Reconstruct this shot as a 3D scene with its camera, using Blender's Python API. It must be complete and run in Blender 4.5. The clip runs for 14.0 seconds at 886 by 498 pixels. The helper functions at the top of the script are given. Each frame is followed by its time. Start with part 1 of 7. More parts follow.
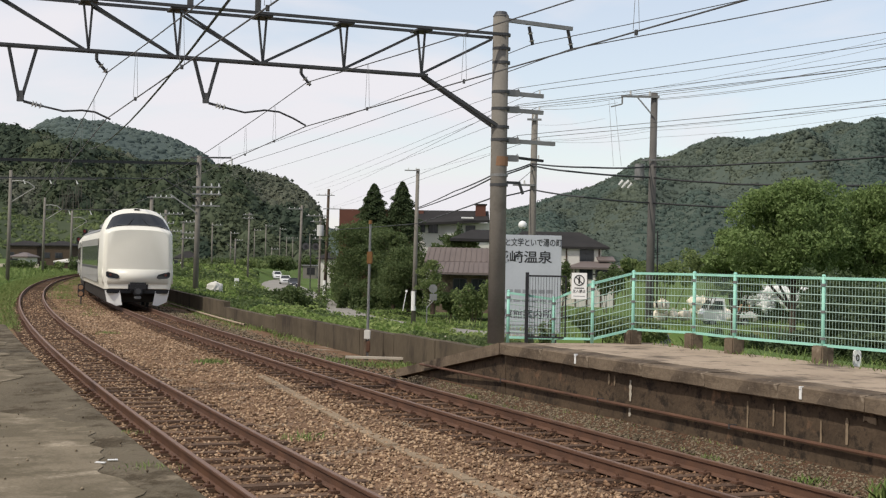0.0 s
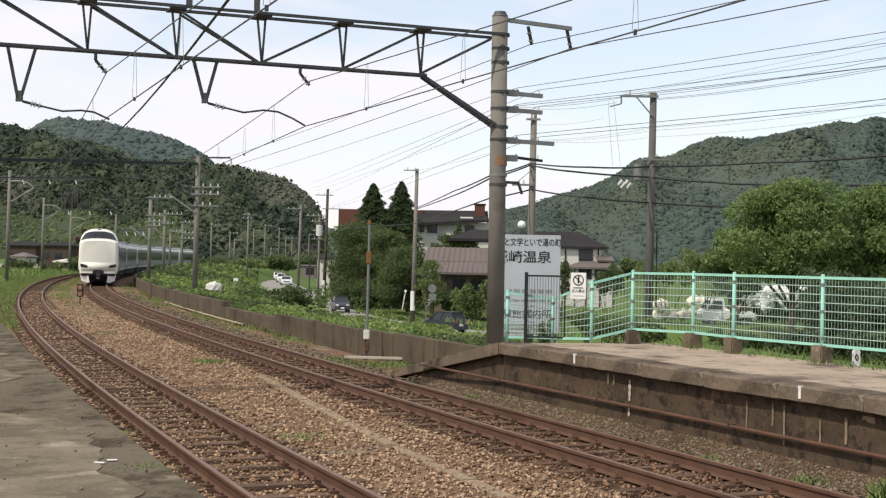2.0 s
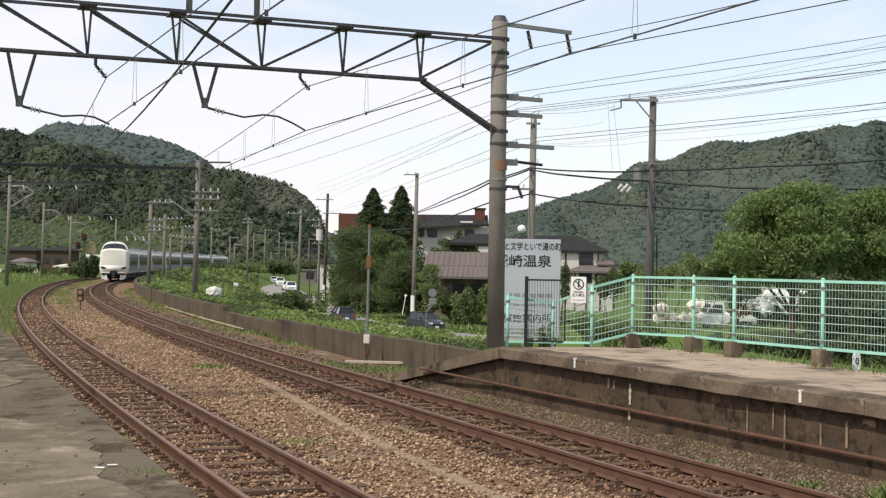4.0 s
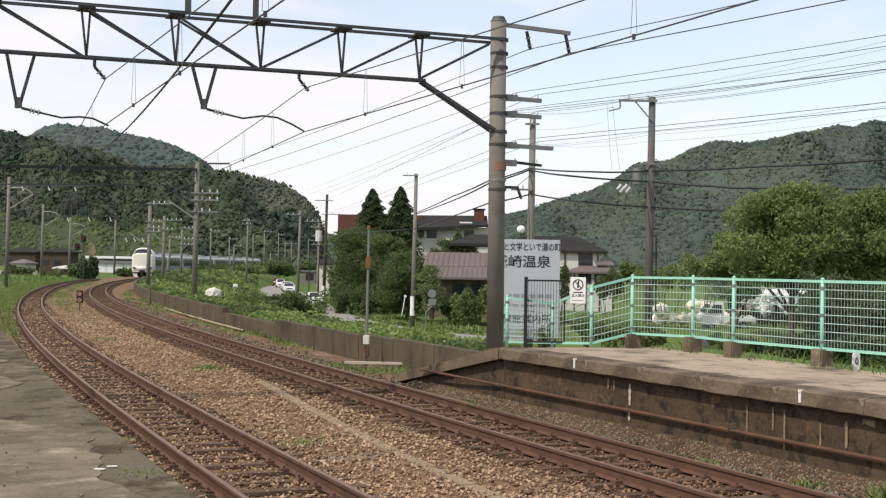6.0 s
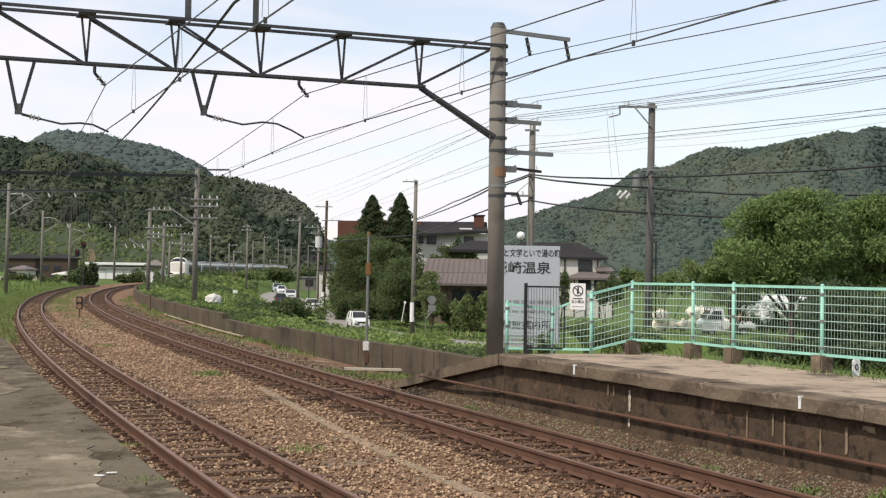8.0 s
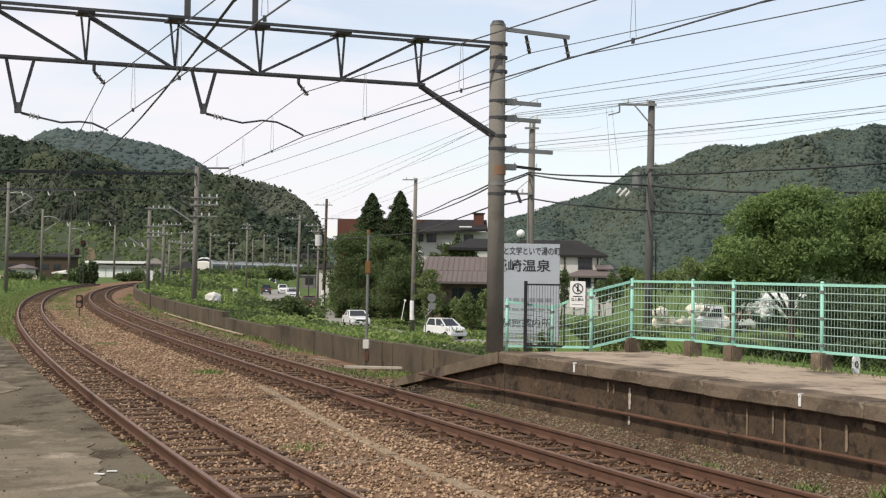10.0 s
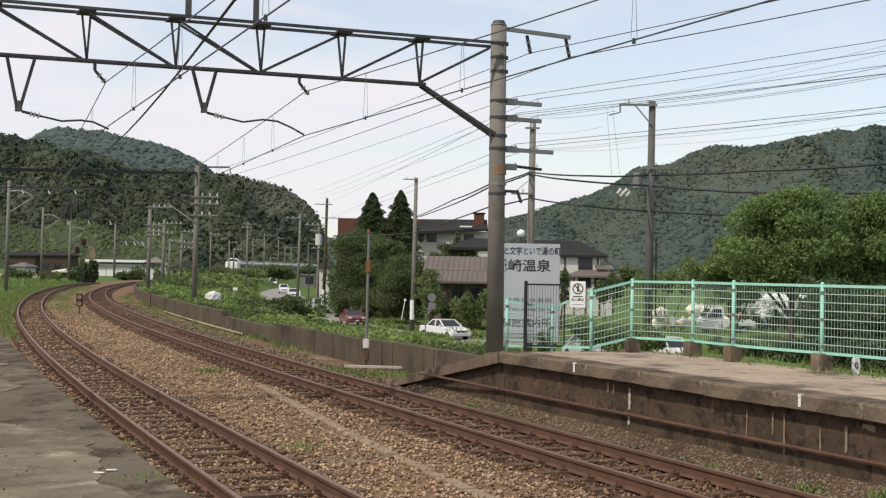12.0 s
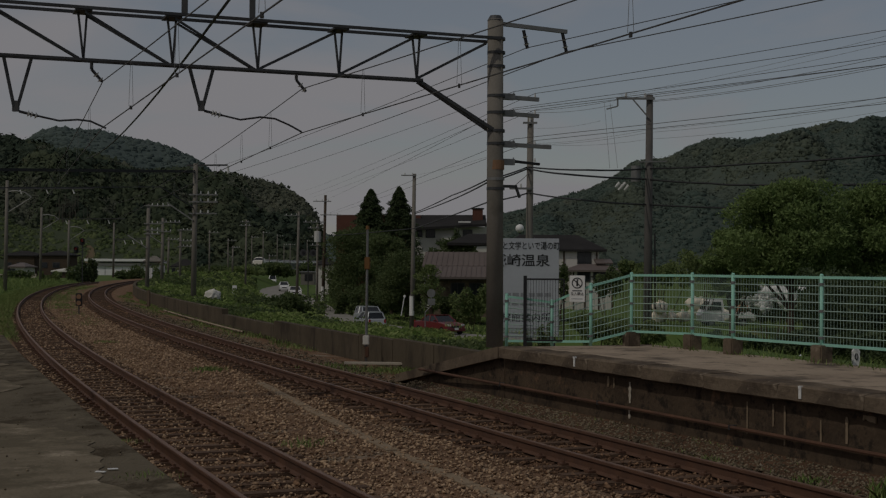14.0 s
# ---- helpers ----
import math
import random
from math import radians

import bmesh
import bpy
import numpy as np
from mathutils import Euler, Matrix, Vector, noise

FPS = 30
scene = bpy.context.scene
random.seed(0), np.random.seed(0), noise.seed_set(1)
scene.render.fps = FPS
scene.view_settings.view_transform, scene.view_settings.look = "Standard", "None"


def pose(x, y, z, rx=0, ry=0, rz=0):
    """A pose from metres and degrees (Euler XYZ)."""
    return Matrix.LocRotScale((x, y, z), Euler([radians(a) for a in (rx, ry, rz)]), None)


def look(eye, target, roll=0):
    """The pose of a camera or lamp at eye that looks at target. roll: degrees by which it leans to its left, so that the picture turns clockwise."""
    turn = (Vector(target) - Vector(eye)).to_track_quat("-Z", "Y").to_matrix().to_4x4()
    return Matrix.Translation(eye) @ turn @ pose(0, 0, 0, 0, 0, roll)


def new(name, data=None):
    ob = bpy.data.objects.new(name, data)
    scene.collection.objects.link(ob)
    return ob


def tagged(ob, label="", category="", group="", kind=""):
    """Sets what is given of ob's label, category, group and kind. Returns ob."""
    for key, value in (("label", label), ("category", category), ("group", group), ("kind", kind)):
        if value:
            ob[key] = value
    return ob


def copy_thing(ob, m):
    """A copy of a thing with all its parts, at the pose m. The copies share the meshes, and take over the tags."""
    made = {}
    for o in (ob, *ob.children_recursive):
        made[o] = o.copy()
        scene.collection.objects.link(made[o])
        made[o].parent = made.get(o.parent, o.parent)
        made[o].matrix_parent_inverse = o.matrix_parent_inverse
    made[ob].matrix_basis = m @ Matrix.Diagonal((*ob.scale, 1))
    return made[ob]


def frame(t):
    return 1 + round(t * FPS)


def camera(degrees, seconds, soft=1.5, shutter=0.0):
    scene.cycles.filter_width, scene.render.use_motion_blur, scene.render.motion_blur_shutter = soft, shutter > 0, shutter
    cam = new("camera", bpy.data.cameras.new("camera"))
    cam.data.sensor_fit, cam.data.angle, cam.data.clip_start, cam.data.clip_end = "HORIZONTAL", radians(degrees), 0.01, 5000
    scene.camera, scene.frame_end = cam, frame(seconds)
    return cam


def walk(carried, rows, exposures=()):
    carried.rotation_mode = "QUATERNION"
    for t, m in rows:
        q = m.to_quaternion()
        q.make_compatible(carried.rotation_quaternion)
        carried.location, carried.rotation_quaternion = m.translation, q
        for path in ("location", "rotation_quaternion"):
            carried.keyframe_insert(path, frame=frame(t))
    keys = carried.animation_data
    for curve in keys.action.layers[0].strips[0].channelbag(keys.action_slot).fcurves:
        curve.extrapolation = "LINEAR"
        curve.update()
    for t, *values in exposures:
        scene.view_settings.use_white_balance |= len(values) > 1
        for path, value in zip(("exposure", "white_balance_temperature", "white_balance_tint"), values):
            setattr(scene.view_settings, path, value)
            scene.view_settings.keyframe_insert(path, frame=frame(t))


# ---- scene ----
EYE = (0.0, 0.0, 2.35)
cam = camera(36.19, 14.0, soft=1.25)


def aim(yaw, pitch, roll):
    """The camera on its stand, turned by yaw (to the right), pitch (up) and roll."""
    y, p = radians(yaw), radians(pitch)
    return look(EYE, (EYE[0] + 10 * math.sin(y) * math.cos(p), EYE[1] + 10 * math.cos(y) * math.cos(p), EYE[2] + 10 * math.sin(p)), roll)


AIMS = [
    (0, -0.0695, 0.5340, 1.1141), (0.5, -0.0702, 0.6352, 1.1981), (1, -0.0657, 0.7322, 1.1619), (1.5, -0.0343, 0.5468, 0.9638),
    (2, -0.0339, 0.5292, 1.0815), (2.5, -0.0402, 0.4913, 1.2153), (3, -0.0365, 0.5802, 1.1218), (5.5, -0.0312, 0.7473, 0.9085),
    (6, -0.0157, 0.7419, 0.8638), (6.5, -0.0245, 0.8399, 0.9313), (7, -0.0188, 0.8245, 0.8842), (7.5, -0.0241, 0.9533, 0.9579),
    (8, -0.0120, 1.0033, 0.8673), (10.5, -0.0006, 0.9068, 0.7215), (11, 0.0, 0.8832, 0.6500), (11.5, 0.0017, 0.8166, 0.6920),
    (12, -0.0144, 0.9061, 0.9438), (12.5, -0.0311, 0.7255, 1.1361), (13, -0.0086, 0.7934, 0.8365), (13.5, 0.0160, 0.7173, 0.3590),
    (14, 0.0338, 0.7250, 0.3449)]
walk(cam, [(t, aim(a, b, c)) for t, a, b, c in AIMS],
     exposures=[(0, -0.07), (0.9, 0.03), (1.6, 0.11), (3.0, 0.14), (8.0, 0.13), (10.5, 0.07), (11.9, 0.0), (12.5, -0.45), (13.0, -0.95), (13.5, -1.54), (14.0, -2.24)])

# ---- light ----
SUN_AZ, SUN_EL = radians(228), radians(50)   # azimuth from north (+y), clockwise
world = bpy.data.worlds.new("world")
scene.world = world
world.use_nodes = True
wn, wl = world.node_tree.nodes, world.node_tree.links
wn.clear()
w_out = wn.new("ShaderNodeOutputWorld")
w_bg = wn.new("ShaderNodeBackground")
w_sky = wn.new("ShaderNodeTexSky")
w_sky.sky_type = "NISHITA"
w_sky.sun_disc = False
w_sky.sun_elevation, w_sky.sun_rotation = SUN_EL, SUN_AZ
w_sky.air_density, w_sky.dust_density = 1.1, 0.5
w_co = wn.new("ShaderNodeTexCoord")
w_map = wn.new("ShaderNodeMapping")
w_map.inputs["Scale"].default_value = (1.2, 1.2, 4.2)
w_map.inputs["Location"].default_value = (0.35, 0.0, 0.2)
w_map.inputs["Rotation"].default_value = (0.0, 0.12, 0.0)
w_noise = wn.new("ShaderNodeTexNoise")
w_noise.inputs["Scale"].default_value = 3.2
w_noise.inputs["Detail"].default_value = 6.0
w_noise.inputs["Distortion"].default_value = 0.6
w_ramp = wn.new("ShaderNodeValToRGB")
w_ramp.color_ramp.elements[0].position, w_ramp.color_ramp.elements[0].color = 0.40, (0.45, 0.45, 0.45, 1)
w_ramp.color_ramp.elements[1].position, w_ramp.color_ramp.elements[1].color = 0.60, (0.98, 0.98, 0.98, 1)
w_mix = wn.new("ShaderNodeMixRGB")
w_mix.inputs[2].default_value = (6.0, 5.85, 6.15, 1)
wl.new(w_co.outputs["Generated"], w_map.inputs["Vector"])
wl.new(w_map.outputs["Vector"], w_noise.inputs["Vector"])
# the cloud sheet thins out towards the east
w_sep, w_thin = wn.new("ShaderNodeSeparateXYZ"), wn.new("ShaderNodeMath")
w_thin.operation = "MULTIPLY_ADD"
w_thin.inputs[1].default_value = -0.34
wl.new(w_co.outputs["Generated"], w_sep.inputs[0])
wl.new(w_sep.outputs["X"], w_thin.inputs[0])
wl.new(w_noise.outputs["Fac"], w_thin.inputs[2])
wl.new(w_thin.outputs[0], w_ramp.inputs["Fac"])
wl.new(w_ramp.outputs["Color"], w_mix.inputs[0])
wl.new(w_sky.outputs["Color"], w_mix.inputs[1])
wl.new(w_mix.outputs["Color"], w_bg.inputs["Color"])
wl.new(w_bg.outputs["Background"], w_out.inputs["Surface"])
w_bg.inputs["Strength"].default_value = 0.15

sun = new("sun", bpy.data.lights.new("sun", "SUN"))
sun.data.energy, sun.data.angle, sun.data.color = 3.1, radians(1.2), (1.0, 0.93, 0.82)
sun.matrix_world = look((0, 0, 0), (-math.sin(SUN_AZ) * math.cos(SUN_EL), -math.cos(SUN_AZ) * math.cos(SUN_EL), -math.sin(SUN_EL)))

# ---- materials ----


def material(name, color, second=None, scale=8.0, rough=0.8, metal=0.0, fine=60.0, bump=0.3, bump_scale=None, stain=None, stain_scale=1.2,
             stain_at=0.62, stain2=None, island=0.0, per_object=0.0, coords="Object", stretch=(1, 1, 1), leaf=0.0):
    """A rough surface: two colours mixed by large and fine noise, stains with their own shape, and a fine relief."""
    m = bpy.data.materials.new(name)
    m.use_nodes = True
    n, l = m.node_tree.nodes, m.node_tree.links
    b = n["Principled BSDF"]
    b.inputs["Roughness"].default_value = rough
    b.inputs["Metallic"].default_value = metal
    b.inputs["Specular IOR Level"].default_value = 0.35 if rough < 0.8 else 0.06
    co = n.new("ShaderNodeTexCoord")
    mp = n.new("ShaderNodeMapping")
    mp.inputs["Scale"].default_value = stretch
    l.new(co.outputs[coords], mp.inputs["Vector"])
    second = second or tuple(c * 0.72 for c in color)
    big, small = n.new("ShaderNodeTexNoise"), n.new("ShaderNodeTexNoise")
    big.inputs["Scale"].default_value, big.inputs["Detail"].default_value = scale, 5
    small.inputs["Scale"].default_value, small.inputs["Detail"].default_value = fine, 3
    for t in (big, small):
        l.new(mp.outputs["Vector"], t.inputs["Vector"])
    add = n.new("ShaderNodeMath")
    add.operation = "MULTIPLY_ADD"
    l.new(small.outputs["Fac"], add.inputs[0])
    add.inputs[1].default_value = 0.7
    sub = n.new("ShaderNodeMath")
    sub.operation = "MULTIPLY_ADD"
    l.new(big.outputs["Fac"], sub.inputs[0])
    sub.inputs[1].default_value, sub.inputs[2].default_value = 1.5, -0.60
    l.new(sub.outputs[0], add.inputs[2])
    fac = add.outputs[0]
    if island or per_object:
        src = n.new("ShaderNodeNewGeometry" if island else "ShaderNodeObjectInfo")
        ia = n.new("ShaderNodeMath")
        ia.operation = "MULTIPLY_ADD"
        l.new(src.outputs["Random Per Island" if island else "Random"], ia.inputs[0])
        k = island or per_object
        ia.inputs[1].default_value = k
        off = n.new("ShaderNodeMath")
        off.operation = "ADD"
        l.new(fac, off.inputs[0])
        off.inputs[1].default_value = -k / 2
        l.new(off.outputs[0], ia.inputs[2])
        fac = ia.outputs[0]
    mix = n.new("ShaderNodeMixRGB")
    mix.use_clamp = True
    cl = n.new("ShaderNodeClamp")
    l.new(fac, cl.inputs["Value"])
    l.new(cl.outputs[0], mix.inputs[0])
    mix.inputs[1].default_value, mix.inputs[2].default_value = (*color, 1), (*second, 1)
    out = mix.outputs[0]
    if stain:
        st, ra = n.new("ShaderNodeTexNoise"), n.new("ShaderNodeValToRGB")
        st.inputs["Scale"].default_value, st.inputs["Detail"].default_value = stain_scale, 7
        st.inputs["Roughness"].default_value = 0.65
        ra.color_ramp.elements[0].position, ra.color_ramp.elements[1].position = stain_at - 0.06, stain_at + 0.06
        l.new(mp.outputs["Vector"], st.inputs["Vector"])
        l.new(st.outputs["Fac"], ra.inputs["Fac"])
        m2 = n.new("ShaderNodeMixRGB")
        l.new(ra.outputs["Color"], m2.inputs[0])
        l.new(out, m2.inputs[1])
        m2.inputs[2].default_value = (*stain, 1)
        out = m2.outputs[0]
    if stain2:
        # a second, darker or paler blotch: colour, scale, threshold, softness
        c2, s2, a2, w2 = stain2
        st, ra = n.new("ShaderNodeTexNoise"), n.new("ShaderNodeValToRGB")
        st.inputs["Scale"].default_value, st.inputs["Detail"].default_value = s2, 9
        st.inputs["Roughness"].default_value = 0.72
        ra.color_ramp.elements[0].position, ra.color_ramp.elements[1].position = a2 - w2, a2 + w2
        sh = n.new("ShaderNodeMapping")
        sh.inputs["Location"].default_value = (13.1, 7.7, 3.3)
        l.new(mp.outputs["Vector"], sh.inputs["Vector"])
        l.new(sh.outputs["Vector"], st.inputs["Vector"])
        l.new(st.outputs["Fac"], ra.inputs["Fac"])
        m3 = n.new("ShaderNodeMixRGB")
        l.new(ra.outputs["Color"], m3.inputs[0])
        l.new(out, m3.inputs[1])
        m3.inputs[2].default_value = (*c2, 1)
        out = m3.outputs[0]
    l.new(out, b.inputs["Base Color"])
    if bump:
        bp = n.new("ShaderNodeBump")
        bp.inputs["Strength"].default_value = bump
        bp.inputs["Distance"].default_value = 0.02 if not bump_scale else bump_scale
        l.new(add.outputs[0], bp.inputs["Height"])
        l.new(bp.outputs[0], b.inputs["Normal"])
    if leaf:
        # light that passes through thin leaves
        tr, ms = n.new("ShaderNodeBsdfTranslucent"), n.new("ShaderNodeMixShader")
        l.new(out, tr.inputs["Color"])
        ms.inputs[0].default_value = leaf
        l.new(b.outputs[0], ms.inputs[1])
        l.new(tr.outputs[0], ms.inputs[2])
        l.new(ms.outputs[0], n["Material Output"].inputs["Surface"])
    return m


M_GRASS = material("grass_soil", (0.075, 0.125, 0.032), (0.115, 0.155, 0.050), 0.35, 0.95, fine=9, stain=(0.20, 0.15, 0.09), stain_scale=0.5, stain_at=0.66)
M_BALLAST = material("ballast", (0.25, 0.158, 0.098), (0.12, 0.073, 0.047), 1.2, 0.95, fine=28, bump=0.9, bump_scale=0.05, stain=(0.30, 0.25, 0.19), stain_scale=0.8)
M_STONE = material("ballast_stone", (0.47, 0.332, 0.215), (0.165, 0.103, 0.064), 0.8, 0.9, fine=20, bump=0.2, island=1.15, stain=(0.44, 0.37, 0.275), stain_scale=1.6, stain_at=0.66)
M_OILSTONE = material("oily_rust_stone", (0.27, 0.165, 0.100), (0.085, 0.050, 0.033), 0.8, 0.9, fine=20, bump=0.2, island=1.3, stain=(0.30, 0.24, 0.17), stain_scale=1.6, stain_at=0.70)
M_FOOTSTONE = material("dirty_foot_stone", (0.24, 0.195, 0.135), (0.075, 0.060, 0.042), 0.8, 0.95, fine=20, bump=0.2, island=1.4, stain=(0.46, 0.42, 0.34), stain_scale=3.0, stain_at=0.72)
M_OILBED = material("oily_rust_bed", (0.135, 0.080, 0.050), (0.070, 0.043, 0.030), 1.2, 0.95, fine=28, bump=0.9, bump_scale=0.05)
M_PALEASPH = material("worn_pale_slab", (0.225, 0.188, 0.134), (0.145, 0.121, 0.085), 2.2, 0.95, fine=30, bump=0.8, stain=(0.32, 0.27, 0.20), stain_scale=2.6, stain_at=0.57, stain2=((0.125, 0.105, 0.072), 1.9, 0.50, 0.07))
M_RAIL = material("rusty_rail", (0.145, 0.073, 0.043), (0.070, 0.037, 0.025), 3, 0.75, 0.1, fine=50, bump=0.15)
M_RAILTOP = material("worn_rail_head", (0.225, 0.135, 0.090), (0.145, 0.085, 0.057), 4, 0.55, 0.2, fine=50, bump=0.05)
M_SLEEPER = material("old_sleeper", (0.160, 0.106, 0.073), (0.082, 0.053, 0.038), 3, 0.9, fine=30, bump=0.5, per_object=0.6)
M_CONC = material("weathered_concrete", (0.205, 0.160, 0.115), (0.095, 0.073, 0.053), 1.1, 0.92, fine=22, bump=0.7, stain=(0.085, 0.066, 0.050), stain_scale=1.4, stain_at=0.56, stain2=((0.27, 0.22, 0.165), 3.0, 0.63, 0.05), coords="Object")
M_PLATTOP = material("platform_top", (0.42, 0.340, 0.255), (0.27, 0.212, 0.158), 0.9, 0.93, fine=18, bump=0.4, stain=(0.115, 0.093, 0.072), stain_scale=0.8, stain_at=0.57, stain2=((0.15, 0.12, 0.09), 2.5, 0.60, 0.05))
M_ASPH = material("old_asphalt", (0.165, 0.138, 0.097), (0.088, 0.074, 0.052), 1.1, 0.95, fine=34, bump=0.9, stain=(0.25, 0.205, 0.145), stain_scale=1.7, stain_at=0.64, stain2=((0.065, 0.051, 0.033), 2.4, 0.54, 0.06), stretch=(1.0, 0.55, 1))
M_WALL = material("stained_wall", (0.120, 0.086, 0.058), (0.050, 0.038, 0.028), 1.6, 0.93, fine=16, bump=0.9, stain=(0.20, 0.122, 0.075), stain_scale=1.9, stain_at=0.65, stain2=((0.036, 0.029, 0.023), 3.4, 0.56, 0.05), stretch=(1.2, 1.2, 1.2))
M_LOWWALL = material("low_wall_concrete", (0.132, 0.108, 0.076), (0.068, 0.056, 0.041), 0.8, 0.93, fine=14, bump=0.5, stain=(0.058, 0.048, 0.038), stain_scale=1.1, stain_at=0.60, stretch=(1, 1, 0.4))
M_TROUGH = material("sandy_concrete", (0.31, 0.24, 0.165), (0.20, 0.15, 0.10), 2.5, 0.95, fine=20, bump=0.3)
M_POLE = material("pole_concrete", (0.225, 0.208, 0.182), (0.15, 0.138, 0.12), 1.6, 0.85, fine=30, bump=0.15, stain=(0.13, 0.12, 0.10), stain_scale=1.0, stain_at=0.63)
M_POLEDK = material("dark_pole_concrete", (0.140, 0.132, 0.124), (0.092, 0.087, 0.082), 1.6, 0.85, fine=30, bump=0.15)
M_STEEL = material("weathered_steel", (0.088, 0.090, 0.094), (0.052, 0.052, 0.053), 3, 0.6, 0.5, fine=40, bump=0.1)
M_GALV = material("galvanised_steel", (0.27, 0.27, 0.265), (0.19, 0.19, 0.185), 3, 0.55, 0.6, fine=40, bump=0.1)
M_WIRE = material("wire", (0.10, 0.10, 0.10), (0.07, 0.07, 0.07), 3, 0.6, 0.3, fine=40, bump=0)
M_GREENPAINT = material("mint_paint", (0.34, 0.66, 0.54), (0.26, 0.53, 0.42), 4, 0.5, fine=60, bump=0.05)
M_MESHWIRE = material("fence_wire", (0.40, 0.54, 0.47), (0.30, 0.42, 0.36), 4, 0.5, fine=60, bump=0)
M_WHITE = material("white_paint", (0.80, 0.80, 0.78), (0.72, 0.72, 0.69), 3, 0.5, fine=50, bump=0.03)
M_CREAM = material("cream_train_paint", (0.76, 0.735, 0.655), (0.71, 0.685, 0.60), 1.5, 0.35, fine=20, bump=0)
M_BLACK = material("black_plastic", (0.022, 0.022, 0.024), (0.015, 0.015, 0.016), 5, 0.55, fine=40, bump=0.05)
M_DARK = material("underframe_grime", (0.05, 0.045, 0.04), (0.03, 0.027, 0.025), 3, 0.85, fine=20, bump=0.2)
M_GLASS = material("dark_glass", (0.03, 0.035, 0.04), (0.02, 0.022, 0.026), 2, 0.08, fine=20, bump=0)
M_RUST = material("rust_band", (0.30, 0.17, 0.10), (0.20, 0.13, 0.085), 8, 0.85, fine=40, bump=0.2)
M_PORC = material("porcelain", (0.62, 0.62, 0.60), (0.5, 0.5, 0.48), 5, 0.3, fine=30, bump=0)
M_LEAF_D = material("dark_leaves", (0.060, 0.096, 0.033), (0.145, 0.182, 0.070), 0.8, 0.75, fine=5, bump=0, island=0.8, leaf=0.4)
M_LEAF_L = material("light_leaves", (0.095, 0.143, 0.046), (0.22, 0.265, 0.100), 0.7, 0.75, fine=5, bump=0, island=0.9, leaf=0.4)
M_LEAF_B = material("bright_leaves", (0.108, 0.168, 0.050), (0.245, 0.325, 0.118), 0.7, 0.75, fine=5, bump=0, island=0.9, leaf=0.45)
M_SLOPE = material("slope_scrub", (0.062, 0.088, 0.038), (0.120, 0.145, 0.064), 0.03, 0.95, fine=0.3, bump=0, island=0.7)
M_GRASSBLADE = material("grass_blades", (0.115, 0.18, 0.050), (0.26, 0.315, 0.118), 0.5, 0.8, fine=4, bump=0, island=0.9)
# conifer green, also on understory shrubs darkened to imitate shade under the trees
M_LEAF_E = material("conifer_and_shade_leaves", (0.040, 0.066, 0.026), (0.085, 0.115, 0.045), 0.8, 0.7, fine=5, bump=0, island=0.8, leaf=0.25)
M_BARK = material("bark", (0.10, 0.075, 0.055), (0.06, 0.045, 0.035), 5, 0.9, fine=40, bump=0.4)
M_HILLDARK = material("hill_conifers", (0.026, 0.040, 0.029), (0.052, 0.066, 0.045), 0.02, 0.95, fine=0.3, bump=0, island=0.6)
M_HILLPALE = material("hill_pale_crowns", (0.062, 0.073, 0.052), (0.108, 0.114, 0.084), 0.03, 0.95, fine=0.3, bump=0, island=0.7)
M_HILL = material("hill_forest", (0.035, 0.049, 0.031), (0.076, 0.090, 0.054), 0.018, 0.95, fine=0.3, bump=0, island=0.6, stain=(0.085, 0.080, 0.050), stain_scale=0.03, stain_at=0.66, coords="Object")
# distance haze is mixed into these two base colours
M_HILLFAR = material("haze_tinted_forest", (0.053, 0.072, 0.061), (0.092, 0.110, 0.086), 0.010, 0.95, fine=0.2, bump=0, island=0.25, stain=(0.13, 0.135, 0.10), stain_scale=0.02, stain_at=0.66)
M_HILLBLUE = material("haze_blue_forest", (0.066, 0.088, 0.082), (0.090, 0.114, 0.102), 0.008, 0.95, fine=0.15, bump=0, island=0.5)
M_ROAD = material("road_asphalt", (0.30, 0.285, 0.255), (0.22, 0.21, 0.19), 0.4, 0.9, fine=10, bump=0.1)
M_PAVE = material("pale_road_edge", (0.52, 0.47, 0.38), (0.42, 0.37, 0.30), 0.6, 0.9, fine=10, bump=0.1)
M_BRICK = material("brown_tile", (0.145, 0.066, 0.048), (0.11, 0.052, 0.040), 1, 0.8, fine=12, bump=0.1)
M_STUCCO = material("white_stucco", (0.66, 0.64, 0.58), (0.54, 0.52, 0.47), 0.5, 0.9, fine=8, bump=0.1)
M_ROOF = material("brown_metal_roof", (0.155, 0.125, 0.112), (0.115, 0.092, 0.083), 0.6, 0.6, fine=8, bump=0.1)
M_ROOFDK = material("dark_roof_tiles", (0.042, 0.040, 0.039), (0.026, 0.025, 0.025), 0.8, 0.8, fine=8, bump=0.2)
M_SIGNFACE = material("sign_face", (0.49, 0.51, 0.55), (0.42, 0.44, 0.48), 0.7, 0.6, fine=10, bump=0)
M_REDLAMP = material("red_lens", (0.35, 0.03, 0.02), (0.28, 0.02, 0.02), 5, 0.3, bump=0)
M_ORANGE = material("orange_box", (0.21, 0.105, 0.032), (0.15, 0.075, 0.028), 6, 0.7, bump=0.05)

# ---- mesh helpers ----


def part(name, bm, mat, parent=None, label="", smooth=False):
    me = bpy.data.meshes.new(name)
    bmesh.ops.recalc_face_normals(bm, faces=bm.faces)
    bm.to_mesh(me)
    bm.free()
    me.materials.append(mat)
    if smooth:
        me.shade_smooth()
    ob = new(name, me)
    if parent:
        ob.parent = parent
    if label:
        ob["label"] = label
    return ob


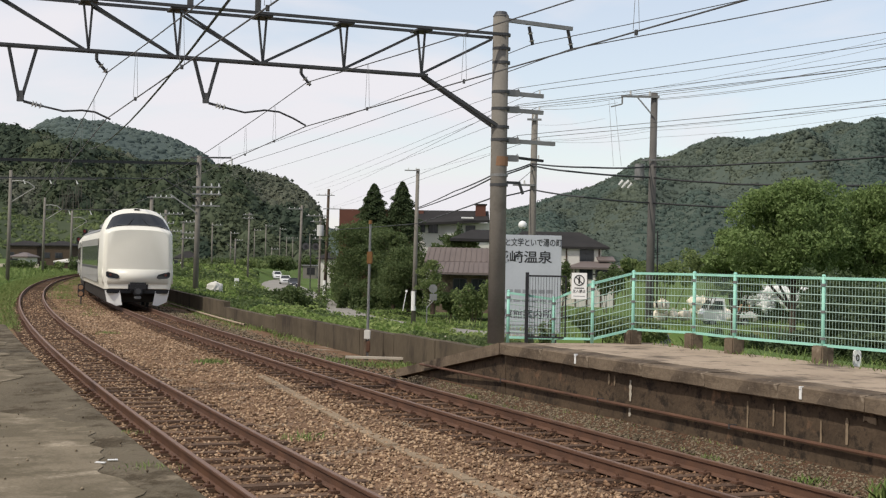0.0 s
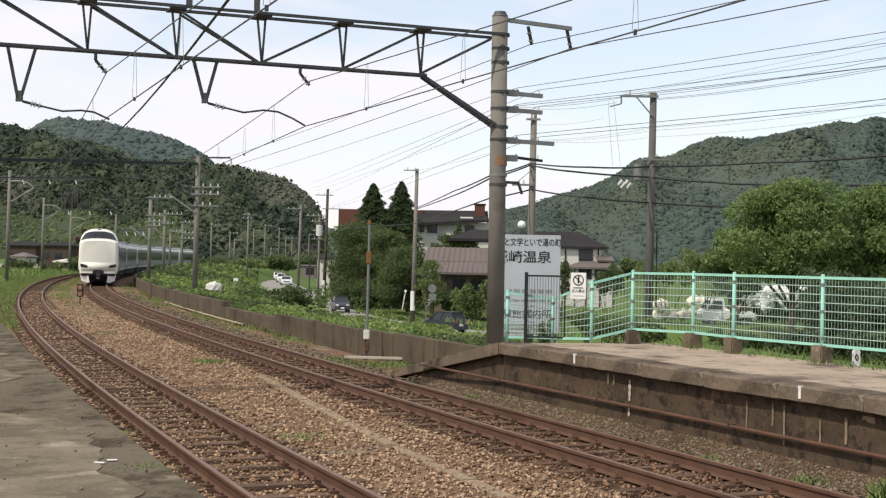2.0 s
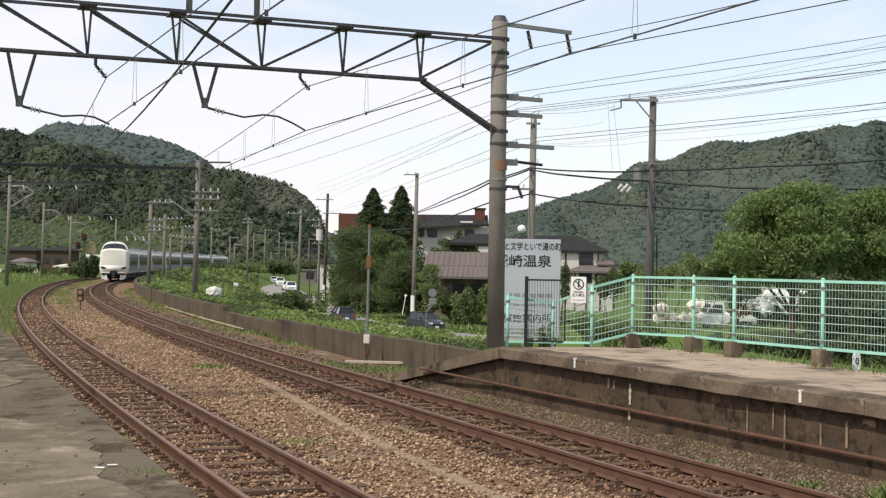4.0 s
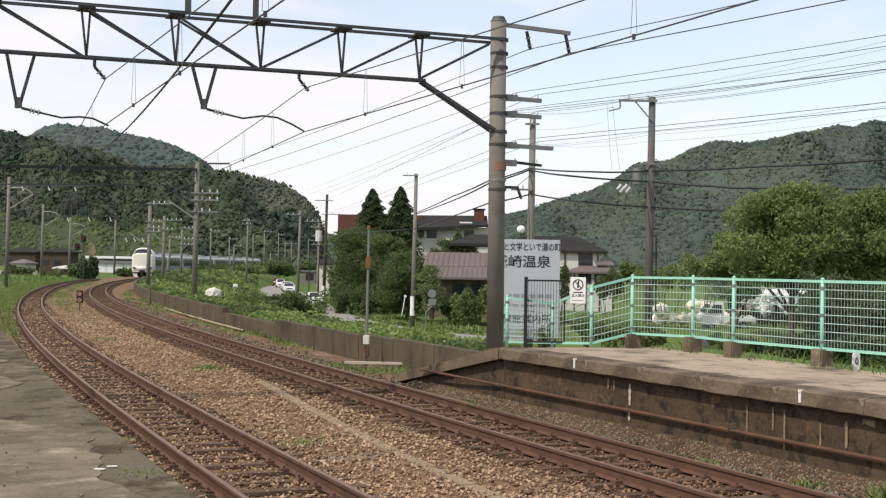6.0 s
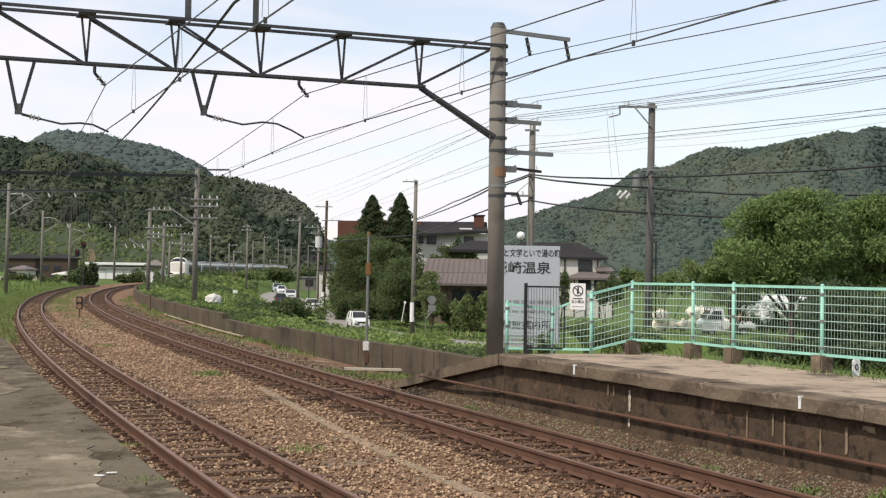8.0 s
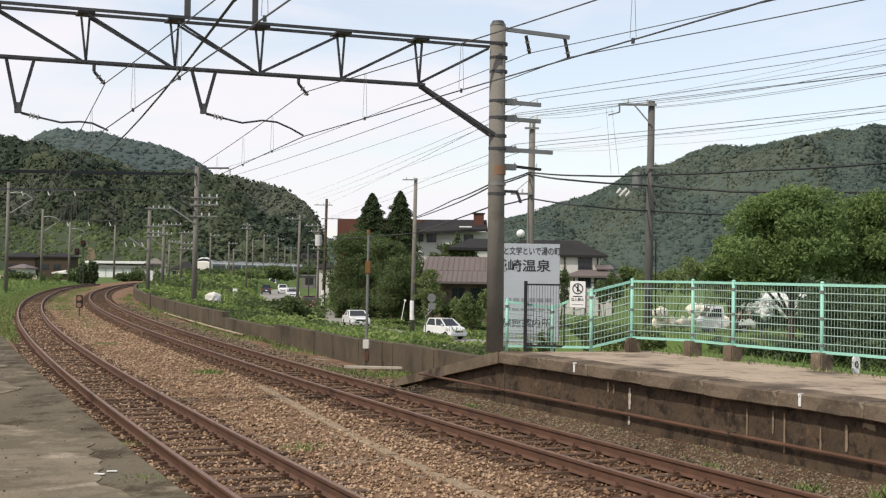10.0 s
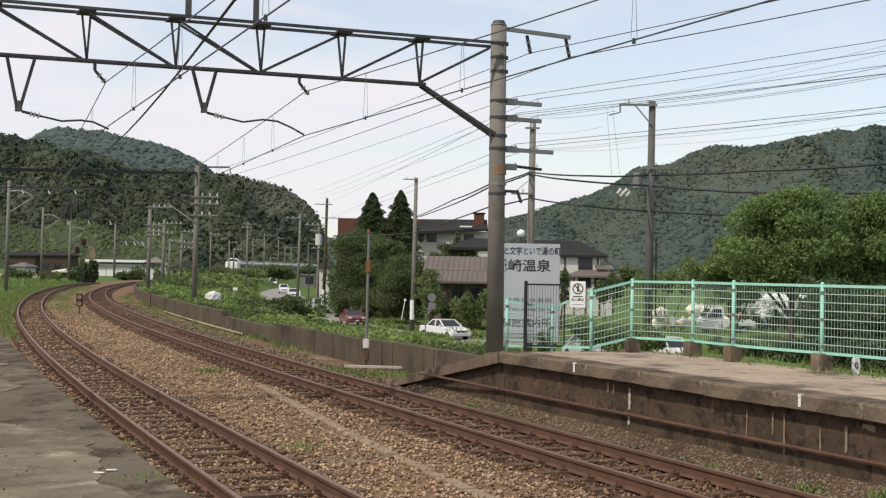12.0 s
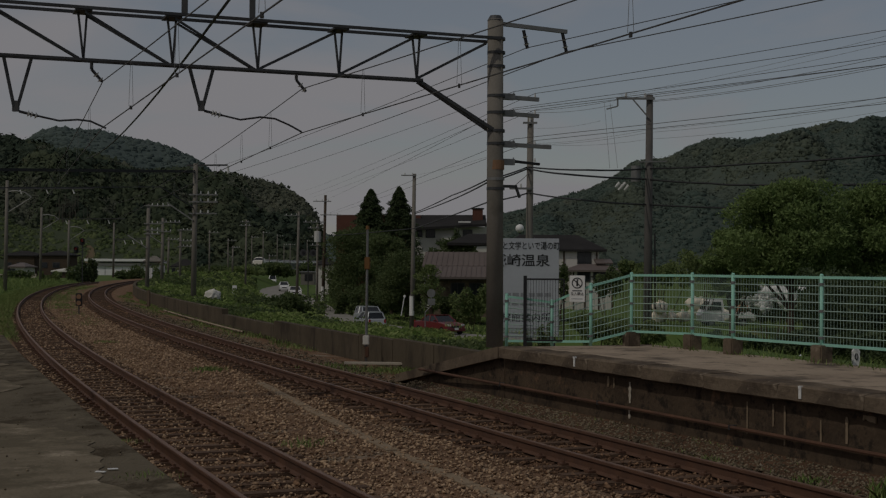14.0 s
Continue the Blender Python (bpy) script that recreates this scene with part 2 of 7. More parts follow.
def thing(name, label, category, m=None, group="", kind=""):
    ob = new(name)
    ob.empty_display_size = 0.2
    if m is not None:
        ob.matrix_world = m
    return tagged(ob, label, category, group, kind)


def arrays(name, v, f, mat, parent=None):
    """A mesh from arrays of vertices and equal-sided faces."""
    me = bpy.data.meshes.new(name)
    v, f = np.asarray(v, np.float32), np.asarray(f, np.int32)
    k = f.shape[1]
    me.vertices.add(len(v))
    me.vertices.foreach_set("co", v.ravel())
    me.loops.add(f.size)
    me.loops.foreach_set("vertex_index", f.ravel())
    me.polygons.add(len(f))
    me.polygons.foreach_set("loop_start", np.arange(0, f.size, k, dtype=np.int32))
    me.polygons.foreach_set("loop_total", np.full(len(f), k, np.int32))
    me.update(calc_edges=True)
    me.validate()
    me.materials.append(mat)
    ob = new(name, me)
    if parent:
        ob.parent = parent
    return ob


def box(bm, size, at=(0, 0, 0), rz=0.0, rx=0.0, ry=0.0, bevel=0.0):
    r = bmesh.ops.create_cube(bm, size=1.0, matrix=Matrix.Translation(at) @ Euler((rx, ry, rz)).to_matrix().to_4x4() @ Matrix.Diagonal((*size, 1)))
    if bevel:
        es = list({e for v in r["verts"] for e in v.link_edges})
        bmesh.ops.bevel(bm, geom=es, offset=bevel, segments=2, affect="EDGES")
    return bm


def rod(bm, a, b, r0, r1=None, seg=8, caps=True):
    """A tapered round bar from a to b."""
    a, b = Vector(a), Vector(b)
    d = b - a
    m = Matrix.Translation((a + b) / 2) @ d.to_track_quat("Z", "Y").to_matrix().to_4x4()
    bmesh.ops.create_cone(bm, cap_ends=caps, segments=seg, radius1=r0, radius2=r0 if r1 is None else r1, depth=d.length, matrix=m)
    return bm


def bar(bm, a, b, w, h):
    """A square bar from a to b, w wide and h high."""
    a, b = Vector(a), Vector(b)
    d = b - a
    x = d.normalized()
    side = x.cross(Vector((0, 0, 1)))
    side = side.normalized() if side.length > 1e-4 else Vector((1, 0, 0))
    up = side.cross(x)
    m = Matrix((x * d.length, side * w, up * h)).transposed().to_4x4()
    m.translation = (a + b) / 2
    bmesh.ops.create_cube(bm, size=1.0, matrix=m)
    return bm


def B():
    return bmesh.new()


def tube(bm, pts, r, seg=6):
    """One continuous round tube through points."""
    pts = [Vector(p) for p in pts]
    rings = []
    for i, p in enumerate(pts):
        d = (pts[min(i + 1, len(pts) - 1)] - pts[max(i - 1, 0)]).normalized()
        side = d.cross(Vector((0, 0, 1)))
        side = side.normalized() if side.length > 1e-3 else Vector((1, 0, 0))
        up = side.cross(d)
        rings.append([bm.verts.new(p + side * (r * math.cos(2 * math.pi * k / seg)) + up * (r * math.sin(2 * math.pi * k / seg))) for k in range(seg)])
    for a, b in zip(rings, rings[1:]):
        for k in range(seg):
            bm.faces.new((a[k], a[(k + 1) % seg], b[(k + 1) % seg], b[k]))
    return bm


# ---- the plan: lines of the tracks ----


def xb(y):
    """Middle of the running track."""
    if y < 330:
        return 8.9913 - 0.44014 * y + 1.01612e-3 * y * y - 5.5891e-7 * y ** 3
    return xb(329.999) + 0.03 * (y - 330)


def xa(y):
    """Middle of the siding."""
    if y < 140:
        return 4.0918 - 0.4286 * y + 1.01941e-3 * y * y - 1.0110e-6 * y ** 3
    return xa(139.999) + (xb(y) - xb(140)) * 1.0


def slope(f, y):
    return (f(y + 0.2) - f(y - 0.2)) / 0.4


def offset(f, y, d):
    """The point d metres to the right of the line f."""
    s = slope(f, y)
    k = math.hypot(1, s)
    return f(y) + d / k, y - d * s / k


def strip(profile, f, ys, name, mat, parent=None):
    """A profile of (sideways, height) pairs drawn along the line f."""
    v, q = [], []
    n = len(profile)
    for y in ys:
        for d, z in profile:
            px, py = offset(f, y, d)
            v.append((px, py, z))
    for i in range(len(ys) - 1):
        for j in range(n - 1):
            q.append((i * n + j, i * n + j + 1, (i + 1) * n + j + 1, (i + 1) * n + j))
    return arrays(name, v, q, mat, parent)


def closed_strip(profile, f, ys, name, mat, parent=None):
    ob = strip(profile + [profile[0]], f, ys, name, mat, parent)
    bm = B()
    bm.from_mesh(ob.data)
    bmesh.ops.remove_doubles(bm, verts=bm.verts, dist=1e-5)
    bmesh.ops.holes_fill(bm, edges=[e for e in bm.edges if e.is_boundary], sides=0)
    bmesh.ops.recalc_face_normals(bm, faces=bm.faces)
    bm.to_mesh(ob.data)
    bm.free()
    ob.data.shade_smooth()
    ob.data.set_sharp_from_angle(angle=radians(25))
    return ob


def smooth01(t):
    t = min(1.0, max(0.0, t))
    return t * t * (3 - 2 * t)


def ground_z(x, y):
    """Height of the land: level at the tracks, lower beyond the low wall, where the road runs."""
    s = slope(xb, min(max(y, -60), 400))
    d = (x - xb(min(max(y, -60), 400))) / math.hypot(1, s)
    z = 0.0
    if d > 3.2:
        z = 0.35 - 3.15 * smooth01((d - 4 - 4.5 * smooth01((y - 55) / 50)) / 10) if y > 27 else (-0.4 if d < 4.8 else 0.84 - 3.5 * smooth01((d - 6.2) / 15))
    elif d < -7.5:
        z = 0.25 * smooth01((-d - 7.5) / 6)
    elif -7.5 < d < 2.9:
        z = -0.25
    if 3.2 < d < 26 and y > 20:
        z += 0.25 * noise.noise((x * 0.3, y * 0.3, 0)) * smooth01((d - 3.2) / 3)
    r = math.hypot((x - 16.8) / 1.3, y - 88)
    if r < 8:
        z += (-1.3 - z) * smooth01((8 - r) / 3)   # mound of the storage yard
    return z - 0.03

# ---- the land ----


def build_ground():
    ys = [*range(-90, 10, 5), *[10 + 1.0 * i for i in range(140)], *range(150, 400, 6), *range(400, 900, 50), 1000, 1300, 1800, 2600, 4000]
    ds = [-3500, -2000, -1000, -500, -250, -120, -70, -45, -30, -22, *[-18 + 0.75 * i for i in range(20)], *[-2.7 + 0.6 * i for i in range(60)],
          *range(34, 90, 2), 100, 130, 180, 260, 400, 700, 1200, 2200, 3600]
    v, q = [], []
    n = len(ds)
    for y in ys:
        for d in ds:
            x = xb(min(max(y, -90), 400)) + d
            v.append((x, y, ground_z(x, y)))
    for i in range(len(ys) - 1):
        for j in range(n - 1):
            q.append((i * n + j, i * n + j + 1, (i + 1) * n + j + 1, (i + 1) * n + j))
    g = arrays("ground", v, q, M_GRASS)
    g.data.shade_smooth()
    return tagged(g, "grassy land with bare soil patches beside the railway", "ground", kind="structure")


build_ground()
YS = [-40 + 2.0 * i for i in range(40)] + [40 + 4.0 * i for i in range(90)]
bed = strip([(-6.3, -0.24), (-5.95, -0.12), (-5.75, -0.05), (-5.5, -0.035), (-3.4, -0.035), (-2.6, 0.0), (-1.6, -0.02), (-1.2, -0.035), (1.2, -0.035), (1.6, -0.03), (2.4, -0.05), (2.78, -0.08)], xb, YS, "trackbed", M_BALLAST)
tagged(bed, "brown gravel bed under both railway tracks", "trackbed", kind="structure")

tagged(strip([(-1.05, -0.028), (-0.5, -0.030), (0.5, -0.030), (1.05, -0.028)], xb, [-30 + 2.0 * i for i in range(165)], "stained_ballast", M_OILBED),
       "rust-stained oily ballast between the rails of the running track", "trackbed", kind="structure")

# ---- tracks ----
RAIL = [(-0.06, 0.0), (0.06, 0.0), (0.055, 0.014), (0.012, 0.03), (0.012, 0.105), (0.0325, 0.118), (0.0325, 0.146), (0.025, 0.152), (-0.025, 0.152),
        (-0.0325, 0.146), (-0.0325, 0.118), (-0.012, 0.105), (-0.012, 0.03), (-0.055, 0.014)]


def build_track(f, label, y1, head):
    t = thing("railway_track", label, "railway track", kind="structure")
    ys = [-30 + 1.0 * i for i in range(90)] + [60 + 3.0 * i for i in range(int((y1 - 60) / 3))]
    for side in (-0.566, 0.566):
        closed_strip([(d + side, z) for d, z in RAIL], f, ys, "rail", M_RAIL, t)
        strip([(side - 0.027, 0.1535), (side + 0.027, 0.1535)], f, ys, "rail_head", head, t)
    bm = box(B(), (2.1, 0.20, 0.14), (0, 0, -0.062), bevel=0.015)
    first = part("sleeper", bm, M_SLEEPER, t)
    bm = box(B(), (0.10, 0.12, 0.035), (0, 0, 0.02), bevel=0.008)
    rod(bm, (0, 0.0, 0.02), (0, 0.0, 0.065), 0.016, seg=6)
    clip = part("rail_clip", bm, M_RAIL, first)
    y, i = -6.0, 0
    rnd = random.Random(3)
    sleepers = [first]
    while i < 282 and y < y1:
        s = slope(f, y)
        a = math.atan(s)
        ob = first if i == 0 else first.copy()
        if i:
            scene.collection.objects.link(ob)
        ob.location = (f(y), y, rnd.uniform(-0.008, 0.006))
        ob.rotation_euler = (0, 0, -a + rnd.uniform(-0.02, 0.02))
        if i < 92:
            for k, dx in enumerate((-0.665, -0.467, 0.467, 0.665)):
                c = clip if (i == 0 and k == 0) else clip.copy()
                if c is not clip:
                    scene.collection.objects.link(c)
                c.parent = ob
                c.location = (dx, rnd.uniform(-0.02, 0.02), 0)
        y += 0.64 / math.hypot(1, s)
        i += 1
    return t


build_track(xa, "rusty siding track on old wooden sleepers", 175, M_RAILTOP)
build_track(xb, "running track with brown rails on ballast", 430, M_RAILTOP)

# ---- platforms ----


def xe(y):
    """Edge of the far platform."""
    return 0.92 - 0.436 * (y - 23.02)


def build_left_platform():
    p = thing("platform_near", "worn low asphalt platform with pale bare patches", "platform", kind="structure")
    ys = [-14 + 1.0 * i for i in range(47)]
    closed_strip([(-1.62, 0.0), (-1.62, 0.672), (-1.65, 0.695), (-1.70, 0.70), (-2.45, 0.706), (-14.0, 0.74), (-14.0, 0.0)], xa, ys, "platform_top", M_ASPH, p)
    # paler worn slab showing behind the dark asphalt edge
    for y0, y1 in ((-9.0, 15.6), (17.6, 30.0)):
        v, q, n = [], [], 220
        for i in range(n + 1):
            y = y0 + (y1 - y0) * i / n
            a = min(1.0, 12 * i / n, 12 * (n - i) / n)
            d0 = -2.08 - 0.34 * noise.noise((y * 0.8, 1.7, 0)) - 0.20 * noise.noise((y * 2.3, 4.1, 0)) - 1.5 * (1 - a) ** 2
            for k in range(5):
                d = d0 - (13.5 + d0) * k / 4
                px, py = offset(xa, y, d)
                v.append((px, py, 0.711 - 0.003 * (d + 2.45)))
        for i in range(n):
            for k in range(4):
                q.append((i * 5 + k, i * 5 + k + 1, i * 5 + k + 6, i * 5 + k + 5))
        arrays("worn_slab", v, q, M_PALEASPH, p)


def build_right_platform():
    p = thing("platform_far", "concrete railway platform with stained wall and overhanging coping", "platform", kind="structure")
    ys = [-16 + 0.78 * i for i in range(51)]
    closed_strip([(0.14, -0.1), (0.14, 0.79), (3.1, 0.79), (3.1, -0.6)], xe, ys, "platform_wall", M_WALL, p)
    closed_strip([(0.5, 0.792), (0.5, 0.985), (3.15, 0.965), (3.15, 0.792)], xe, ys, "platform_top", M_PLATTOP, p)
    # coping blocks along the edge
    y, first, count, pool = 22.9, None, 0, None
    rnd = random.Random(5)
    while y > -14:
        if first is None:
            kinds = []
            for seed in range(4):
                bm = box(B(), (0.52, 1.492, 0.205), (0.25, 0, 0))
                bmesh.ops.subdivide_edges(bm, edges=bm.edges, cuts=7, use_grid_fill=True)
                for v in bm.verts:
                    # worn arrises and chipped faces
                    edge = (abs(v.co.x - 0.25) > 0.255) + (abs(v.co.z) > 0.10)
                    d = 0.012 * noise.noise(v.co * 9 + Vector((seed * 5, 0, 0))) - (0.016 + 0.022 * max(0, noise.noise(v.co * 5 + Vector((0, seed * 3, 0))))) * (edge == 2)
                    v.co.x += d if v.co.x > 0.25 else -d
                    v.co.z += d * 0.8 if v.co.z > 0 else -d * 0.8
                kinds.append(part("coping_block", bm, M_CONC, p))
            ob = first = kinds[0]
        else:
            ob = kinds.pop(1) if len(kinds) > 1 else first.copy()
            if ob.name not in scene.collection.objects:
                ob.data = pool[count % 4]
                scene.collection.objects.link(ob)
        count += 1
        pool = pool or [k.data for k in kinds]
        yc = y - 0.75 * 0.917
        ob.location = (xe(yc), yc, 0.893 + rnd.uniform(-0.006, 0.006))
        ob.rotation_euler = (rnd.uniform(-0.004, 0.004), rnd.uniform(-0.004, 0.004), math.atan(0.436) + rnd.uniform(-0.004, 0.004))
        y -= 1.5 * 0.917
    strip([(-0.50, -0.06), (-0.28, 0.0), (0.0, 0.09), (0.18, 0.13)], xe, [-14 + 1.0 * i for i in range(41)], "gravel_foot", M_OILBED, p)
    # ramp at the end
    a0, a1 = Vector((xe(22.95), 22.95, 1.0)), Vector((-0.95, 27.9, 0.12))
    side = Vector((0.917, 0.40, 0))
    bm = B()
    lo = Vector((0, 0, -1))

    def prism(bm, p0, p1, s0, s1, t0, t1):
        vs = [bm.verts.new(v) for v in (p0 + side * s0, p1 + side * s0, p1 + side * s1, p0 + side * s1)]
        ws = [bm.verts.new(v) for v in (p0 + side * s0 + lo * t0, p1 + side * s0 + lo * t1, p1 + side * s1 + lo * t1, p0 + side * s1 + lo * t0)]
        for k in range(4):
            bm.faces.new((vs[k], vs[(k + 1) % 4], ws[(k + 1) % 4], ws[k]))
        bm.faces.new(vs)
        bm.faces.new(ws)

    prism(bm, a0, a1, 0.0, 0.5, 0.2, 0.16)
    part("ramp_coping", bm, M_CONC, p)
    bm = B()
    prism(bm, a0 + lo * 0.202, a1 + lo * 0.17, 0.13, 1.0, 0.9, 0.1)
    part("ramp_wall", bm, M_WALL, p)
    bm = B()
    prism(bm, a0 + lo * 0.02, a1 + lo * 0.02, 0.505, 3.1, 1.2, 0.2)
    part("ramp_top", bm, M_PLATTOP, p)
    # lime streaks and a patch of loose plaster on the wall
    rnd = random.Random(15)
    for y, z0, z1, w in ((19.30, 0.42, 0.72, 0.034), (19.31, 0.20, 0.34, 0.026), (19.85, 0.60, 0.76, 0.03), (19.7, 0.60, 0.74, 0.02), (16.1, 0.25, 0.72, 0.014), (16.77, 0.30, 0.70, 0.012), (15.5, 0.35, 0.62, 0.014), (15.1, 0.4, 0.7, 0.025), (16.3, 0.45, 0.72, 0.015)):
        bm = B()
        rows = []
        for i in range(7):
            z = z0 + (z1 - z0) * i / 6
            ww = w * (0.55 + 0.6 * rnd.random()) * (0.5 if i in (0, 6) else 1.0)
            rows.append([bm.verts.new((xe(y + sg * ww) + 0.138 - 0.012 * abs(1 - abs(sg)), y + sg * ww, z)) for sg in (-1, 0, 1)])
        for a, b in zip(rows, rows[1:]):
            for k in range(2):
                bm.faces.new((a[k], a[k + 1], b[k + 1], b[k]))
        part("lime_streak", bm, M_PAVE if y > 19.2 and y < 19.4 else M_TROUGH, p, "pale lime streak")
    for y, w in ((14.75, 0.10), (14.25, 0.16)):
        bm = box(B(), (0.02, w * 2, 0.06), (0, 0, 0))
        bmesh.ops.subdivide_edges(bm, edges=bm.edges, cuts=4, use_grid_fill=True)
        for v in bm.verts:
            v.co.z += 0.07 * noise.noise((v.co.y * 9, y, 1.0)) * (v.co.z < 0)
            v.co.y *= 1 + 0.2 * noise.noise((v.co.z * 20, y, 3.0))
        bmesh.ops.transform(bm, matrix=Matrix.Translation((xe(y) + 0.132, y, 0.72)) @ Matrix.Rotation(math.atan(0.436), 4, "Z"), verts=bm.verts)
        part("plaster_patch", bm, M_TROUGH, p, "pale broken plaster patch")
    # conduit along the wall
    pipe = thing("conduit", "rusty brown cable conduit fixed along the platform wall", "conduit")
    bm = B()
    pts = [Vector((xe(y) + 0.08, y, 0.50)) for y in (-12, 0, 8, 14, 18, 22, 24.5, 26.3)]
    for q in pts:
        q.z = 0.355
    tube(bm, pts, 0.024, 8)
    part("pipe", bm, M_RAIL, pipe)
    for y in (-4, 0, 4, 8, 11, 14, 17, 20, 23):
        part("bracket", box(B(), (0.10, 0.03, 0.06), (xe(y) + 0.1, y, 0.355)), M_STEEL, pipe)


build_left_platform()
build_right_platform()

# ---- low wall beside the running track ----


def build_low_wall():
    w = thing("wall_trackside", "low stained concrete retaining wall beside the track", "wall", kind="structure")
    y = 25.9
    while y < 135:
        z1 = 0.64 if y >= 47 else float(np.interp(y, [28, 34, 47], [0.64, 0.56, 0.38]))
        step = 2.6 if y < 33 else 9.0
        seg = [y + 0.01 + (step - 0.04) * k / 14 for k in range(15)]
        closed_strip([(2.75, -0.2), (2.75, z1), (3.0, z1), (3.0, -0.2)], xb, seg, "wall_panel", M_LOWWALL, w)
        y += step
    pipe = thing("drain_pipe", "pale pipe lying along the foot of the low wall", "pipe")
    part("pipe", tube(B(), [(*offset(xb, 46 + 2 * i, 2.45), 0.04) for i in range(12)], 0.036, 8), M_PLATTOP, pipe)
    for i in range(4):
        part("support", box(B(), (0.16, 0.12, 0.14), (*offset(xb, 47 + 6 * i, 2.45), -0.02)), M_CONC, pipe)


build_low_wall()

# ---- hills ----


def at_az(px, y, dist):
    """A point at a distance, by its bearing and height written as offsets of the wide view (1568 across, level line near 478)."""
    level = 478 + 0.01134 * (px - 784)
    k = dist / 2400
    return (px - 784) * k, dist, 2.35 + (level - y) * k


def clump_mesh(seed, fine=2):
    bm = B()
    bmesh.ops.create_icosphere(bm, subdivisions=fine, radius=1.0)
    rnd = Vector((seed * 7.1, seed * 3.3, 0))
    for v in bm.verts:
        v.co *= 1 + 0.42 * noise.noise(v.co * 1.7 + rnd) + 0.22 * noise.noise(v.co * 4.5 + rnd)
    bm.verts.ensure_lookup_table()
    v = np.array([p.co for p in bm.verts])
    f = np.array([[q.index for q in p.verts] for p in bm.faces])
    bm.free()
    return v, f


COARSE = [clump_mesh(s, 1) for s in range(6)]


def scatter(name, spots, mat, label, category, parent=None, kinds=COARSE):
    """Crowns of a far wood: spots are (x, y, z, radius, height factor)."""
    vs, fs, n0 = [], [], 0
    rnd = np.random.RandomState(4)
    for i, (x, y, z, r, h) in enumerate(spots):
        v, f = kinds[i % len(kinds)]
        a = rnd.uniform(0, 6.28)
        c, s = math.cos(a), math.sin(a)
        w = np.stack([(v[:, 0] * c - v[:, 1] * s) * r + x, (v[:, 0] * s + v[:, 1] * c) * r + y, v[:, 2] * r * h + z], 1)
        vs.append(w)
        fs.append(f + n0)
        n0 += len(v)
    ob = arrays(name, np.concatenate(vs), np.concatenate(fs), mat, parent)
    return tagged(ob, label, category, kind="stuff")


def hill(name, label, ridge, d_foot, d_ridge, mats, r_tree, count, seed, kind_at=None, flat=0.85, rough=1.0, sprays=5):
    """A wooded hill whose skyline follows the ridge. mats: materials of its crowns; kind_at(bearing, k) picks one, with a size factor."""
    rx = [p[0] for p in ridge]
    ry = [p[1] for p in ridge]
    cols, rows = 70, 14
    xs = np.linspace(rx[0], rx[-1], cols)

    def surf(px, k):
        d = d_foot + (d_ridge - d_foot) * k
        top = at_az(px, float(np.interp(px, rx, ry)), d_ridge)[2] - r_tree * 1.65
        z = -3 + (top + 3) * math.sin(min(k, 1.15) * math.pi / 2)
        z += 0.06 * top * noise.noise((px * 0.012, k * 3, seed)) * (1 - abs(2 * k - 1)) * 3 * rough
        x = (px - 784) / 2400 * d
        return x, d, z

    v = [surf(px, r / (rows - 1) * 1.15) for r in range(rows) for px in xs]
    q = [(r * cols + c, r * cols + c + 1, (r + 1) * cols + c + 1, (r + 1) * cols + c) for r in range(rows - 1) for c in range(cols - 1)]
    h = arrays(name, v, q, mats[0])
    tagged(h, label, "hill", kind="structure")
    rnd = random.Random(seed)
    groups = [[] for _ in mats]
    for _ in range(count):
        px = rnd.uniform(rx[0], rx[-1])
        k = rnd.random() ** 0.8 * 1.02
        if (px < -40 or px > 1620) and rnd.random() < 0.75:
            continue
        x, y, z = surf(px, k)
        which, size = kind_at(px, k, rnd) if kind_at else (0, 1.0)
        r = r_tree * size * rnd.uniform(0.55, 1.0) * (1.0 + 0.5 * (rnd.random() < 0.25))
        groups[which].append((x, y, z - r * 0.35, r, rnd.uniform(0.8, 1.3) * flat))
    for j, (spots, mat) in enumerate(zip(groups, mats)):
        if not spots:
            continue
        scatter("woods", [(x, y, z, r * 0.92, h) for x, y, z, r, h in spots], mat, "dense green broadleaf woods covering the hillside", "woods")
        # loose sprays of leaves over the crowns
        r = np.random.RandomState(seed * 10 + j)
        sp = np.array(spots)[r.randint(0, len(spots), int(len(spots) * sprays))]
        n = len(sp)
        d = r.normal(size=(n, 3))
        d[:, 2] = np.abs(d[:, 2])
        d[:, 1] = -np.abs(d[:, 1])
        d /= np.linalg.norm(d, axis=1)[:, None]
        c = sp[:, :3] + d * (sp[:, 3] * r.uniform(0.80, 1.18, n))[:, None] * np.stack([np.ones(n), np.ones(n), sp[:, 4]], 1)
        face = d + r.normal(0, 0.5, (n, 3))
        a = np.cross(face, r.normal(size=(n, 3)))
        a /= np.linalg.norm(a, axis=1)[:, None]
        b = np.cross(a, face)
        b /= np.linalg.norm(b, axis=1)[:, None]
        k = sp[:, 3:4] * r.uniform(0.12, 0.40, n)[:, None]
        v = np.stack([c - a * k, c + b * k * 0.6, c + a * k, c - b * k * 0.6], 1).reshape(-1, 3)
        tagged(arrays("foliage", v, np.arange(n * 4).reshape(-1, 4), mat), "leafy sprays on the hillside woods", "foliage", kind="stuff")
    return surf


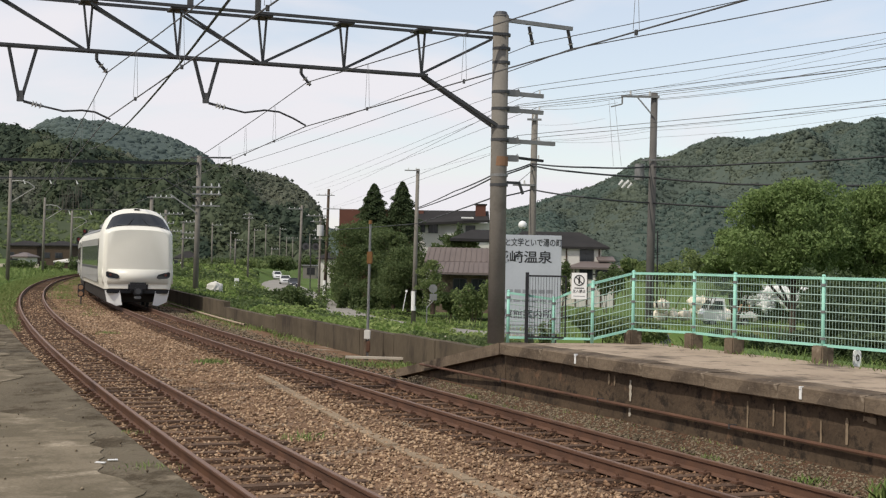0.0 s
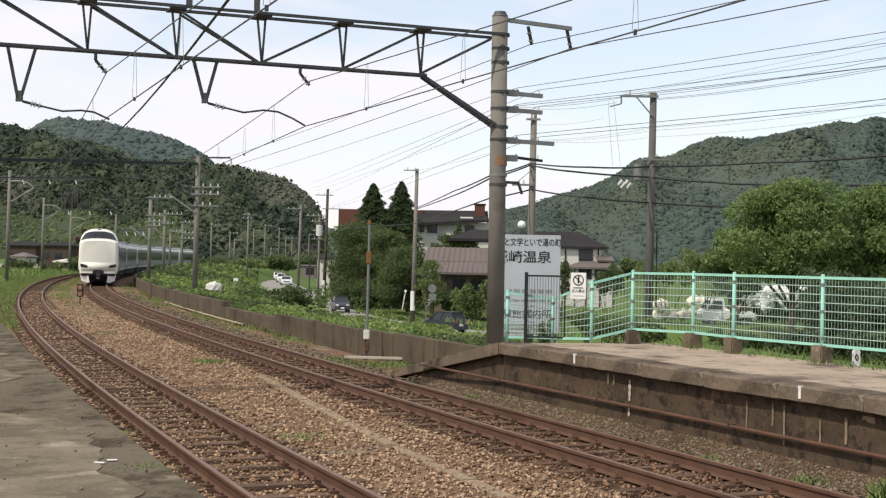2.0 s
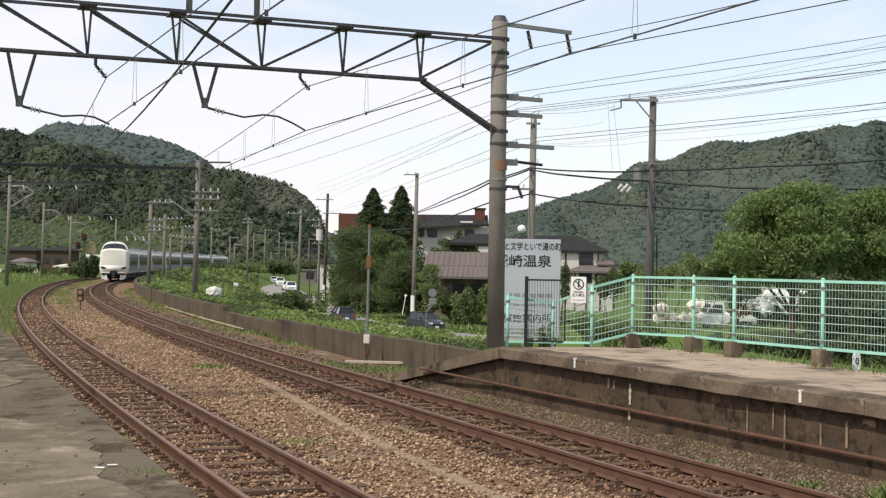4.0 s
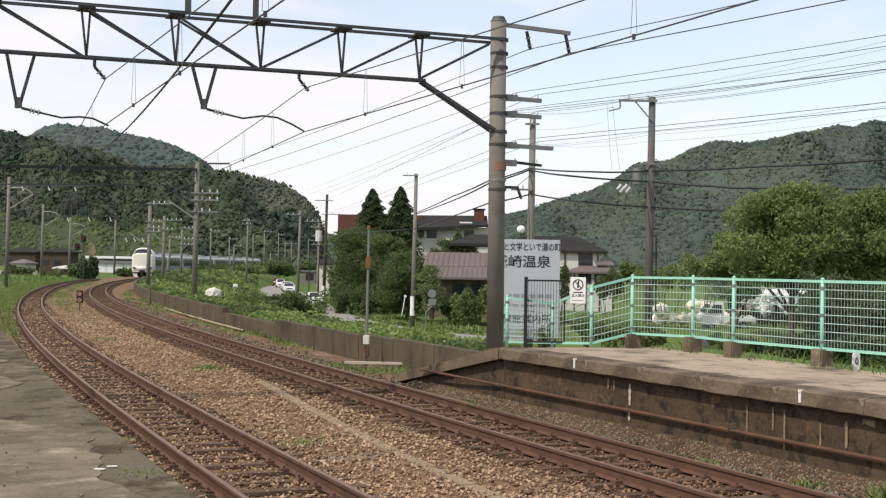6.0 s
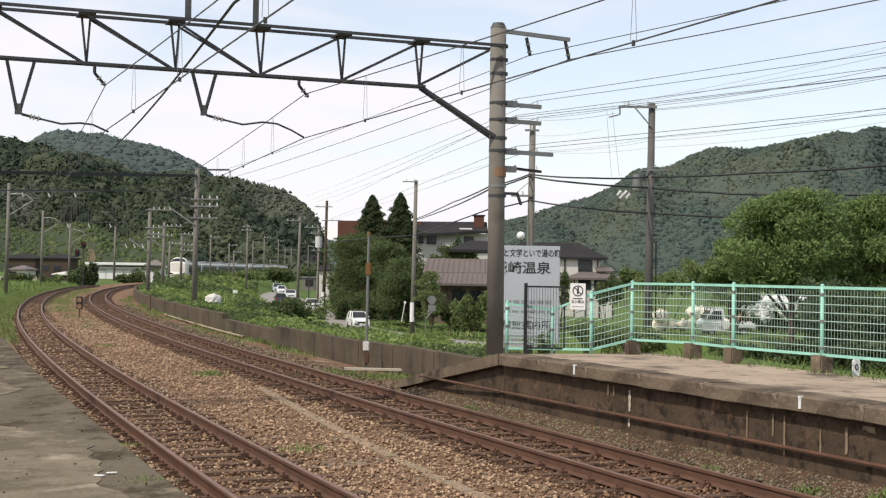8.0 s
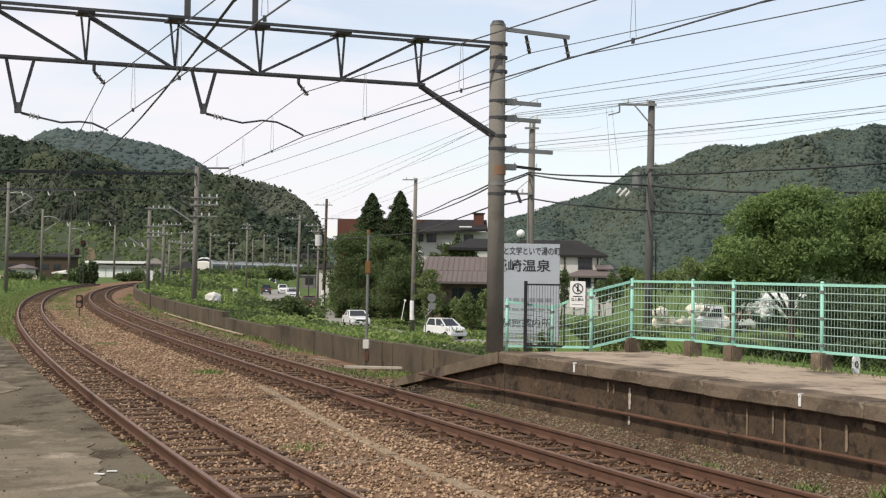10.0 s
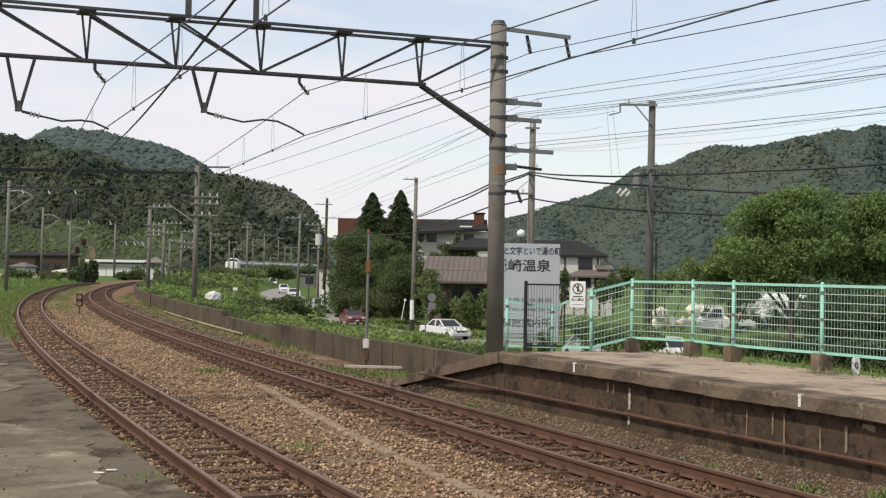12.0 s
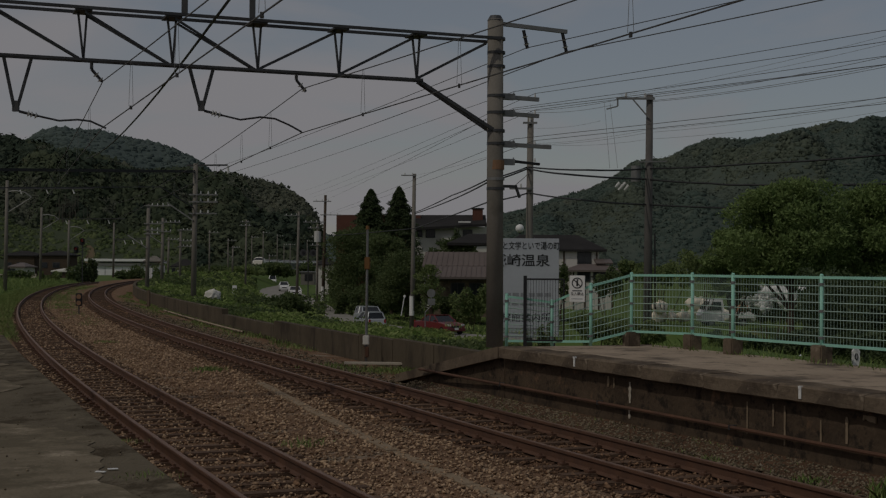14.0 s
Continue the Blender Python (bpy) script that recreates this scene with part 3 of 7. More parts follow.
def near_woods(px, k, rnd):
    """Pale crowns at the end of the hill, dark conifers on the upper shoulder and in patches, low scrub on the cleared foot."""
    n = noise.noise((px * 0.011, k * 4.0, 7.0))
    if px < 330 and k < 0.27 + 0.04 * n:
        return 3, 0.42
    if px > 400 and k > 0.50 and n > -0.25 - (px - 400) * 0.003:
        return 2, 0.85
    if n > 0.16 or (px < 45 and k > 0.5):
        return 1, 1.15
    return (2, 0.8) if n < -0.42 else (0, 1.0)


near_surf = hill("hill_near", "steep wooded hill beside the railway curve", [(-260, 300), (-120, 250), (0, 240), (50, 241), (90, 252), (140, 258), (200, 274), (250, 291), (300, 293), (345, 292), (400, 299), (440, 308), (480, 316), (515, 331), (542, 350), (558, 376), (566, 415), (573, 476)],
                 520, 680, (M_HILL, M_HILLDARK, M_HILLPALE, M_SLOPE), 3.5, 9000, 1, near_woods, 0.9, 1.6, 11)


def build_stand():
    """Pale trunks at the edge of the wood above the cleared foot of the hill, and a bare soil slip below."""
    rnd = random.Random(23)
    t = thing("forest_edge", "row of bare pale tree trunks at the edge of the hillside wood", "tree trunks", kind="stuff")
    bm = B()
    for _ in range(46):
        px = rnd.choice((rnd.uniform(28, 160), rnd.uniform(105, 140)))
        x, y, z = near_surf(px, rnd.uniform(0.245, 0.285))
        rod(bm, (x, y, z - 2), (x + rnd.uniform(-0.8, 0.8), y, z + rnd.uniform(4, 10)), rnd.uniform(0.12, 0.22), 0.08, 5)
    part("trunk", bm, M_PALEBARK, t)
    v, n = [], 9
    for i in range(n):
        for j in range(n):
            px = 150 + 22 * ((j / (n - 1) - 0.5) * (1 - 0.6 * (i / (n - 1))) + 0.5 + 0.4 * noise.noise((i * 0.7, 3.0, 0)))
            k = 0.03 + 0.11 * i / (n - 1)
            x, y, z = near_surf(px, k)
            v.append((x, y - 0.3, z + 0.35))
    q = [(i * n + j, i * n + j + 1, (i + 1) * n + j + 1, (i + 1) * n + j) for i in range(n - 1) for j in range(n - 1)]
    tagged(arrays("soil_slip", v, q, M_SOIL), "bare brown soil slip at the foot of the hill", "soil", kind="structure")


M_PALEBARK = material("pale_bark", (0.13, 0.12, 0.10), (0.07, 0.065, 0.055), 2, 0.9, fine=20, bump=0.2)
M_SOIL = material("bare_soil", (0.16, 0.118, 0.078), (0.10, 0.085, 0.052), 0.12, 0.95, fine=0.9, bump=0, stain=(0.09, 0.10, 0.045), stain_scale=0.22, stain_at=0.55)
build_stand()
# the haze on this hill is M_HILLBLUE's own bluish colour
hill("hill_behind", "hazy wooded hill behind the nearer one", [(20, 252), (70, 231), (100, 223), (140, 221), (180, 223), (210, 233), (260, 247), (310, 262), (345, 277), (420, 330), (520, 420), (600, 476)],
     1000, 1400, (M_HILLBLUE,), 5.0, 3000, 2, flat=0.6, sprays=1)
# slope across the valley: haze kept in the crown colours here too
M_HILLSHADE = material("haze_dark_crowns", (0.052, 0.076, 0.066), (0.082, 0.106, 0.086), 0.010, 0.95, fine=0.2, bump=0, island=0.2)
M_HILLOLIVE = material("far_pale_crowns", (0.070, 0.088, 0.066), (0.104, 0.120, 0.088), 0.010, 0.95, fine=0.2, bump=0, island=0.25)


def side_woods(px, k, rnd):
    """Darker crowns in patches and mostly to the right, paler broadleaf crowns on the shoulder."""
    n = noise.noise((px * 0.006, k * 3.0, 3.0)) + 0.15 * noise.noise((px * 0.03, k * 12, 5.0))
    if n > 0.10 or (px > 1330 and n > -0.12):
        return 1, 0.9
    return (2, 1.0) if n < -0.20 and k > 0.25 else (0, 1.0)


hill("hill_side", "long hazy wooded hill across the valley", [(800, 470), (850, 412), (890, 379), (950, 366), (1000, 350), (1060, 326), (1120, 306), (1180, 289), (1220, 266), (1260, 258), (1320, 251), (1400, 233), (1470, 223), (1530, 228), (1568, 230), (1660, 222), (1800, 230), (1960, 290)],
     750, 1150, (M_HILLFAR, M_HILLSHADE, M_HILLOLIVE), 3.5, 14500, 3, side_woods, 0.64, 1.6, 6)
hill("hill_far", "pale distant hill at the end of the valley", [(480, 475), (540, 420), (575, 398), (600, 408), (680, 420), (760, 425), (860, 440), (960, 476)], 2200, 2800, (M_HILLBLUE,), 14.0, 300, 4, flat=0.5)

# ---- the portal over the tracks ----
POLE = Vector((0.954, 24.40, 0))
ACROSS = Vector((-0.928, -0.371, 0))


def ap(s, z):
    """A point of the portal's plane: s metres from the pole, z high."""
    return POLE + ACROSS * s + Vector((0, 0, z))


def build_portal():
    g = thing("catenary_portal", "weathered steel lattice gantry on a round concrete pole over the tracks", "overhead gantry")
    bm = rod(B(), ap(0, 0.9), ap(0.02, 6.80), 0.155, 0.142, 20)
    part("pole", bm, M_POLE, g, "round grey concrete pole", True)
    part("pole_cap", rod(B(), ap(0.02, 6.78), ap(0.02, 6.87), 0.148, 0.10, 20), M_STEEL, g)
    part("rust_band", rod(B(), ap(0.0, 4.09), ap(0.0, 4.26), 0.156, 0.155, 20), M_RUST, g, "rust-orange painted band")
    for z in (6.45, 6.2, 5.95, 5.42, 5.12, 4.79, 4.56, 3.75):
        part("pole_clamp", rod(B(), ap(0, z - 0.025), ap(0, z + 0.025), 0.163, seg=20), M_STEEL, g)
    part("pale_band", rod(B(), ap(0, 3.90), ap(0, 3.95), 0.160, seg=20), M_GALV, g)
    L = 15.6
    for dy in (-0.22, 0.22):
        off = Vector((0.371, -0.928, 0)) * dy
        part("top_chord", bar(B(), ap(0.05, 6.43) + off, ap(L, 6.43) + off, 0.05, 0.048), M_STEEL, g)
        part("bottom_chord", bar(B(), ap(1.45, 5.62) + off * 0.4, ap(L, 5.62) + off * 0.4, 0.05, 0.042), M_STEEL, g)
    sp, n = 1.43, 10
    for i in range(n):
        s = 1.55 + sp * i
        part("gusset_plate", box(B(), (0.26, 0.44, 0.035), ap(s, 6.40), rz=math.atan2(-0.371, -0.928)), M_STEEL, g)
        for off in (-0.07, 0.07):
            part("upright", bar(B(), ap(s - 0.02, 5.62), ap(s + off, 6.40), 0.032, 0.034), M_STEEL, g)
        if i < 3:
            part("diagonal", bar(B(), ap(s - sp + 0.05 if i else 0.2, 6.36), ap(s - 0.02 * (i > 0), 5.64), 0.04, 0.045), M_STEEL, g)
        if i >= 3:
            for off in (-0.05, 0.05):
                o = Vector((0.371, -0.928, 0)) * off * 2
                part("diagonal", bar(B(), ap(s - sp + 0.05, 5.64) + o * 0.3, ap(s - 0.06 + off * 0.9, 6.36) + o * 2, 0.032, 0.036), M_STEEL, g)
    for off in (-0.05, 0.05):
        o = Vector((0.371, -0.928, 0)) * off
        part("knee_brace", bar(B(), ap(1.50, 5.60) + o, ap(0.02, 4.76) + o * 2, 0.05, 0.06), M_STEEL, g)
    # posts standing on the beam
    for s in (5.63, 4.49):
        part("beam_post", bar(B(), ap(s, 6.45), ap(s, 7.6), 0.09, 0.09), M_STEEL, g)
    # drop brackets with steady arms
    for s0, s1, sm, z in ((8.47, 8.05, 8.28, 4.83), (5.54, 5.15, 5.34, 4.98)):
        br = part("drop_bracket", bar(bar(B(), ap(s0, 5.60), ap(sm + 0.03, z), 0.05, 0.05), ap(s1, 5.60), ap(sm - 0.03, z), 0.05, 0.05), M_STEEL, g)
        part("end_plate", box(B(), (0.10, 0.06, 0.17), ap(sm, z)), M_STEEL, br)
        i0, i1 = ap(sm - 0.05, z - 0.08), ap(sm - 0.34, z - 0.14)
        bm = rod(B(), i0, i1, 0.022)
        part("insulator", bm, M_STEEL, br)
        for k in (0.45, 0.62, 0.85):
            p = i0.lerp(i1, k)
            part("insulator_shed", rod(B(), p, p + (i1 - i0).normalized() * 0.025, 0.055, 0.03, 12), M_PORC, br)
        bm = B()
        pts = [i1, ap(sm - 0.66, z - 0.20), ap(sm - 0.95, z - 0.17), ap(sm - 1.15, z - 0.185), ap(sm - 1.40, z - 0.29)] if s0 > 7 else \
            [i1, ap(sm - 0.66, z - 0.20), ap(sm - 1.0, z - 0.14), ap(sm - 1.25, z - 0.155), ap(sm - 1.50, z - 0.25), ap(sm - 1.72, z - 0.36)]
        for u, w in zip(pts, pts[1:]):
            rod(bm, u, w, 0.016)
        part("steady_arm", bm, M_STEEL, br)
    # hanging insulators of the carrying wires
    for s, z in ((7.12, 5.60), (3.72, 5.62)):
        br = part("hanger", rod(B(), ap(s, z), ap(s, z - 0.12), 0.028), M_STEEL, g)
        u, w = ap(s, z - 0.12), ap(s - 0.17, z - 0.31)
        part("insulator", rod(B(), u, w, 0.025), M_STEEL, br)
        for k in (0.4, 0.8):
            p = u.lerp(w, k)
            part("insulator_shed", rod(B(), p, p + (w - u).normalized() * 0.025, 0.06, 0.03, 12), M_PORC, br)
    # arms on the far side of the pole
    arm = part("feeder_arm", bar(B(), ap(0.1, 6.74), ap(-1.42, 6.68), 0.06, 0.07), M_GALV, g)
    for s in (-0.54, -1.33):
        u, w = ap(s, 6.65), ap(s - 0.08, 6.32)
        part("insulator", rod(B(), u, w, 0.032), M_BLACK, arm)
        for k in (0.35, 0.75):
            p = u.lerp(w, k)
            part("insulator_shed", rod(B(), p, p + (w - u).normalized() * 0.025, 0.055, 0.03, 12), M_PORC, arm)
    for z, s1 in ((5.42, -0.85), (5.12, -0.85), (4.56, -1.10), (4.24, -0.87)):
        arm = part("cross_arm", bar(B(), ap(0.12, z + (0.05 if z < 4.3 else 0.0)), ap(s1, z - 0.02), 0.065, 0.072 if z > 4.3 else 0.045), M_GALV if z > 4.3 else M_BLACK, g)
        part("arm_clamp", box(B(), (0.40, 0.10, 0.11), ap(-0.16, z), rz=math.atan2(-0.371, -0.928)), M_GALV, arm)
        for s in (-0.35, -0.78):
            part("pin_insulator", rod(B(), ap(s, z + 0.02), ap(s, z + 0.085), 0.018, 0.012), M_PORC, arm)
    part("cable_bracket", bar(bar(B(), ap(-0.1, 3.80), ap(-0.42, 3.80), 0.04, 0.05), ap(-0.40, 3.80), ap(-0.48, 3.60), 0.04, 0.04), M_STEEL, g)


build_portal()

# ---- the train ----
NOSE, CAR = 1.15, 20.4


def car_section(half, z0, z1, round_top=0.55, n=7):
    """Half-outline of a car body from the sill up to the roof's middle."""
    pts = [(half * 0.93, z0), (half * 0.985, z0 + 0.35), (half, z0 + 0.8), (half * 0.985, z0 + 1.5)]
    zt = z1 - round_top
    for i in range(n):
        a = i / (n - 1) * math.pi / 2
        pts.append((half * (0.965 * math.cos(a) ** 0.75), zt + round_top * math.sin(a) ** 0.9))
    return pts


def loft(name, stations, mat, parent):
    bm = B()
    rings = []
    for y, half, z0, z1, rt in stations:
        h = car_section(half, z0, z1, rt)
        ring = [bm.verts.new((x, y, z)) for x, z in h] + [bm.verts.new((-x, y, z)) for x, z in reversed(h[:-1])]
        rings.append(ring)
    for r0, r1 in zip(rings, rings[1:]):
        for i in range(len(r0)):
            j = (i + 1) % len(r0)
            bm.faces.new((r0[i], r0[j], r1[j], r1[i]))
    for r in (rings[0], rings[-1]):
        bm.faces.new(r)
    ob = part(name, bm, mat, parent, smooth=True)
    bv = ob.modifiers.new("edge", "EDGE_SPLIT")
    bv.split_angle = radians(38)
    return ob


M_LENS = material("unlit_tail_lens", (0.11, 0.025, 0.02), (0.08, 0.02, 0.016), 5, 0.3, bump=0)
# grey of the window surround, also painted on cream sides as their shade
M_SIDE = material("side_shade_grey", (0.30, 0.30, 0.285), (0.25, 0.25, 0.235), 1.5, 0.85, fine=20, bump=0)


def build_car(end):
    """A railway car, its rear end at y = 0, running along +y. end: it carries the driver's cab at the rear."""
    c = thing("train_car" if not end else "train_cab_car", "cream limited express coach with a dark window band" if not end else "cream express train end car with driver's cab and black coupler", "train car", group="cars of the train")
    L = CAR - 0.45
    if end:
        st = [(0.0, 1.24, 0.98, 3.42, 0.22), (0.05, 1.33, 0.96, 3.46, 0.24), (0.14, 1.40, 0.95, 3.50, 0.26), (0.30, 1.45, 0.95, 3.54, 0.30), (0.5, 1.46, 0.95, 3.62, 0.42),
              (0.75, 1.46, 0.95, 3.86, 0.68), (1.0, 1.46, 0.95, 4.08, 0.90), (1.25, 1.46, 0.95, 4.25, 1.05), (1.6, 1.46, 0.95, 4.36, 1.15), (2.1, 1.46, 0.95, 4.34, 1.12), (2.8, 1.46, 0.95, 3.98, 0.78), (3.6, 1.46, 0.95, 3.72, 0.55), (L, 1.46, 0.95, 3.70, 0.52)]
    else:
        st = [(0.0, 1.46, 0.95, 3.70, 0.52), (L, 1.46, 0.95, 3.70, 0.52)]
    body = loft("body", st, M_CREAM, c)
    # grey roof along the car
    bm = B()
    rows = []
    for y in (4.2 if end else 0.1, L / 2, L - 0.1):
        rows.append([bm.verts.new((math.copysign(1.46 * 0.965 * abs(math.cos(a)) ** 0.75, math.cos(a)) * 1.006, y, 3.18 + 0.52 * math.sin(a) ** 0.9 + 0.012)) for a in [radians(20 + 14 * k) for k in range(11)]])
    for r0, r1 in zip(rows, rows[1:]):
        for k in range(10):
            bm.faces.new((r0[k], r0[k + 1], r1[k + 1], r1[k]))
    part("roof", bm, M_GALV, body, "grey metal roof", smooth=True)
    y0 = 3.2 if end else 1.8
    for side in (-1, 1):
        # panel reaches past the windows so its grey shades the whole side
        part("side_panel", box(B(), (0.02, L - y0 - 0.6, 1.90), (side * 1.455, (y0 + L - 0.6) / 2, 2.12), bevel=0.006), M_SIDE, body, "grey panel round the windows, enlarged to carry the side's shade")
        part("window_band", box(B(), (0.03, L - y0 - 1.8, 0.92), (side * 1.458, (y0 + L - 1.8) / 2, 2.32), bevel=0.01), M_GLASS, body, "long dark tinted window band")
        part("side_stripe", box(B(), (0.02, L - y0 - 1.0, 0.10), (side * 1.459, (y0 + L - 1.0) / 2, 1.80)), M_STEEL, body)
        for yd in (L - 1.1,) + (() if end else (1.0,)):
            d = part("door", box(B(), (0.03, 0.85, 1.95), (side * 1.456, yd, 1.98), bevel=0.01), M_SIDE, body)
            part("door_window", box(B(), (0.02, 0.45, 0.75), (side * 1.462, yd, 2.4)), M_GLASS, d)
    part("underframe", box(B(), (2.5, L - 1.2, 0.6), (0, L / 2 + 0.2, 0.70), bevel=0.05), M_DARK, c)
    for yb in (3.2, L - 3.0):
        bg = part("bogie", box(B(), (2.2, 2.6, 0.35), (0, yb, 0.58), bevel=0.05), M_DARK, c)
        for dy in (-1.05, 1.05):
            for sx in (-0.566, 0.566):
                part("wheel", rod(B(), (sx - 0.06, yb + dy, 0.153 + 0.43), (sx + 0.06, yb + dy, 0.153 + 0.43), 0.43, seg=20), M_STEEL, bg)
    part("air_conditioner", box(B(), (1.9, 3.4, 0.28), (0, L * 0.5, 3.74), bevel=0.08), M_GALV, c)
    part("gangway", box(B(), (1.0, 0.42, 2.2), (0, L + 0.2, 2.1)), M_BLACK, c)
    if end:
        # wide windscreen that wraps round the raked cab
        ys = [q[0] for q in st]
        bm = B()
        rows = []
        for i in range(9):
            y = 0.47 + 0.60 * i / 8
            half, z1, rt = (float(np.interp(y, ys, [q[k] for q in st])) for k in (1, 3, 4))
            a0 = radians(24 + 26 * i / 8)
            row = []
            for k in range(17):
                a = a0 + (math.pi - 2 * a0) * k / 16
                ca = math.cos(a)
                x = math.copysign(half * 0.965 * abs(ca) ** 0.75, ca)
                row.append(bm.verts.new((x * 1.012, y - 0.030, z1 - rt + rt * math.sin(a) ** 0.9 + 0.022)))
            rows.append(row)
        for r0, r1 in zip(rows, rows[1:]):
            for k in range(16):
                bm.faces.new((r0[k], r0[k + 1], r1[k + 1], r1[k]))
        part("windscreen", bm, M_GLASS, body, "wide dark raked windscreen", smooth=True)
        for s in (-0.42, 0.42):
            part("wiper", bar(B(), (s, 0.42, 3.62), (s * 0.45, 0.72, 3.90), 0.02, 0.02), M_BLACK, body)
        part("roof_lamp", box(B(), (0.26, 0.06, 0.07), (0, 1.30, 4.30), bevel=0.02, rx=-0.9), M_BLACK, body)
        for s in (-1, 1):
            lp = B()
            lens = [(s * 0.76, -0.048, 1.43), (s * 0.84, -0.048, 1.39), (s * 1.20, -0.046, 1.42), (s * 1.30, -0.030, 1.50), (s * 1.30, -0.030, 1.66), (s * 1.24, -0.044, 1.69), (s * 0.84, -0.048, 1.58), (s * 0.77, -0.048, 1.51)]
            f0 = [lp.verts.new(v) for v in lens]
            f1 = [lp.verts.new((v[0], v[1] + 0.16, v[2])) for v in lens]
            lp.faces.new(f0)
            lp.faces.new(f1)
            for i in range(8):
                lp.faces.new((f0[i], f0[(i + 1) % 8], f1[(i + 1) % 8], f1[i]))
            lamp = part("lamp_lens", lp, M_GLASS, body, "dark glossy slanted lamp lens")
            part("tail_lamp", rod(B(), (s * 1.12, -0.052, 1.55), (s * 1.12, -0.03, 1.55), 0.05, seg=12), M_LENS, lamp)
            sk = B()
            vs = [(s * 1.32, 0.30, 0.90), (s * 0.72, 0.06, 0.88), (s * 0.62, 0.10, 0.30), (s * 0.85, 0.22, 0.26), (s * 1.22, 0.34, 0.42)]
            f0 = [sk.verts.new(v) for v in vs]
            f1 = [sk.verts.new((v[0], v[1] + 0.05, v[2])) for v in vs]
            sk.faces.new(f0)
            sk.faces.new(f1)
            for i in range(5):
                sk.faces.new((f0[i], f0[(i + 1) % 5], f1[(i + 1) % 5], f1[i]))
            part("skirt", sk, M_WHITE, c, "white lower skirt panel")
        bm = box(B(), (2.88, 0.50, 1.00), (0, 0.22, 1.48), bevel=0.20)
        part("bumper_fairing", bm, M_CREAM, body, smooth=True)
        part("buffer_beam", box(B(), (2.5, 0.5, 0.20), (0, 0.32, 0.88), bevel=0.03), M_BLACK, c)
        cp = part("coupler", box(B(), (0.34, 0.55, 0.30), (0, 0.02, 0.86), bevel=0.04), M_BLACK, c)
        part("coupler_cover", box(B(), (0.80, 0.34, 0.36), (0, 0.02, 1.06), bevel=0.08), M_BLACK, cp)
        part("coupler_face", rod(B(), (0, -0.28, 0.88), (0, -0.24, 0.88), 0.12, seg=14), M_STEEL, cp)
        part("coupler_hook", box(B(), (0.28, 0.3, 0.12), (0, 0.0, 0.62), bevel=0.03), M_GALV, cp)
    return c


# length along the running track
PATH = [(-80 + 0.5 * i) for i in range(1700)]
ARC = [0.0]
for u, w in zip(PATH, PATH[1:]):
    ARC.append(ARC[-1] + math.hypot(w - u, xb(w) - xb(u)))
ARC0 = float(np.interp(0, PATH, ARC))


def on_track(s):
    y = float(np.interp(s + ARC0, ARC, PATH))
    return Vector((xb(y), y, 0.0))


TAIL = [(0, 60.3), (0.5, 72.4), (1, 85), (1.5, 96.5), (2, 107.5), (2.5, 118), (3, 127.8), (4, 150.5), (5.3, 178.5), (6, 194.2), (6.5, 206.5), (7, 218.5), (7.5, 229.8), (8, 240.0), (9, 257), (10.5, 279.5), (11, 288.5), (11.5, 298),
        (12, 307), (12.5, 316), (13, 325), (13.5, 334), (14, 343)]
cars = [build_car(True), build_car(False)]
cars += [copy_thing(cars[1], Matrix.Identity(4)) for _ in range(5)]


def motions():
    for k, c in enumerate(cars):
        rows = []
        for t, s in TAIL:
            r, f = on_track(s + CAR * k + 3.2), on_track(s + CAR * k + 17.0)
            d = (f - r).normalized()
            a = math.atan2(-d.x, d.y)
            o = r - d * 3.2
            rows.append((t, Matrix.Translation(o) @ Matrix.Rotation(a, 4, "Z")))
        walk(c, rows)
    key_cars()

# ---- fences and small things on the far platform ----


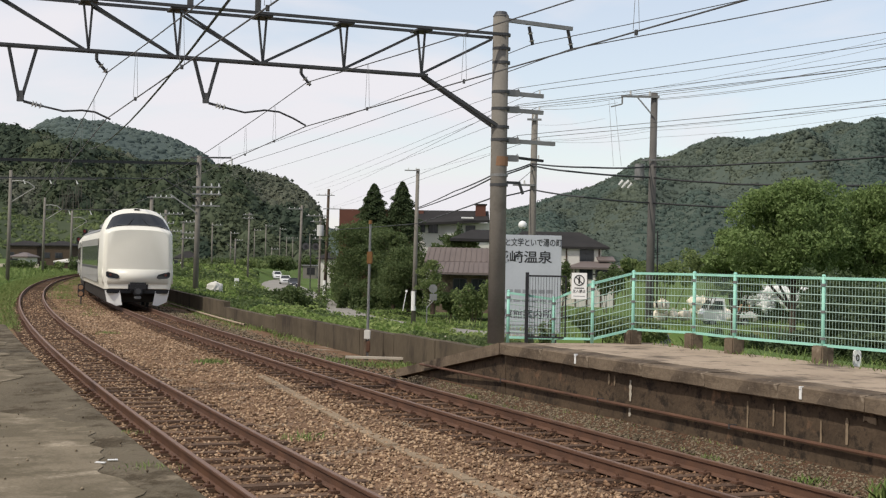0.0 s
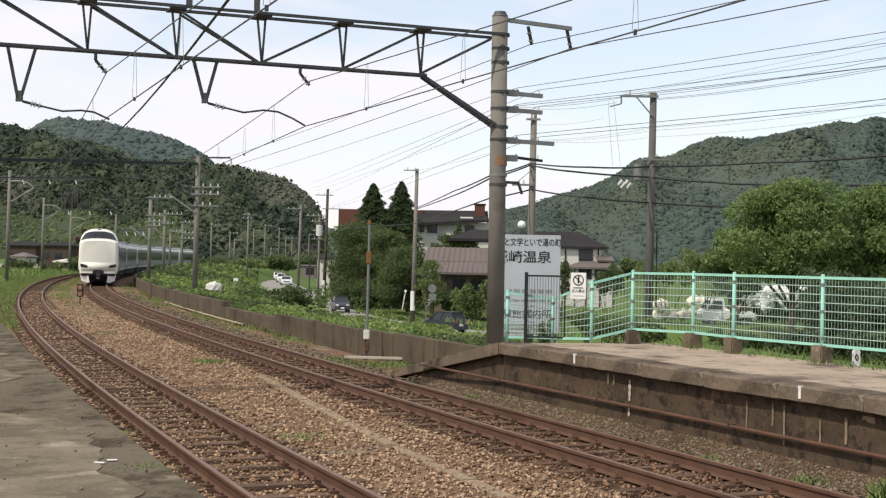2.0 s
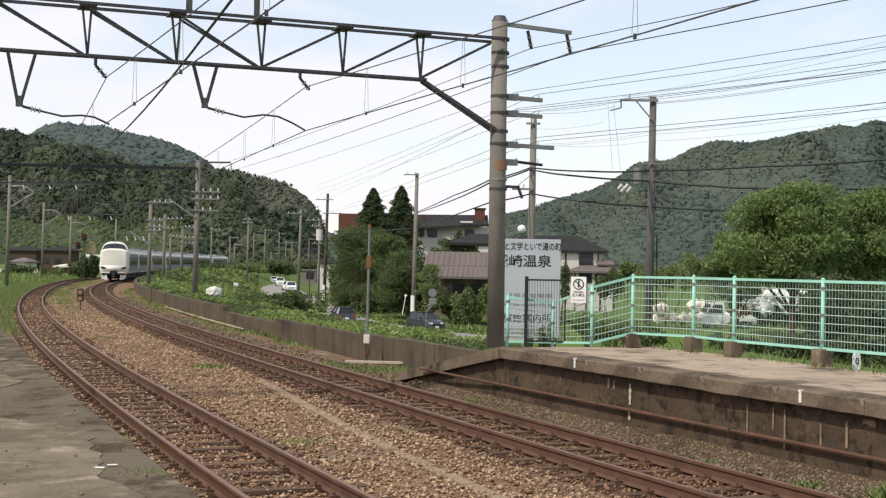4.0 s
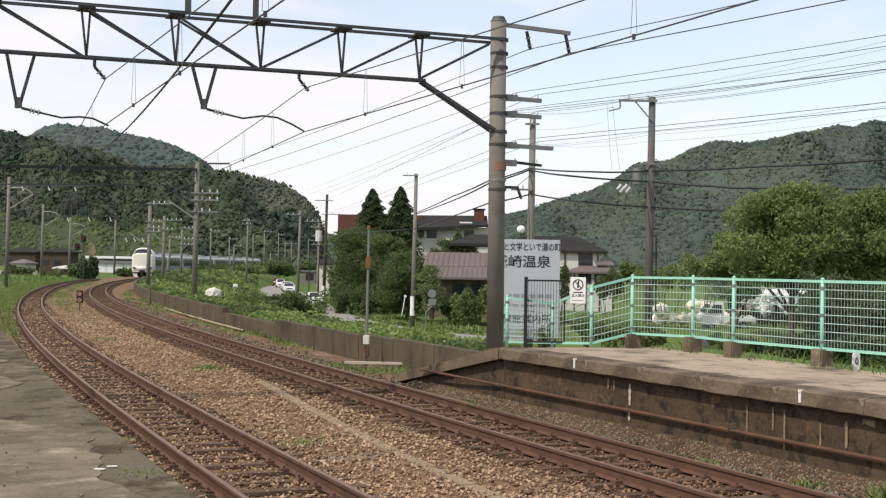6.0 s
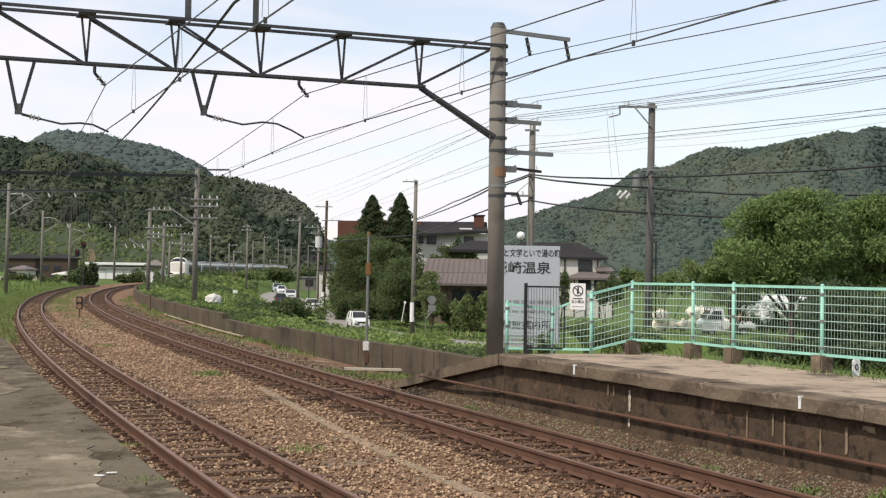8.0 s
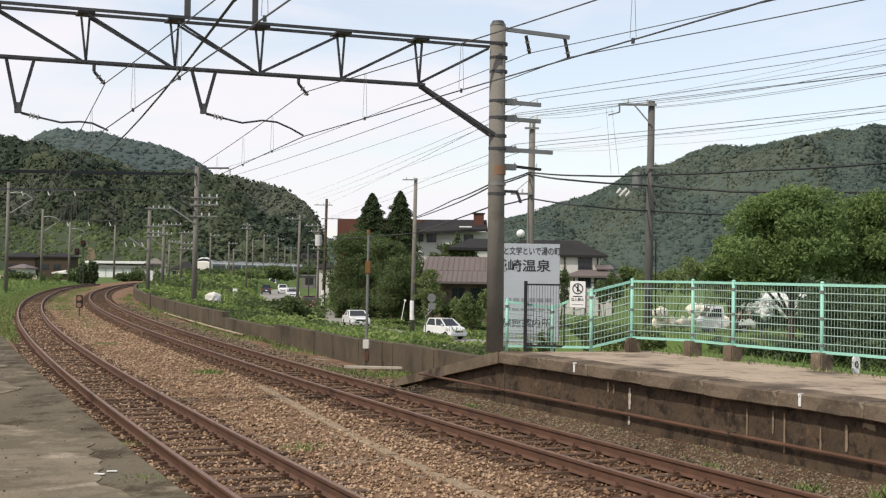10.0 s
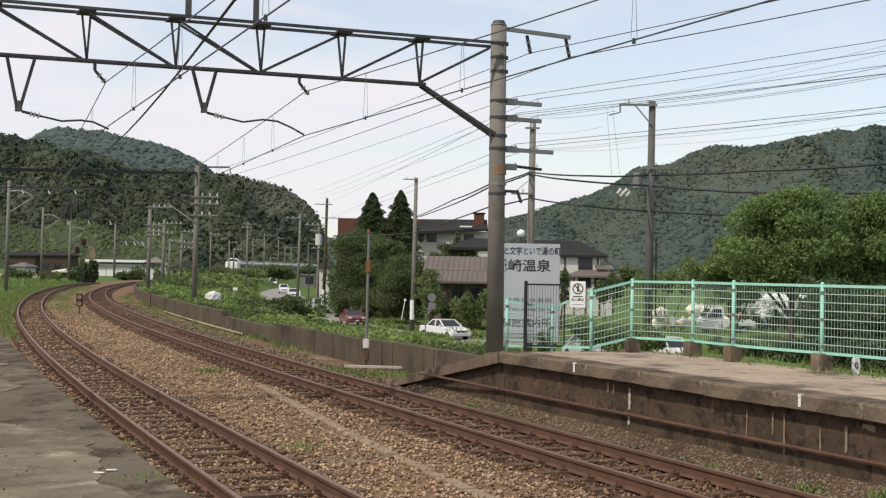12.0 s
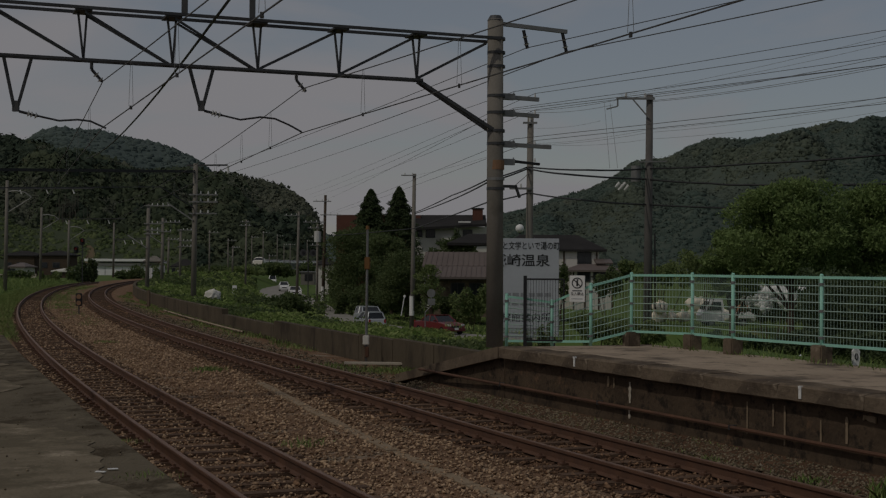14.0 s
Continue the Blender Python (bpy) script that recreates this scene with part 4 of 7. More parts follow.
def build_fence():
    g = thing("platform_fence", "mint green wire mesh fence along the platform back", "fence")
    posts = [(1.15, 24.08, 1.82), (1.95, 24.0, 1.72), (2.60, 23.67, 2.02), (3.33, 23.82, 2.21), (4.25, 23.01, 2.215), (4.67, 21.75, 2.215), (5.60, 20.0, 2.215), (6.75, 17.9, 2.215),
             (7.9, 15.6, 2.215), (9.0, 13.3, 2.215), (10.2, 10.9, 2.215), (11.4, 8.5, 2.215), (12.6, 6.0, 2.215)]
    zb = lambda i: 1.03 if i < 2 else (1.05 if i == 2 else 1.225)
    for i, (x, y, zt) in enumerate(posts):
        post = part("post", rod(B(), (x, y, 0.9), (x, y, zt + 0.03), 0.029, seg=12), M_GREENPAINT, g, smooth=True)
        part("cap", rod(B(), (x, y, zt + 0.03), (x, y, zt + 0.055), 0.034, 0.018, 12), M_GREENPAINT, post)
        for k in (0.1, 0.5, 0.9):
            part("clamp", rod(B(), (x, y, zb(i) + (zt - zb(i)) * k - 0.02), (x, y, zb(i) + (zt - zb(i)) * k + 0.02), 0.040, seg=10), M_GALV, post)
        if i >= 3:
            part("footing", box(B(), (0.24, 0.24, 0.38), (x, y, 1.03), rz=0.45, bevel=0.02), M_CONC, g, "grey concrete footing block")
    for i in range(len(posts) - 1):
        (x0, y0, t0), (x1, y1, t1) = posts[i], posts[i + 1]
        b0, b1 = zb(i), zb(i + 1)
        a, b = Vector((x0, y0, 0)), Vector((x1, y1, 0))
        L = (b - a).length
        for k in (0.0, 1.0):
            p, q = a + Vector((0, 0, b0 + (t0 - b0) * k)), b + Vector((0, 0, b1 + (t1 - b1) * k))
            part("rail", bar(B(), p, q, 0.036, 0.040), M_GREENPAINT, g)
        panel = B()
        for k in range(1, 8):
            p, q = a + Vector((0, 0, b0 + (t0 - b0) * k / 8)), b + Vector((0, 0, b1 + (t1 - b1) * k / 8))
            rod(panel, p, q, 0.0075, seg=4, caps=False)
        n = max(2, int(L / 0.062))
        for k in range(1, n):
            c = a.lerp(b, k / n)
            lo, hi = b0 + (b1 - b0) * k / n, t0 + (t1 - t0) * k / n
            rod(panel, c + Vector((0, 0, lo)), c + Vector((0, 0, hi)), 0.0028, seg=4, caps=False)
        # rolled loops of the mesh along its top
        for k in range(n):
            c, e = a.lerp(b, k / n), a.lerp(b, (k + 0.5) / n)
            zc = t0 + (t1 - t0) * k / n
            rod(panel, c + Vector((0, 0, zc - 0.02)), e + Vector((0, -0.025, zc + 0.030)), 0.0035, seg=4, caps=False)
        part("mesh_panel", panel, M_MESHWIRE, g)
    gate = thing("gate_panel", "dark steel mesh gate leaf at the platform end", "gate")
    p0, p1 = Vector((1.47, 23.95, 0)), Vector((2.15, 23.9, 0))
    part("gate_post", bar(B(), p0 + Vector((0, 0, 0.95)), p0 + Vector((0, 0, 2.19)), 0.06, 0.06), M_BLACK, gate)
    fr = B()
    for z in (2.13, 1.05):
        bar(fr, p0 + Vector((0, 0, z)), p1 + Vector((0, 0, z)), 0.025, 0.03)
    bar(fr, p1 + Vector((0, 0, 1.05)), p1 + Vector((0, 0, 2.13)), 0.025, 0.025)
    part("gate_frame", fr, M_BLACK, gate)
    ms = B()
    for k in range(1, 14):
        c = p0.lerp(p1, k / 14)
        rod(ms, c + Vector((0, 0, 1.05)), c + Vector((0, 0, 2.13)), 0.004, seg=4, caps=False)
    part("mesh", ms, M_STEEL, gate)


def letters(body, size, at, mat, parent, rot=(90, 0, 0), name="lettering", squeeze=1.0, thick=0.0):
    cu = bpy.data.curves.new(name, "FONT")
    cu.body, cu.size, cu.extrude = body, size, 0.004
    cu.offset = thick
    cu.align_x, cu.align_y = "CENTER", "CENTER"
    tmp = bpy.data.objects.new(name, cu)
    me = bpy.data.meshes.new_from_object(tmp)
    bpy.data.objects.remove(tmp)
    me.materials.clear()
    me.materials.append(mat)
    ob = new(name, me)
    ob.parent = parent
    ob.location, ob.rotation_euler, ob.scale = at, [radians(a) for a in rot], (squeeze, 1, 1)
    return ob


M_INK = material("black_ink", (0.025, 0.025, 0.028), (0.035, 0.035, 0.035), 5, 0.6, bump=0)
M_GREYINK = material("faded_ink", (0.22, 0.23, 0.25), (0.30, 0.31, 0.33), 5, 0.7, bump=0)


def build_notice():
    s = thing("no_entry_notice", "white no-entry notice with a black ring pictogram on the fence", "sign", pose(2.36, 23.66, 1.97, 0, 0, -14))
    part("plate", box(B(), (0.27, 0.012, 0.46), bevel=0.004), M_WHITE, s)
    bm = B()
    for r0, r1 in ((0.078, 0.095),):
        n = 28
        ring = [[bm.verts.new((r * math.cos(2 * math.pi * i / n), y, 0.10 + r * math.sin(2 * math.pi * i / n))) for i in range(n)] for r, y in ((r0, -0.012), (r1, -0.012), (r1, -0.004), (r0, -0.004))]
        for j in range(4):
            for i in range(n):
                bm.faces.new((ring[j][i], ring[j][(i + 1) % n], ring[(j + 1) % 4][(i + 1) % n], ring[(j + 1) % 4][i]))
    bar(bm, (-0.062, -0.009, 0.162), (0.062, -0.009, 0.038), 0.004, 0.016)
    box(bm, (0.03, 0.004, 0.09), (0, -0.009, 0.09))
    box(bm, (0.026, 0.004, 0.03), (0.004, -0.009, 0.152))
    part("pictogram", bm, M_INK, s)
    part("small_writing", box(B(), (0.17, 0.004, 0.016), (0, -0.008, -0.035)), M_INK, s)
    letters("立入禁止", 0.058, (0, -0.008, -0.09), M_INK, s, name="notice_writing")
    part("footer_writing", box(B(), (0.20, 0.004, 0.01), (0, -0.008, -0.175)), M_GREYINK, s)


def build_marker():
    m = thing("distance_marker", "small white marker post with a black zero", "marker", pose(6.03, 19.75, 0.94, 0, 0, 6))
    bm = B()
    prof = [(-0.055, 0), (0.055, 0), (0.055, 0.21), (0.03, 0.25), (-0.03, 0.25), (-0.055, 0.21)]
    f = [bm.verts.new((x, -0.02, z)) for x, z in prof]
    b = [bm.verts.new((x, 0.02, z)) for x, z in prof]
    bm.faces.new(f)
    bm.faces.new(b)
    for i in range(6):
        bm.faces.new((f[i], f[(i + 1) % 6], b[(i + 1) % 6], b[i]))
    part("board", bm, M_WHITE, m)
    letters("0", 0.14, (0, -0.026, 0.125), M_INK, m, name="figure", squeeze=0.8)
    part("spike", box(B(), (0.03, 0.02, 0.1), (0, 0, -0.05)), M_STEEL, m)


build_fence()
build_notice()
build_marker()
for y in (20.49, 15.62):
    pl = thing("edge_plate", "small white painted plate on the platform edge", "marker plate", pose(xe(y) - 0.02, y, 0.91, 0, 0, math.degrees(math.atan(0.436))), group="edge plates")
    part("plate", box(B(), (0.012, 0.045, 0.13), (0, 0, 0), bevel=0.003), M_WHITE, pl)
    part("stud", box(B(), (0.05, 0.03, 0.03), (0.01, 0, 0.07)), M_WHITE, pl)

# ---- billboard ----
def build_billboard():
    x, y, z = at_az(937, 510, 58)
    s = thing("town_billboard", "large pale grey town billboard with black Japanese lettering", "billboard", pose(x - 0.20, y, 0, 0, 0, 0))
    part("panel", box(B(), (3.0, 0.10, 4.2), (0, 0, 1.46), bevel=0.01), M_SIGNFACE, s)
    for dx in (-1.3, 1.3):
        part("leg", box(B(), (0.12, 0.12, 3.0), (dx, 0.12, -1.2)), M_STEEL, s)
    letters("歴史と文学といで湯の町", 0.36, (0.02, -0.056, 3.22), M_INK, s, name="headline", squeeze=0.76, thick=0.004)
    letters("城崎温泉", 0.55, (-0.12, -0.056, 2.58), M_INK, s, name="town_lettering", squeeze=1.12, thick=0.007)
    for z, w, h in ((1.15, 2.4, 0.16), (0.75, 2.6, 0.10)):
        for k in range(7):
            part("faded_writing", box(B(), (w / 9, 0.006, h), (-w / 2 + (k + 0.5) * w / 7, -0.054, z)), M_GREYINK, s)
    letters("旅館案内所", 0.42, (0.1, -0.056, 0.15), M_INK, s, name="lower_lettering")
    for k in range(4):
        part("list_writing", box(B(), (2.2, 0.006, 0.07), (0.1, -0.054, -0.30 - 0.17 * k)), M_GREYINK, s)


build_billboard()

# ---- poles ----


def utility_pole(px, ytop, ybase, dist, r, arms=(), label="tall grey concrete utility pole with cross arms", white=0.0, lean=0.0, mat=None, group="utility poles"):
    """A round pole by its bearing and distance; arms: (height down from the top, reach to the left, reach to the right)."""
    x, y, zt = at_az(px, ytop, dist)
    _, _, zb = at_az(px, ybase, dist)
    p = thing("utility_pole", label, "utility pole", pose(x, y, zb), group=group)
    h = zt - zb
    part("shaft", rod(B(), (0, 0, -1.6), (lean * h, 0, h), r, r * 0.72, 12), mat or M_POLE, p, smooth=True)
    if white:
        part("white_band", rod(B(), (0, 0, 0.0), (0, 0, white), r * 1.04, r * 1.02, 12), M_WHITE, p, "white painted band")
    for down, left, right in arms:
        a = part("cross_arm", bar(B(), (-left, -r, h - down), (right, -r, h - down), 0.08, 0.09), M_GALV, p)
        n = max(1, int((left + right) / 0.6))
        for k in range(n):
            ax = -left + (left + right) * (k + 0.5) / n
            part("insulator", rod(B(), (ax, -r, h - down + 0.04), (ax, -r, h - down + 0.22), 0.05, 0.035, 8), M_PORC, a)
    return p, h


def build_poles():
    p, h = utility_pole(1147, 176, 604, 55, 0.19, [(0.18, 1.30, 0.25)], "grey utility pole with street light and transformer", lean=0.008, mat=M_POLEDK)
    part("arm_brace", bar(B(), (-0.65, -0.2, h - 0.2), (0, -0.2, h - 0.95), 0.05, 0.05), M_GALV, p)
    part("drop_arm", bar(bar(B(), (-1.25, -0.2, h - 0.2), (-1.25, -0.2, h - 0.5), 0.06, 0.06), (-1.25, -0.2, h - 0.5), (-1.7, -0.2, h - 0.62), 0.05, 0.05), M_GALV, p)
    tr = part("transformer", rod(B(), (-0.48, -0.05, h - 3.55), (-0.48, -0.05, h - 2.9), 0.20, seg=16), M_GALV, p)
    for k in range(4):
        part("fitting", rod(B(), (-0.95 - 0.12 * k, -0.1, h - 3.9 + 0.12 * (k % 2)), (-0.78 - 0.12 * k, -0.1, h - 3.7 + 0.1 * (k % 2)), 0.05, 0.08, 8), M_PORC, tr)
    part("side_arm", bar(B(), (-0.4, -0.2, h - 2.75), (0.75, -0.2, h - 2.72), 0.05, 0.05), M_GALV, p)
    part("cable_guard", rod(B(), (0.32, -0.05, 1.1), (0.30, -0.05, 4.2), 0.03), M_BLACK, p)
    p, h = utility_pole(937, 214, 600, 62, 0.195, [(0.3, 0.3, 0.35), (3.3, 0.9, 0.15)], "slender grey utility pole behind the platform end", lean=0.006)
    part("stay_bracket", bar(B(), (-0.8, -0.15, h - 3.3), (0, -0.15, h - 2.6), 0.03, 0.03), M_GALV, p)
    utility_pole(731, 314, 565, 112, 0.20, [(0.15, 0.95, 0.3)], "tall grey utility pole with a white base band beside the trees", white=1.6, lean=0.012)
    p, h = utility_pole(573, 351, 540, 150, 0.20, [(0.7, 1.1, 0.9), (2.2, 0.3, 2.0), (3.0, 2.2, 0.2)], "dark utility pole carrying a transformer and a white band", white=1.7, lean=0.02, mat=M_BARK)
    part("transformer", rod(B(), (-0.6, 0, h - 5.2), (-0.6, 0, h - 4.0), 0.38, seg=14), M_PORC, p)
    utility_pole(563, 402, 540, 165, 0.16, [(0.5, 1.2, 0.3), (1.6, 0.9, 0.6), (2.6, 0.9, 0.5)])
    utility_pole(527, 380, 522, 175, 0.20, [(0.5, 1.7, 0.3)], white=0.0, lean=0.02)
    utility_pole(436, 394, 508, 215, 0.17, [(0.35, 0.9, 0.8), (0.9, 1.0, 0.9)], lean=0.01)
    for px, yt, d in ((467, 414, 290), (447, 422, 300), (405, 427, 250), (492, 420, 330), (504, 436, 360), (515, 436, 380), (372, 412, 215), (478, 455, 300), (545, 430, 380)):
        utility_pole(px, yt, 488, d, 0.14, [(0.4, 0.2, 1.6)], "distant grey pole beside the railway", group="far railway poles")


build_poles()


def rail_pole(px, ytop, ybase, dist, r, right=(), left_brace=0.0, cantilever=0.0, label="grey catenary pole with signal wire arms"):
    """A pole of the overhead line; right: arms (down, reach); left_brace: how far down the slanted brace starts; cantilever: reach of a curved arm."""
    x, y, zt = at_az(px, ytop, dist)
    _, _, zb = at_az(px, ybase, dist)
    p = thing("catenary_pole", label, "catenary pole", pose(x, y, zb), group="catenary poles")
    h = zt - zb
    r *= 0.82
    part("shaft", rod(B(), (0, 0, -0.4), (0.01 * h, 0, h), r, r * 0.8, 12), M_POLE, p, smooth=True)
    for down, reach in right:
        a = part("cross_arm", bar(B(), (-0.25, -r, h - down), (reach, -r, h - down), 0.08, 0.08), M_GALV, p)
        for k in range(max(1, int(reach / 0.45))):
            part("insulator", rod(B(), (0.4 + 0.42 * k, -r, h - down + 0.04), (0.4 + 0.42 * k, -r, h - down + 0.2), 0.05, 0.03, 8), M_PORC, a)
    if left_brace:
        part("brace", bar(B(), (0, -r, h - left_brace), (-1.5, -r, h - left_brace + 1.0), 0.07, 0.07), M_GALV, p)
    if cantilever:
        bm = B()
        pts = [(0, 0, h - 1.0), (cantilever * 0.4, 0, h - 0.9), (cantilever * 0.75, 0, h - 1.05), (cantilever, 0, h - 1.45)]
        for u, w in zip(pts, pts[1:]):
            rod(bm, u, w, 0.06)
        rod(bm, (0, 0, h - 2.9), (cantilever, 0, h - 1.5), 0.045)
        part("cantilever", bm, M_GALV, p)
    return p, h


def build_rail_poles():
    p, h = rail_pole(344, 294, 546, 76, 0.20, [(1.75, 1.35), (2.15, 1.35), (2.8, 1.30)], 3.2)
    beam = thing("catenary_beam", "dark lattice beam across the tracks", "overhead gantry")
    a, b = Vector(at_az(-60, 302, 62)), Vector(at_az(346, 308, 76))
    part("top_chord", bar(B(), a, b, 0.14, 0.15), M_BLACK, beam)
    part("bottom_chord", bar(B(), a.lerp(b, 0.03) - Vector((0, 0, 0.85)), a.lerp(b, 0.82) - Vector((0, 0, 0.85)), 0.05, 0.05), M_STEEL, beam)
    part("knee", bar(B(), a.lerp(b, 0.82) - Vector((0, 0, 0.85)), b - Vector((0, 0, 2.1)), 0.06, 0.06), M_STEEL, beam)
    for k in range(7):
        q = a.lerp(b, 0.05 + 0.13 * k)
        part("diagonal", bar(B(), q - Vector((0, 0, 0.05)), q.lerp(b, 0.06) - Vector((0, 0, 0.85)), 0.03, 0.03), M_STEEL, beam)
    part("end_arm", bar(B(), at_az(330, 297, 76), at_az(403, 297, 76), 0.09, 0.09), M_STEEL, beam)
    part("end_arm_insulator", rod(B(), at_az(404, 298, 76), at_az(404, 312, 76), 0.06), M_PORC, beam)
    rail_pole(262, 366, 527, 106, 0.21, [(0.1, 1.8), (1.5, 1.2), (2.0, 1.1), (2.3, 1.0)], 3.4)
    rail_pole(288, 390, 515, 128, 0.20, [(0.4, 1.8), (1.3, 0.9)], 2.4)
    rail_pole(320, 410, 505, 150, 0.18, [(0.1, 1.6), (1.3, 1.4), (1.9, 1.4)], 0)
    rail_pole(299, 424, 500, 165, 0.17, [(0.3, 1.4)], 0)
    rail_pole(413, 440, 490, 240, 0.2, [(0.3, 1.4)], 2.0)
    for px, yt, yb, d in ((11, 322, 514, 118), (73, 370, 501, 168), (122, 393, 498, 190), (202, 398, 490, 205)):
        rail_pole(px, yt, yb, d, 0.21, [], 0, 2.2 if px != 202 else 0, "grey catenary pole with a curved bracket arm")
    for x0, x1, y0, d in ((-20, 166, 337, 118), (72, 222, 391, 168), (203, 262, 427, 150)):
        bm = thing("catenary_beam", "slim steel beam between catenary poles", "overhead gantry", group="far beams")
        part("chord", bar(B(), at_az(x0, y0, d), at_az(x1, y0, d), 0.10, 0.10), M_STEEL, bm)
        for k in range(3):
            px = x0 + (x1 - x0) * (0.3 + 0.25 * k)
            part("insulator", rod(B(), at_az(px, y0 + 2, d), at_az(px + 3, y0 + 9, d), 0.04, 0.07, 8), M_PORC, bm)


build_rail_poles()

# ---- wires ----


def wire(name, label, pts, r, sag=0.0, mat=None, n=10):
    """A wire through points, sagging between each two."""
    bm = B()
    pts = [Vector(p) for p in pts]
    line = [pts[0]]
    sags = sag if isinstance(sag, tuple) else (sag,) * (len(pts) - 1)
    for a, b, low in zip(pts, pts[1:], sags):
        for i in range(1, n + 1):
            t = i / n
            line.append(a.lerp(b, t) - Vector((0, 0, 4 * low * t * (1 - t))))
    tube(bm, line, r, 5)
    w = thing(name, label, "wire")
    part("strand", bm, mat or M_WIRE, w)
    return w


def build_wires():
    P2 = 74.0
    for s, zc, zm, far, lean in ((3.61, 4.61, 5.36, -17.9, 0.425), (6.94, 4.55, 5.30, -22.6, 0.392)):
        p = ap(s, 0)
        near = Vector((p.x + lean * 47, p.y - 47, 0))
        fv = Vector((far, P2, 0))
        up = lambda v, z: Vector((v.x, v.y, z))
        w = wire("overhead_wire", "contact wire with its carrying wire over the track", [up(near, zc + 0.05), up(p, zc), up(fv, zc + 0.15), (xb(125) - (0 if s < 5 else 4.4), 125, zc + 0.3)], 0.009)
        bm = B()
        pts = [up(near, zm), up(p, zm), up(fv, zm + 0.3)]
        line = [pts[0]]
        for a, b in zip(pts, pts[1:]):
            line += [a.lerp(b, i / 12) - Vector((0, 0, 4 * 0.35 * i / 12 * (1 - i / 12))) for i in range(1, 13)]
        tube(bm, line, 0.0085, 5)
        part("carrying_wire", bm, M_WIRE, w)
        for k in (0.06, 0.13, 0.211, 0.3, 0.4):
            for q0, q1 in ((up(p, 0), up(fv, 0)), (up(p, 0), up(near, 0))):
                c = q0.lerp(q1, k)
                zt = zm - 4 * 0.35 * k * (1 - k)
                d = part("dropper", rod(rod(B(), (c.x - 0.03, c.y, zc + 0.02), (c.x - 0.01, c.y, zt), 0.0028, seg=4), (c.x + 0.03, c.y, zc + 0.02), (c.x + 0.01, c.y, zt), 0.0028, seg=4), M_GALV, w)
                part("dropper_clip", box(B(), (0.03, 0.05, 0.05), (c.x, c.y, zc)), M_STEEL, d)
    # thick feeder that crosses high above the siding
    wire("feeder_cable", "thick black feeder cable crossing over the tracks", [(-18.5, 70, 7.8), (-2.84, 18, 5.9), (4.4, -6, 5.6)], 0.022, 0.5, M_BLACK)
    # lines on the arms of the pole
    for s, z, r, turn, drop, end in ((-0.60, 6.33, 0.008, 0.69, 0.9, (385, 300, 76)), (-1.40, 6.31, 0.010, 0.69, 0.65, (404, 312, 76)), (-0.35, 5.52, 0.005, 0.76, 0.80, (382, 342, 76)), (-0.78, 5.51, 0.005, 0.76, 0.50, (540, 343, 150)),
                                     (-0.35, 5.22, 0.0045, 0.88, 1.1, (548, 350, 150)), (-0.78, 5.21, 0.0045, 0.88, 0.9, (556, 354, 150)), (-0.35, 4.66, 0.005, 1.0, 1.4, (560, 390, 150)), (-0.78, 4.65, 0.005, 1.0, 1.3, (588, 384, 150)),
                                     (-0.10, 5.15, 0.005, 0.95, 0.9, (575, 360, 150))):
        p = ap(s, z)
        wire("line_wire", "thin line wire on the pole arms", [(p.x + turn * 30, p.y - 30, z + 0.3 + drop), p, at_az(*end)], r, (0.25, 0.10))
    # local cables beyond the platform
    def az(pts):
        return [at_az(*p) for p in pts]
    wire("telephone_cable", "thick black telephone cable between poles", az([(735, 383, 110), (800, 353, 80), (862, 326, 58), (935, 303, 62), (1040, 309, 51), (1147, 307, 55), (1340, 299, 50), (1568, 285, 45), (1800, 270, 40)]), 0.034, 0.04, M_BLACK, 5)
    wire("telephone_cable", "thick black telephone cable between poles", az([(735, 385, 110), (800, 361, 80), (862, 331, 58), (935, 306, 62), (1000, 316, 50), (1147, 326, 55), (1260, 334, 52), (1330, 337, 50), (1400, 335, 49), (1568, 337, 45), (1800, 340, 40)]), 0.036, 0.03, M_BLACK, 5)
    wire("telephone_cable", "thick black telephone cable between poles", az([(575, 424, 150), (735, 411, 110), (862, 366, 60), (937, 349, 62), (1030, 362, 51), (1147, 371, 55), (1350, 379, 50), (1568, 383, 45), (1800, 388, 40)]), 0.034, 0.03, M_BLACK, 5)
    for r, pts in ((0.006, [(1094, 176, 55), (1568, 74, 44), (1900, 4, 38)]), (0.006, [(1100, 177, 55), (1568, 88, 44), (1900, 26, 38)]), (0.010, [(1149, 181, 55), (1568, 111, 44), (1900, 56, 38)]),
                   (0.009, [(1149, 187, 55), (1568, 125, 44), (1900, 76, 38)]), (0.009, [(1149, 189, 55), (1568, 129, 44), (1900, 80, 38)]), (0.009, [(900, 204, 62), (1094, 185, 55)]), (0.008, [(937, 206, 62), (1085, 194, 55)]),
                   (0.006, [(731, 318, 112), (937, 262, 62), (1149, 238, 55), (1568, 182, 44), (1900, 136, 38)]), (0.006, [(937, 264, 62), (1149, 243, 55), (1568, 190, 44), (1900, 146, 38)]),
                   (0.005, [(964, 264, 62), (1149, 255, 55), (1568, 207, 44), (1900, 168, 38)]), (0.005, [(937, 234, 62), (1063, 222, 57)])):
        wire("service_wire", "thin grey service wire between utility poles", az(pts), r, 0.12, M_GALV, 6)
    for x0, x1 in ((1070, 1080), (1080, 1094)):
        wire("drop_wire", "thin grey drop wire", az([(x0, 190, 54), (x1, 306, 53)]), 0.007, 0, M_GALV, 2)


build_wires()

# ---- trackside posts and signals ----


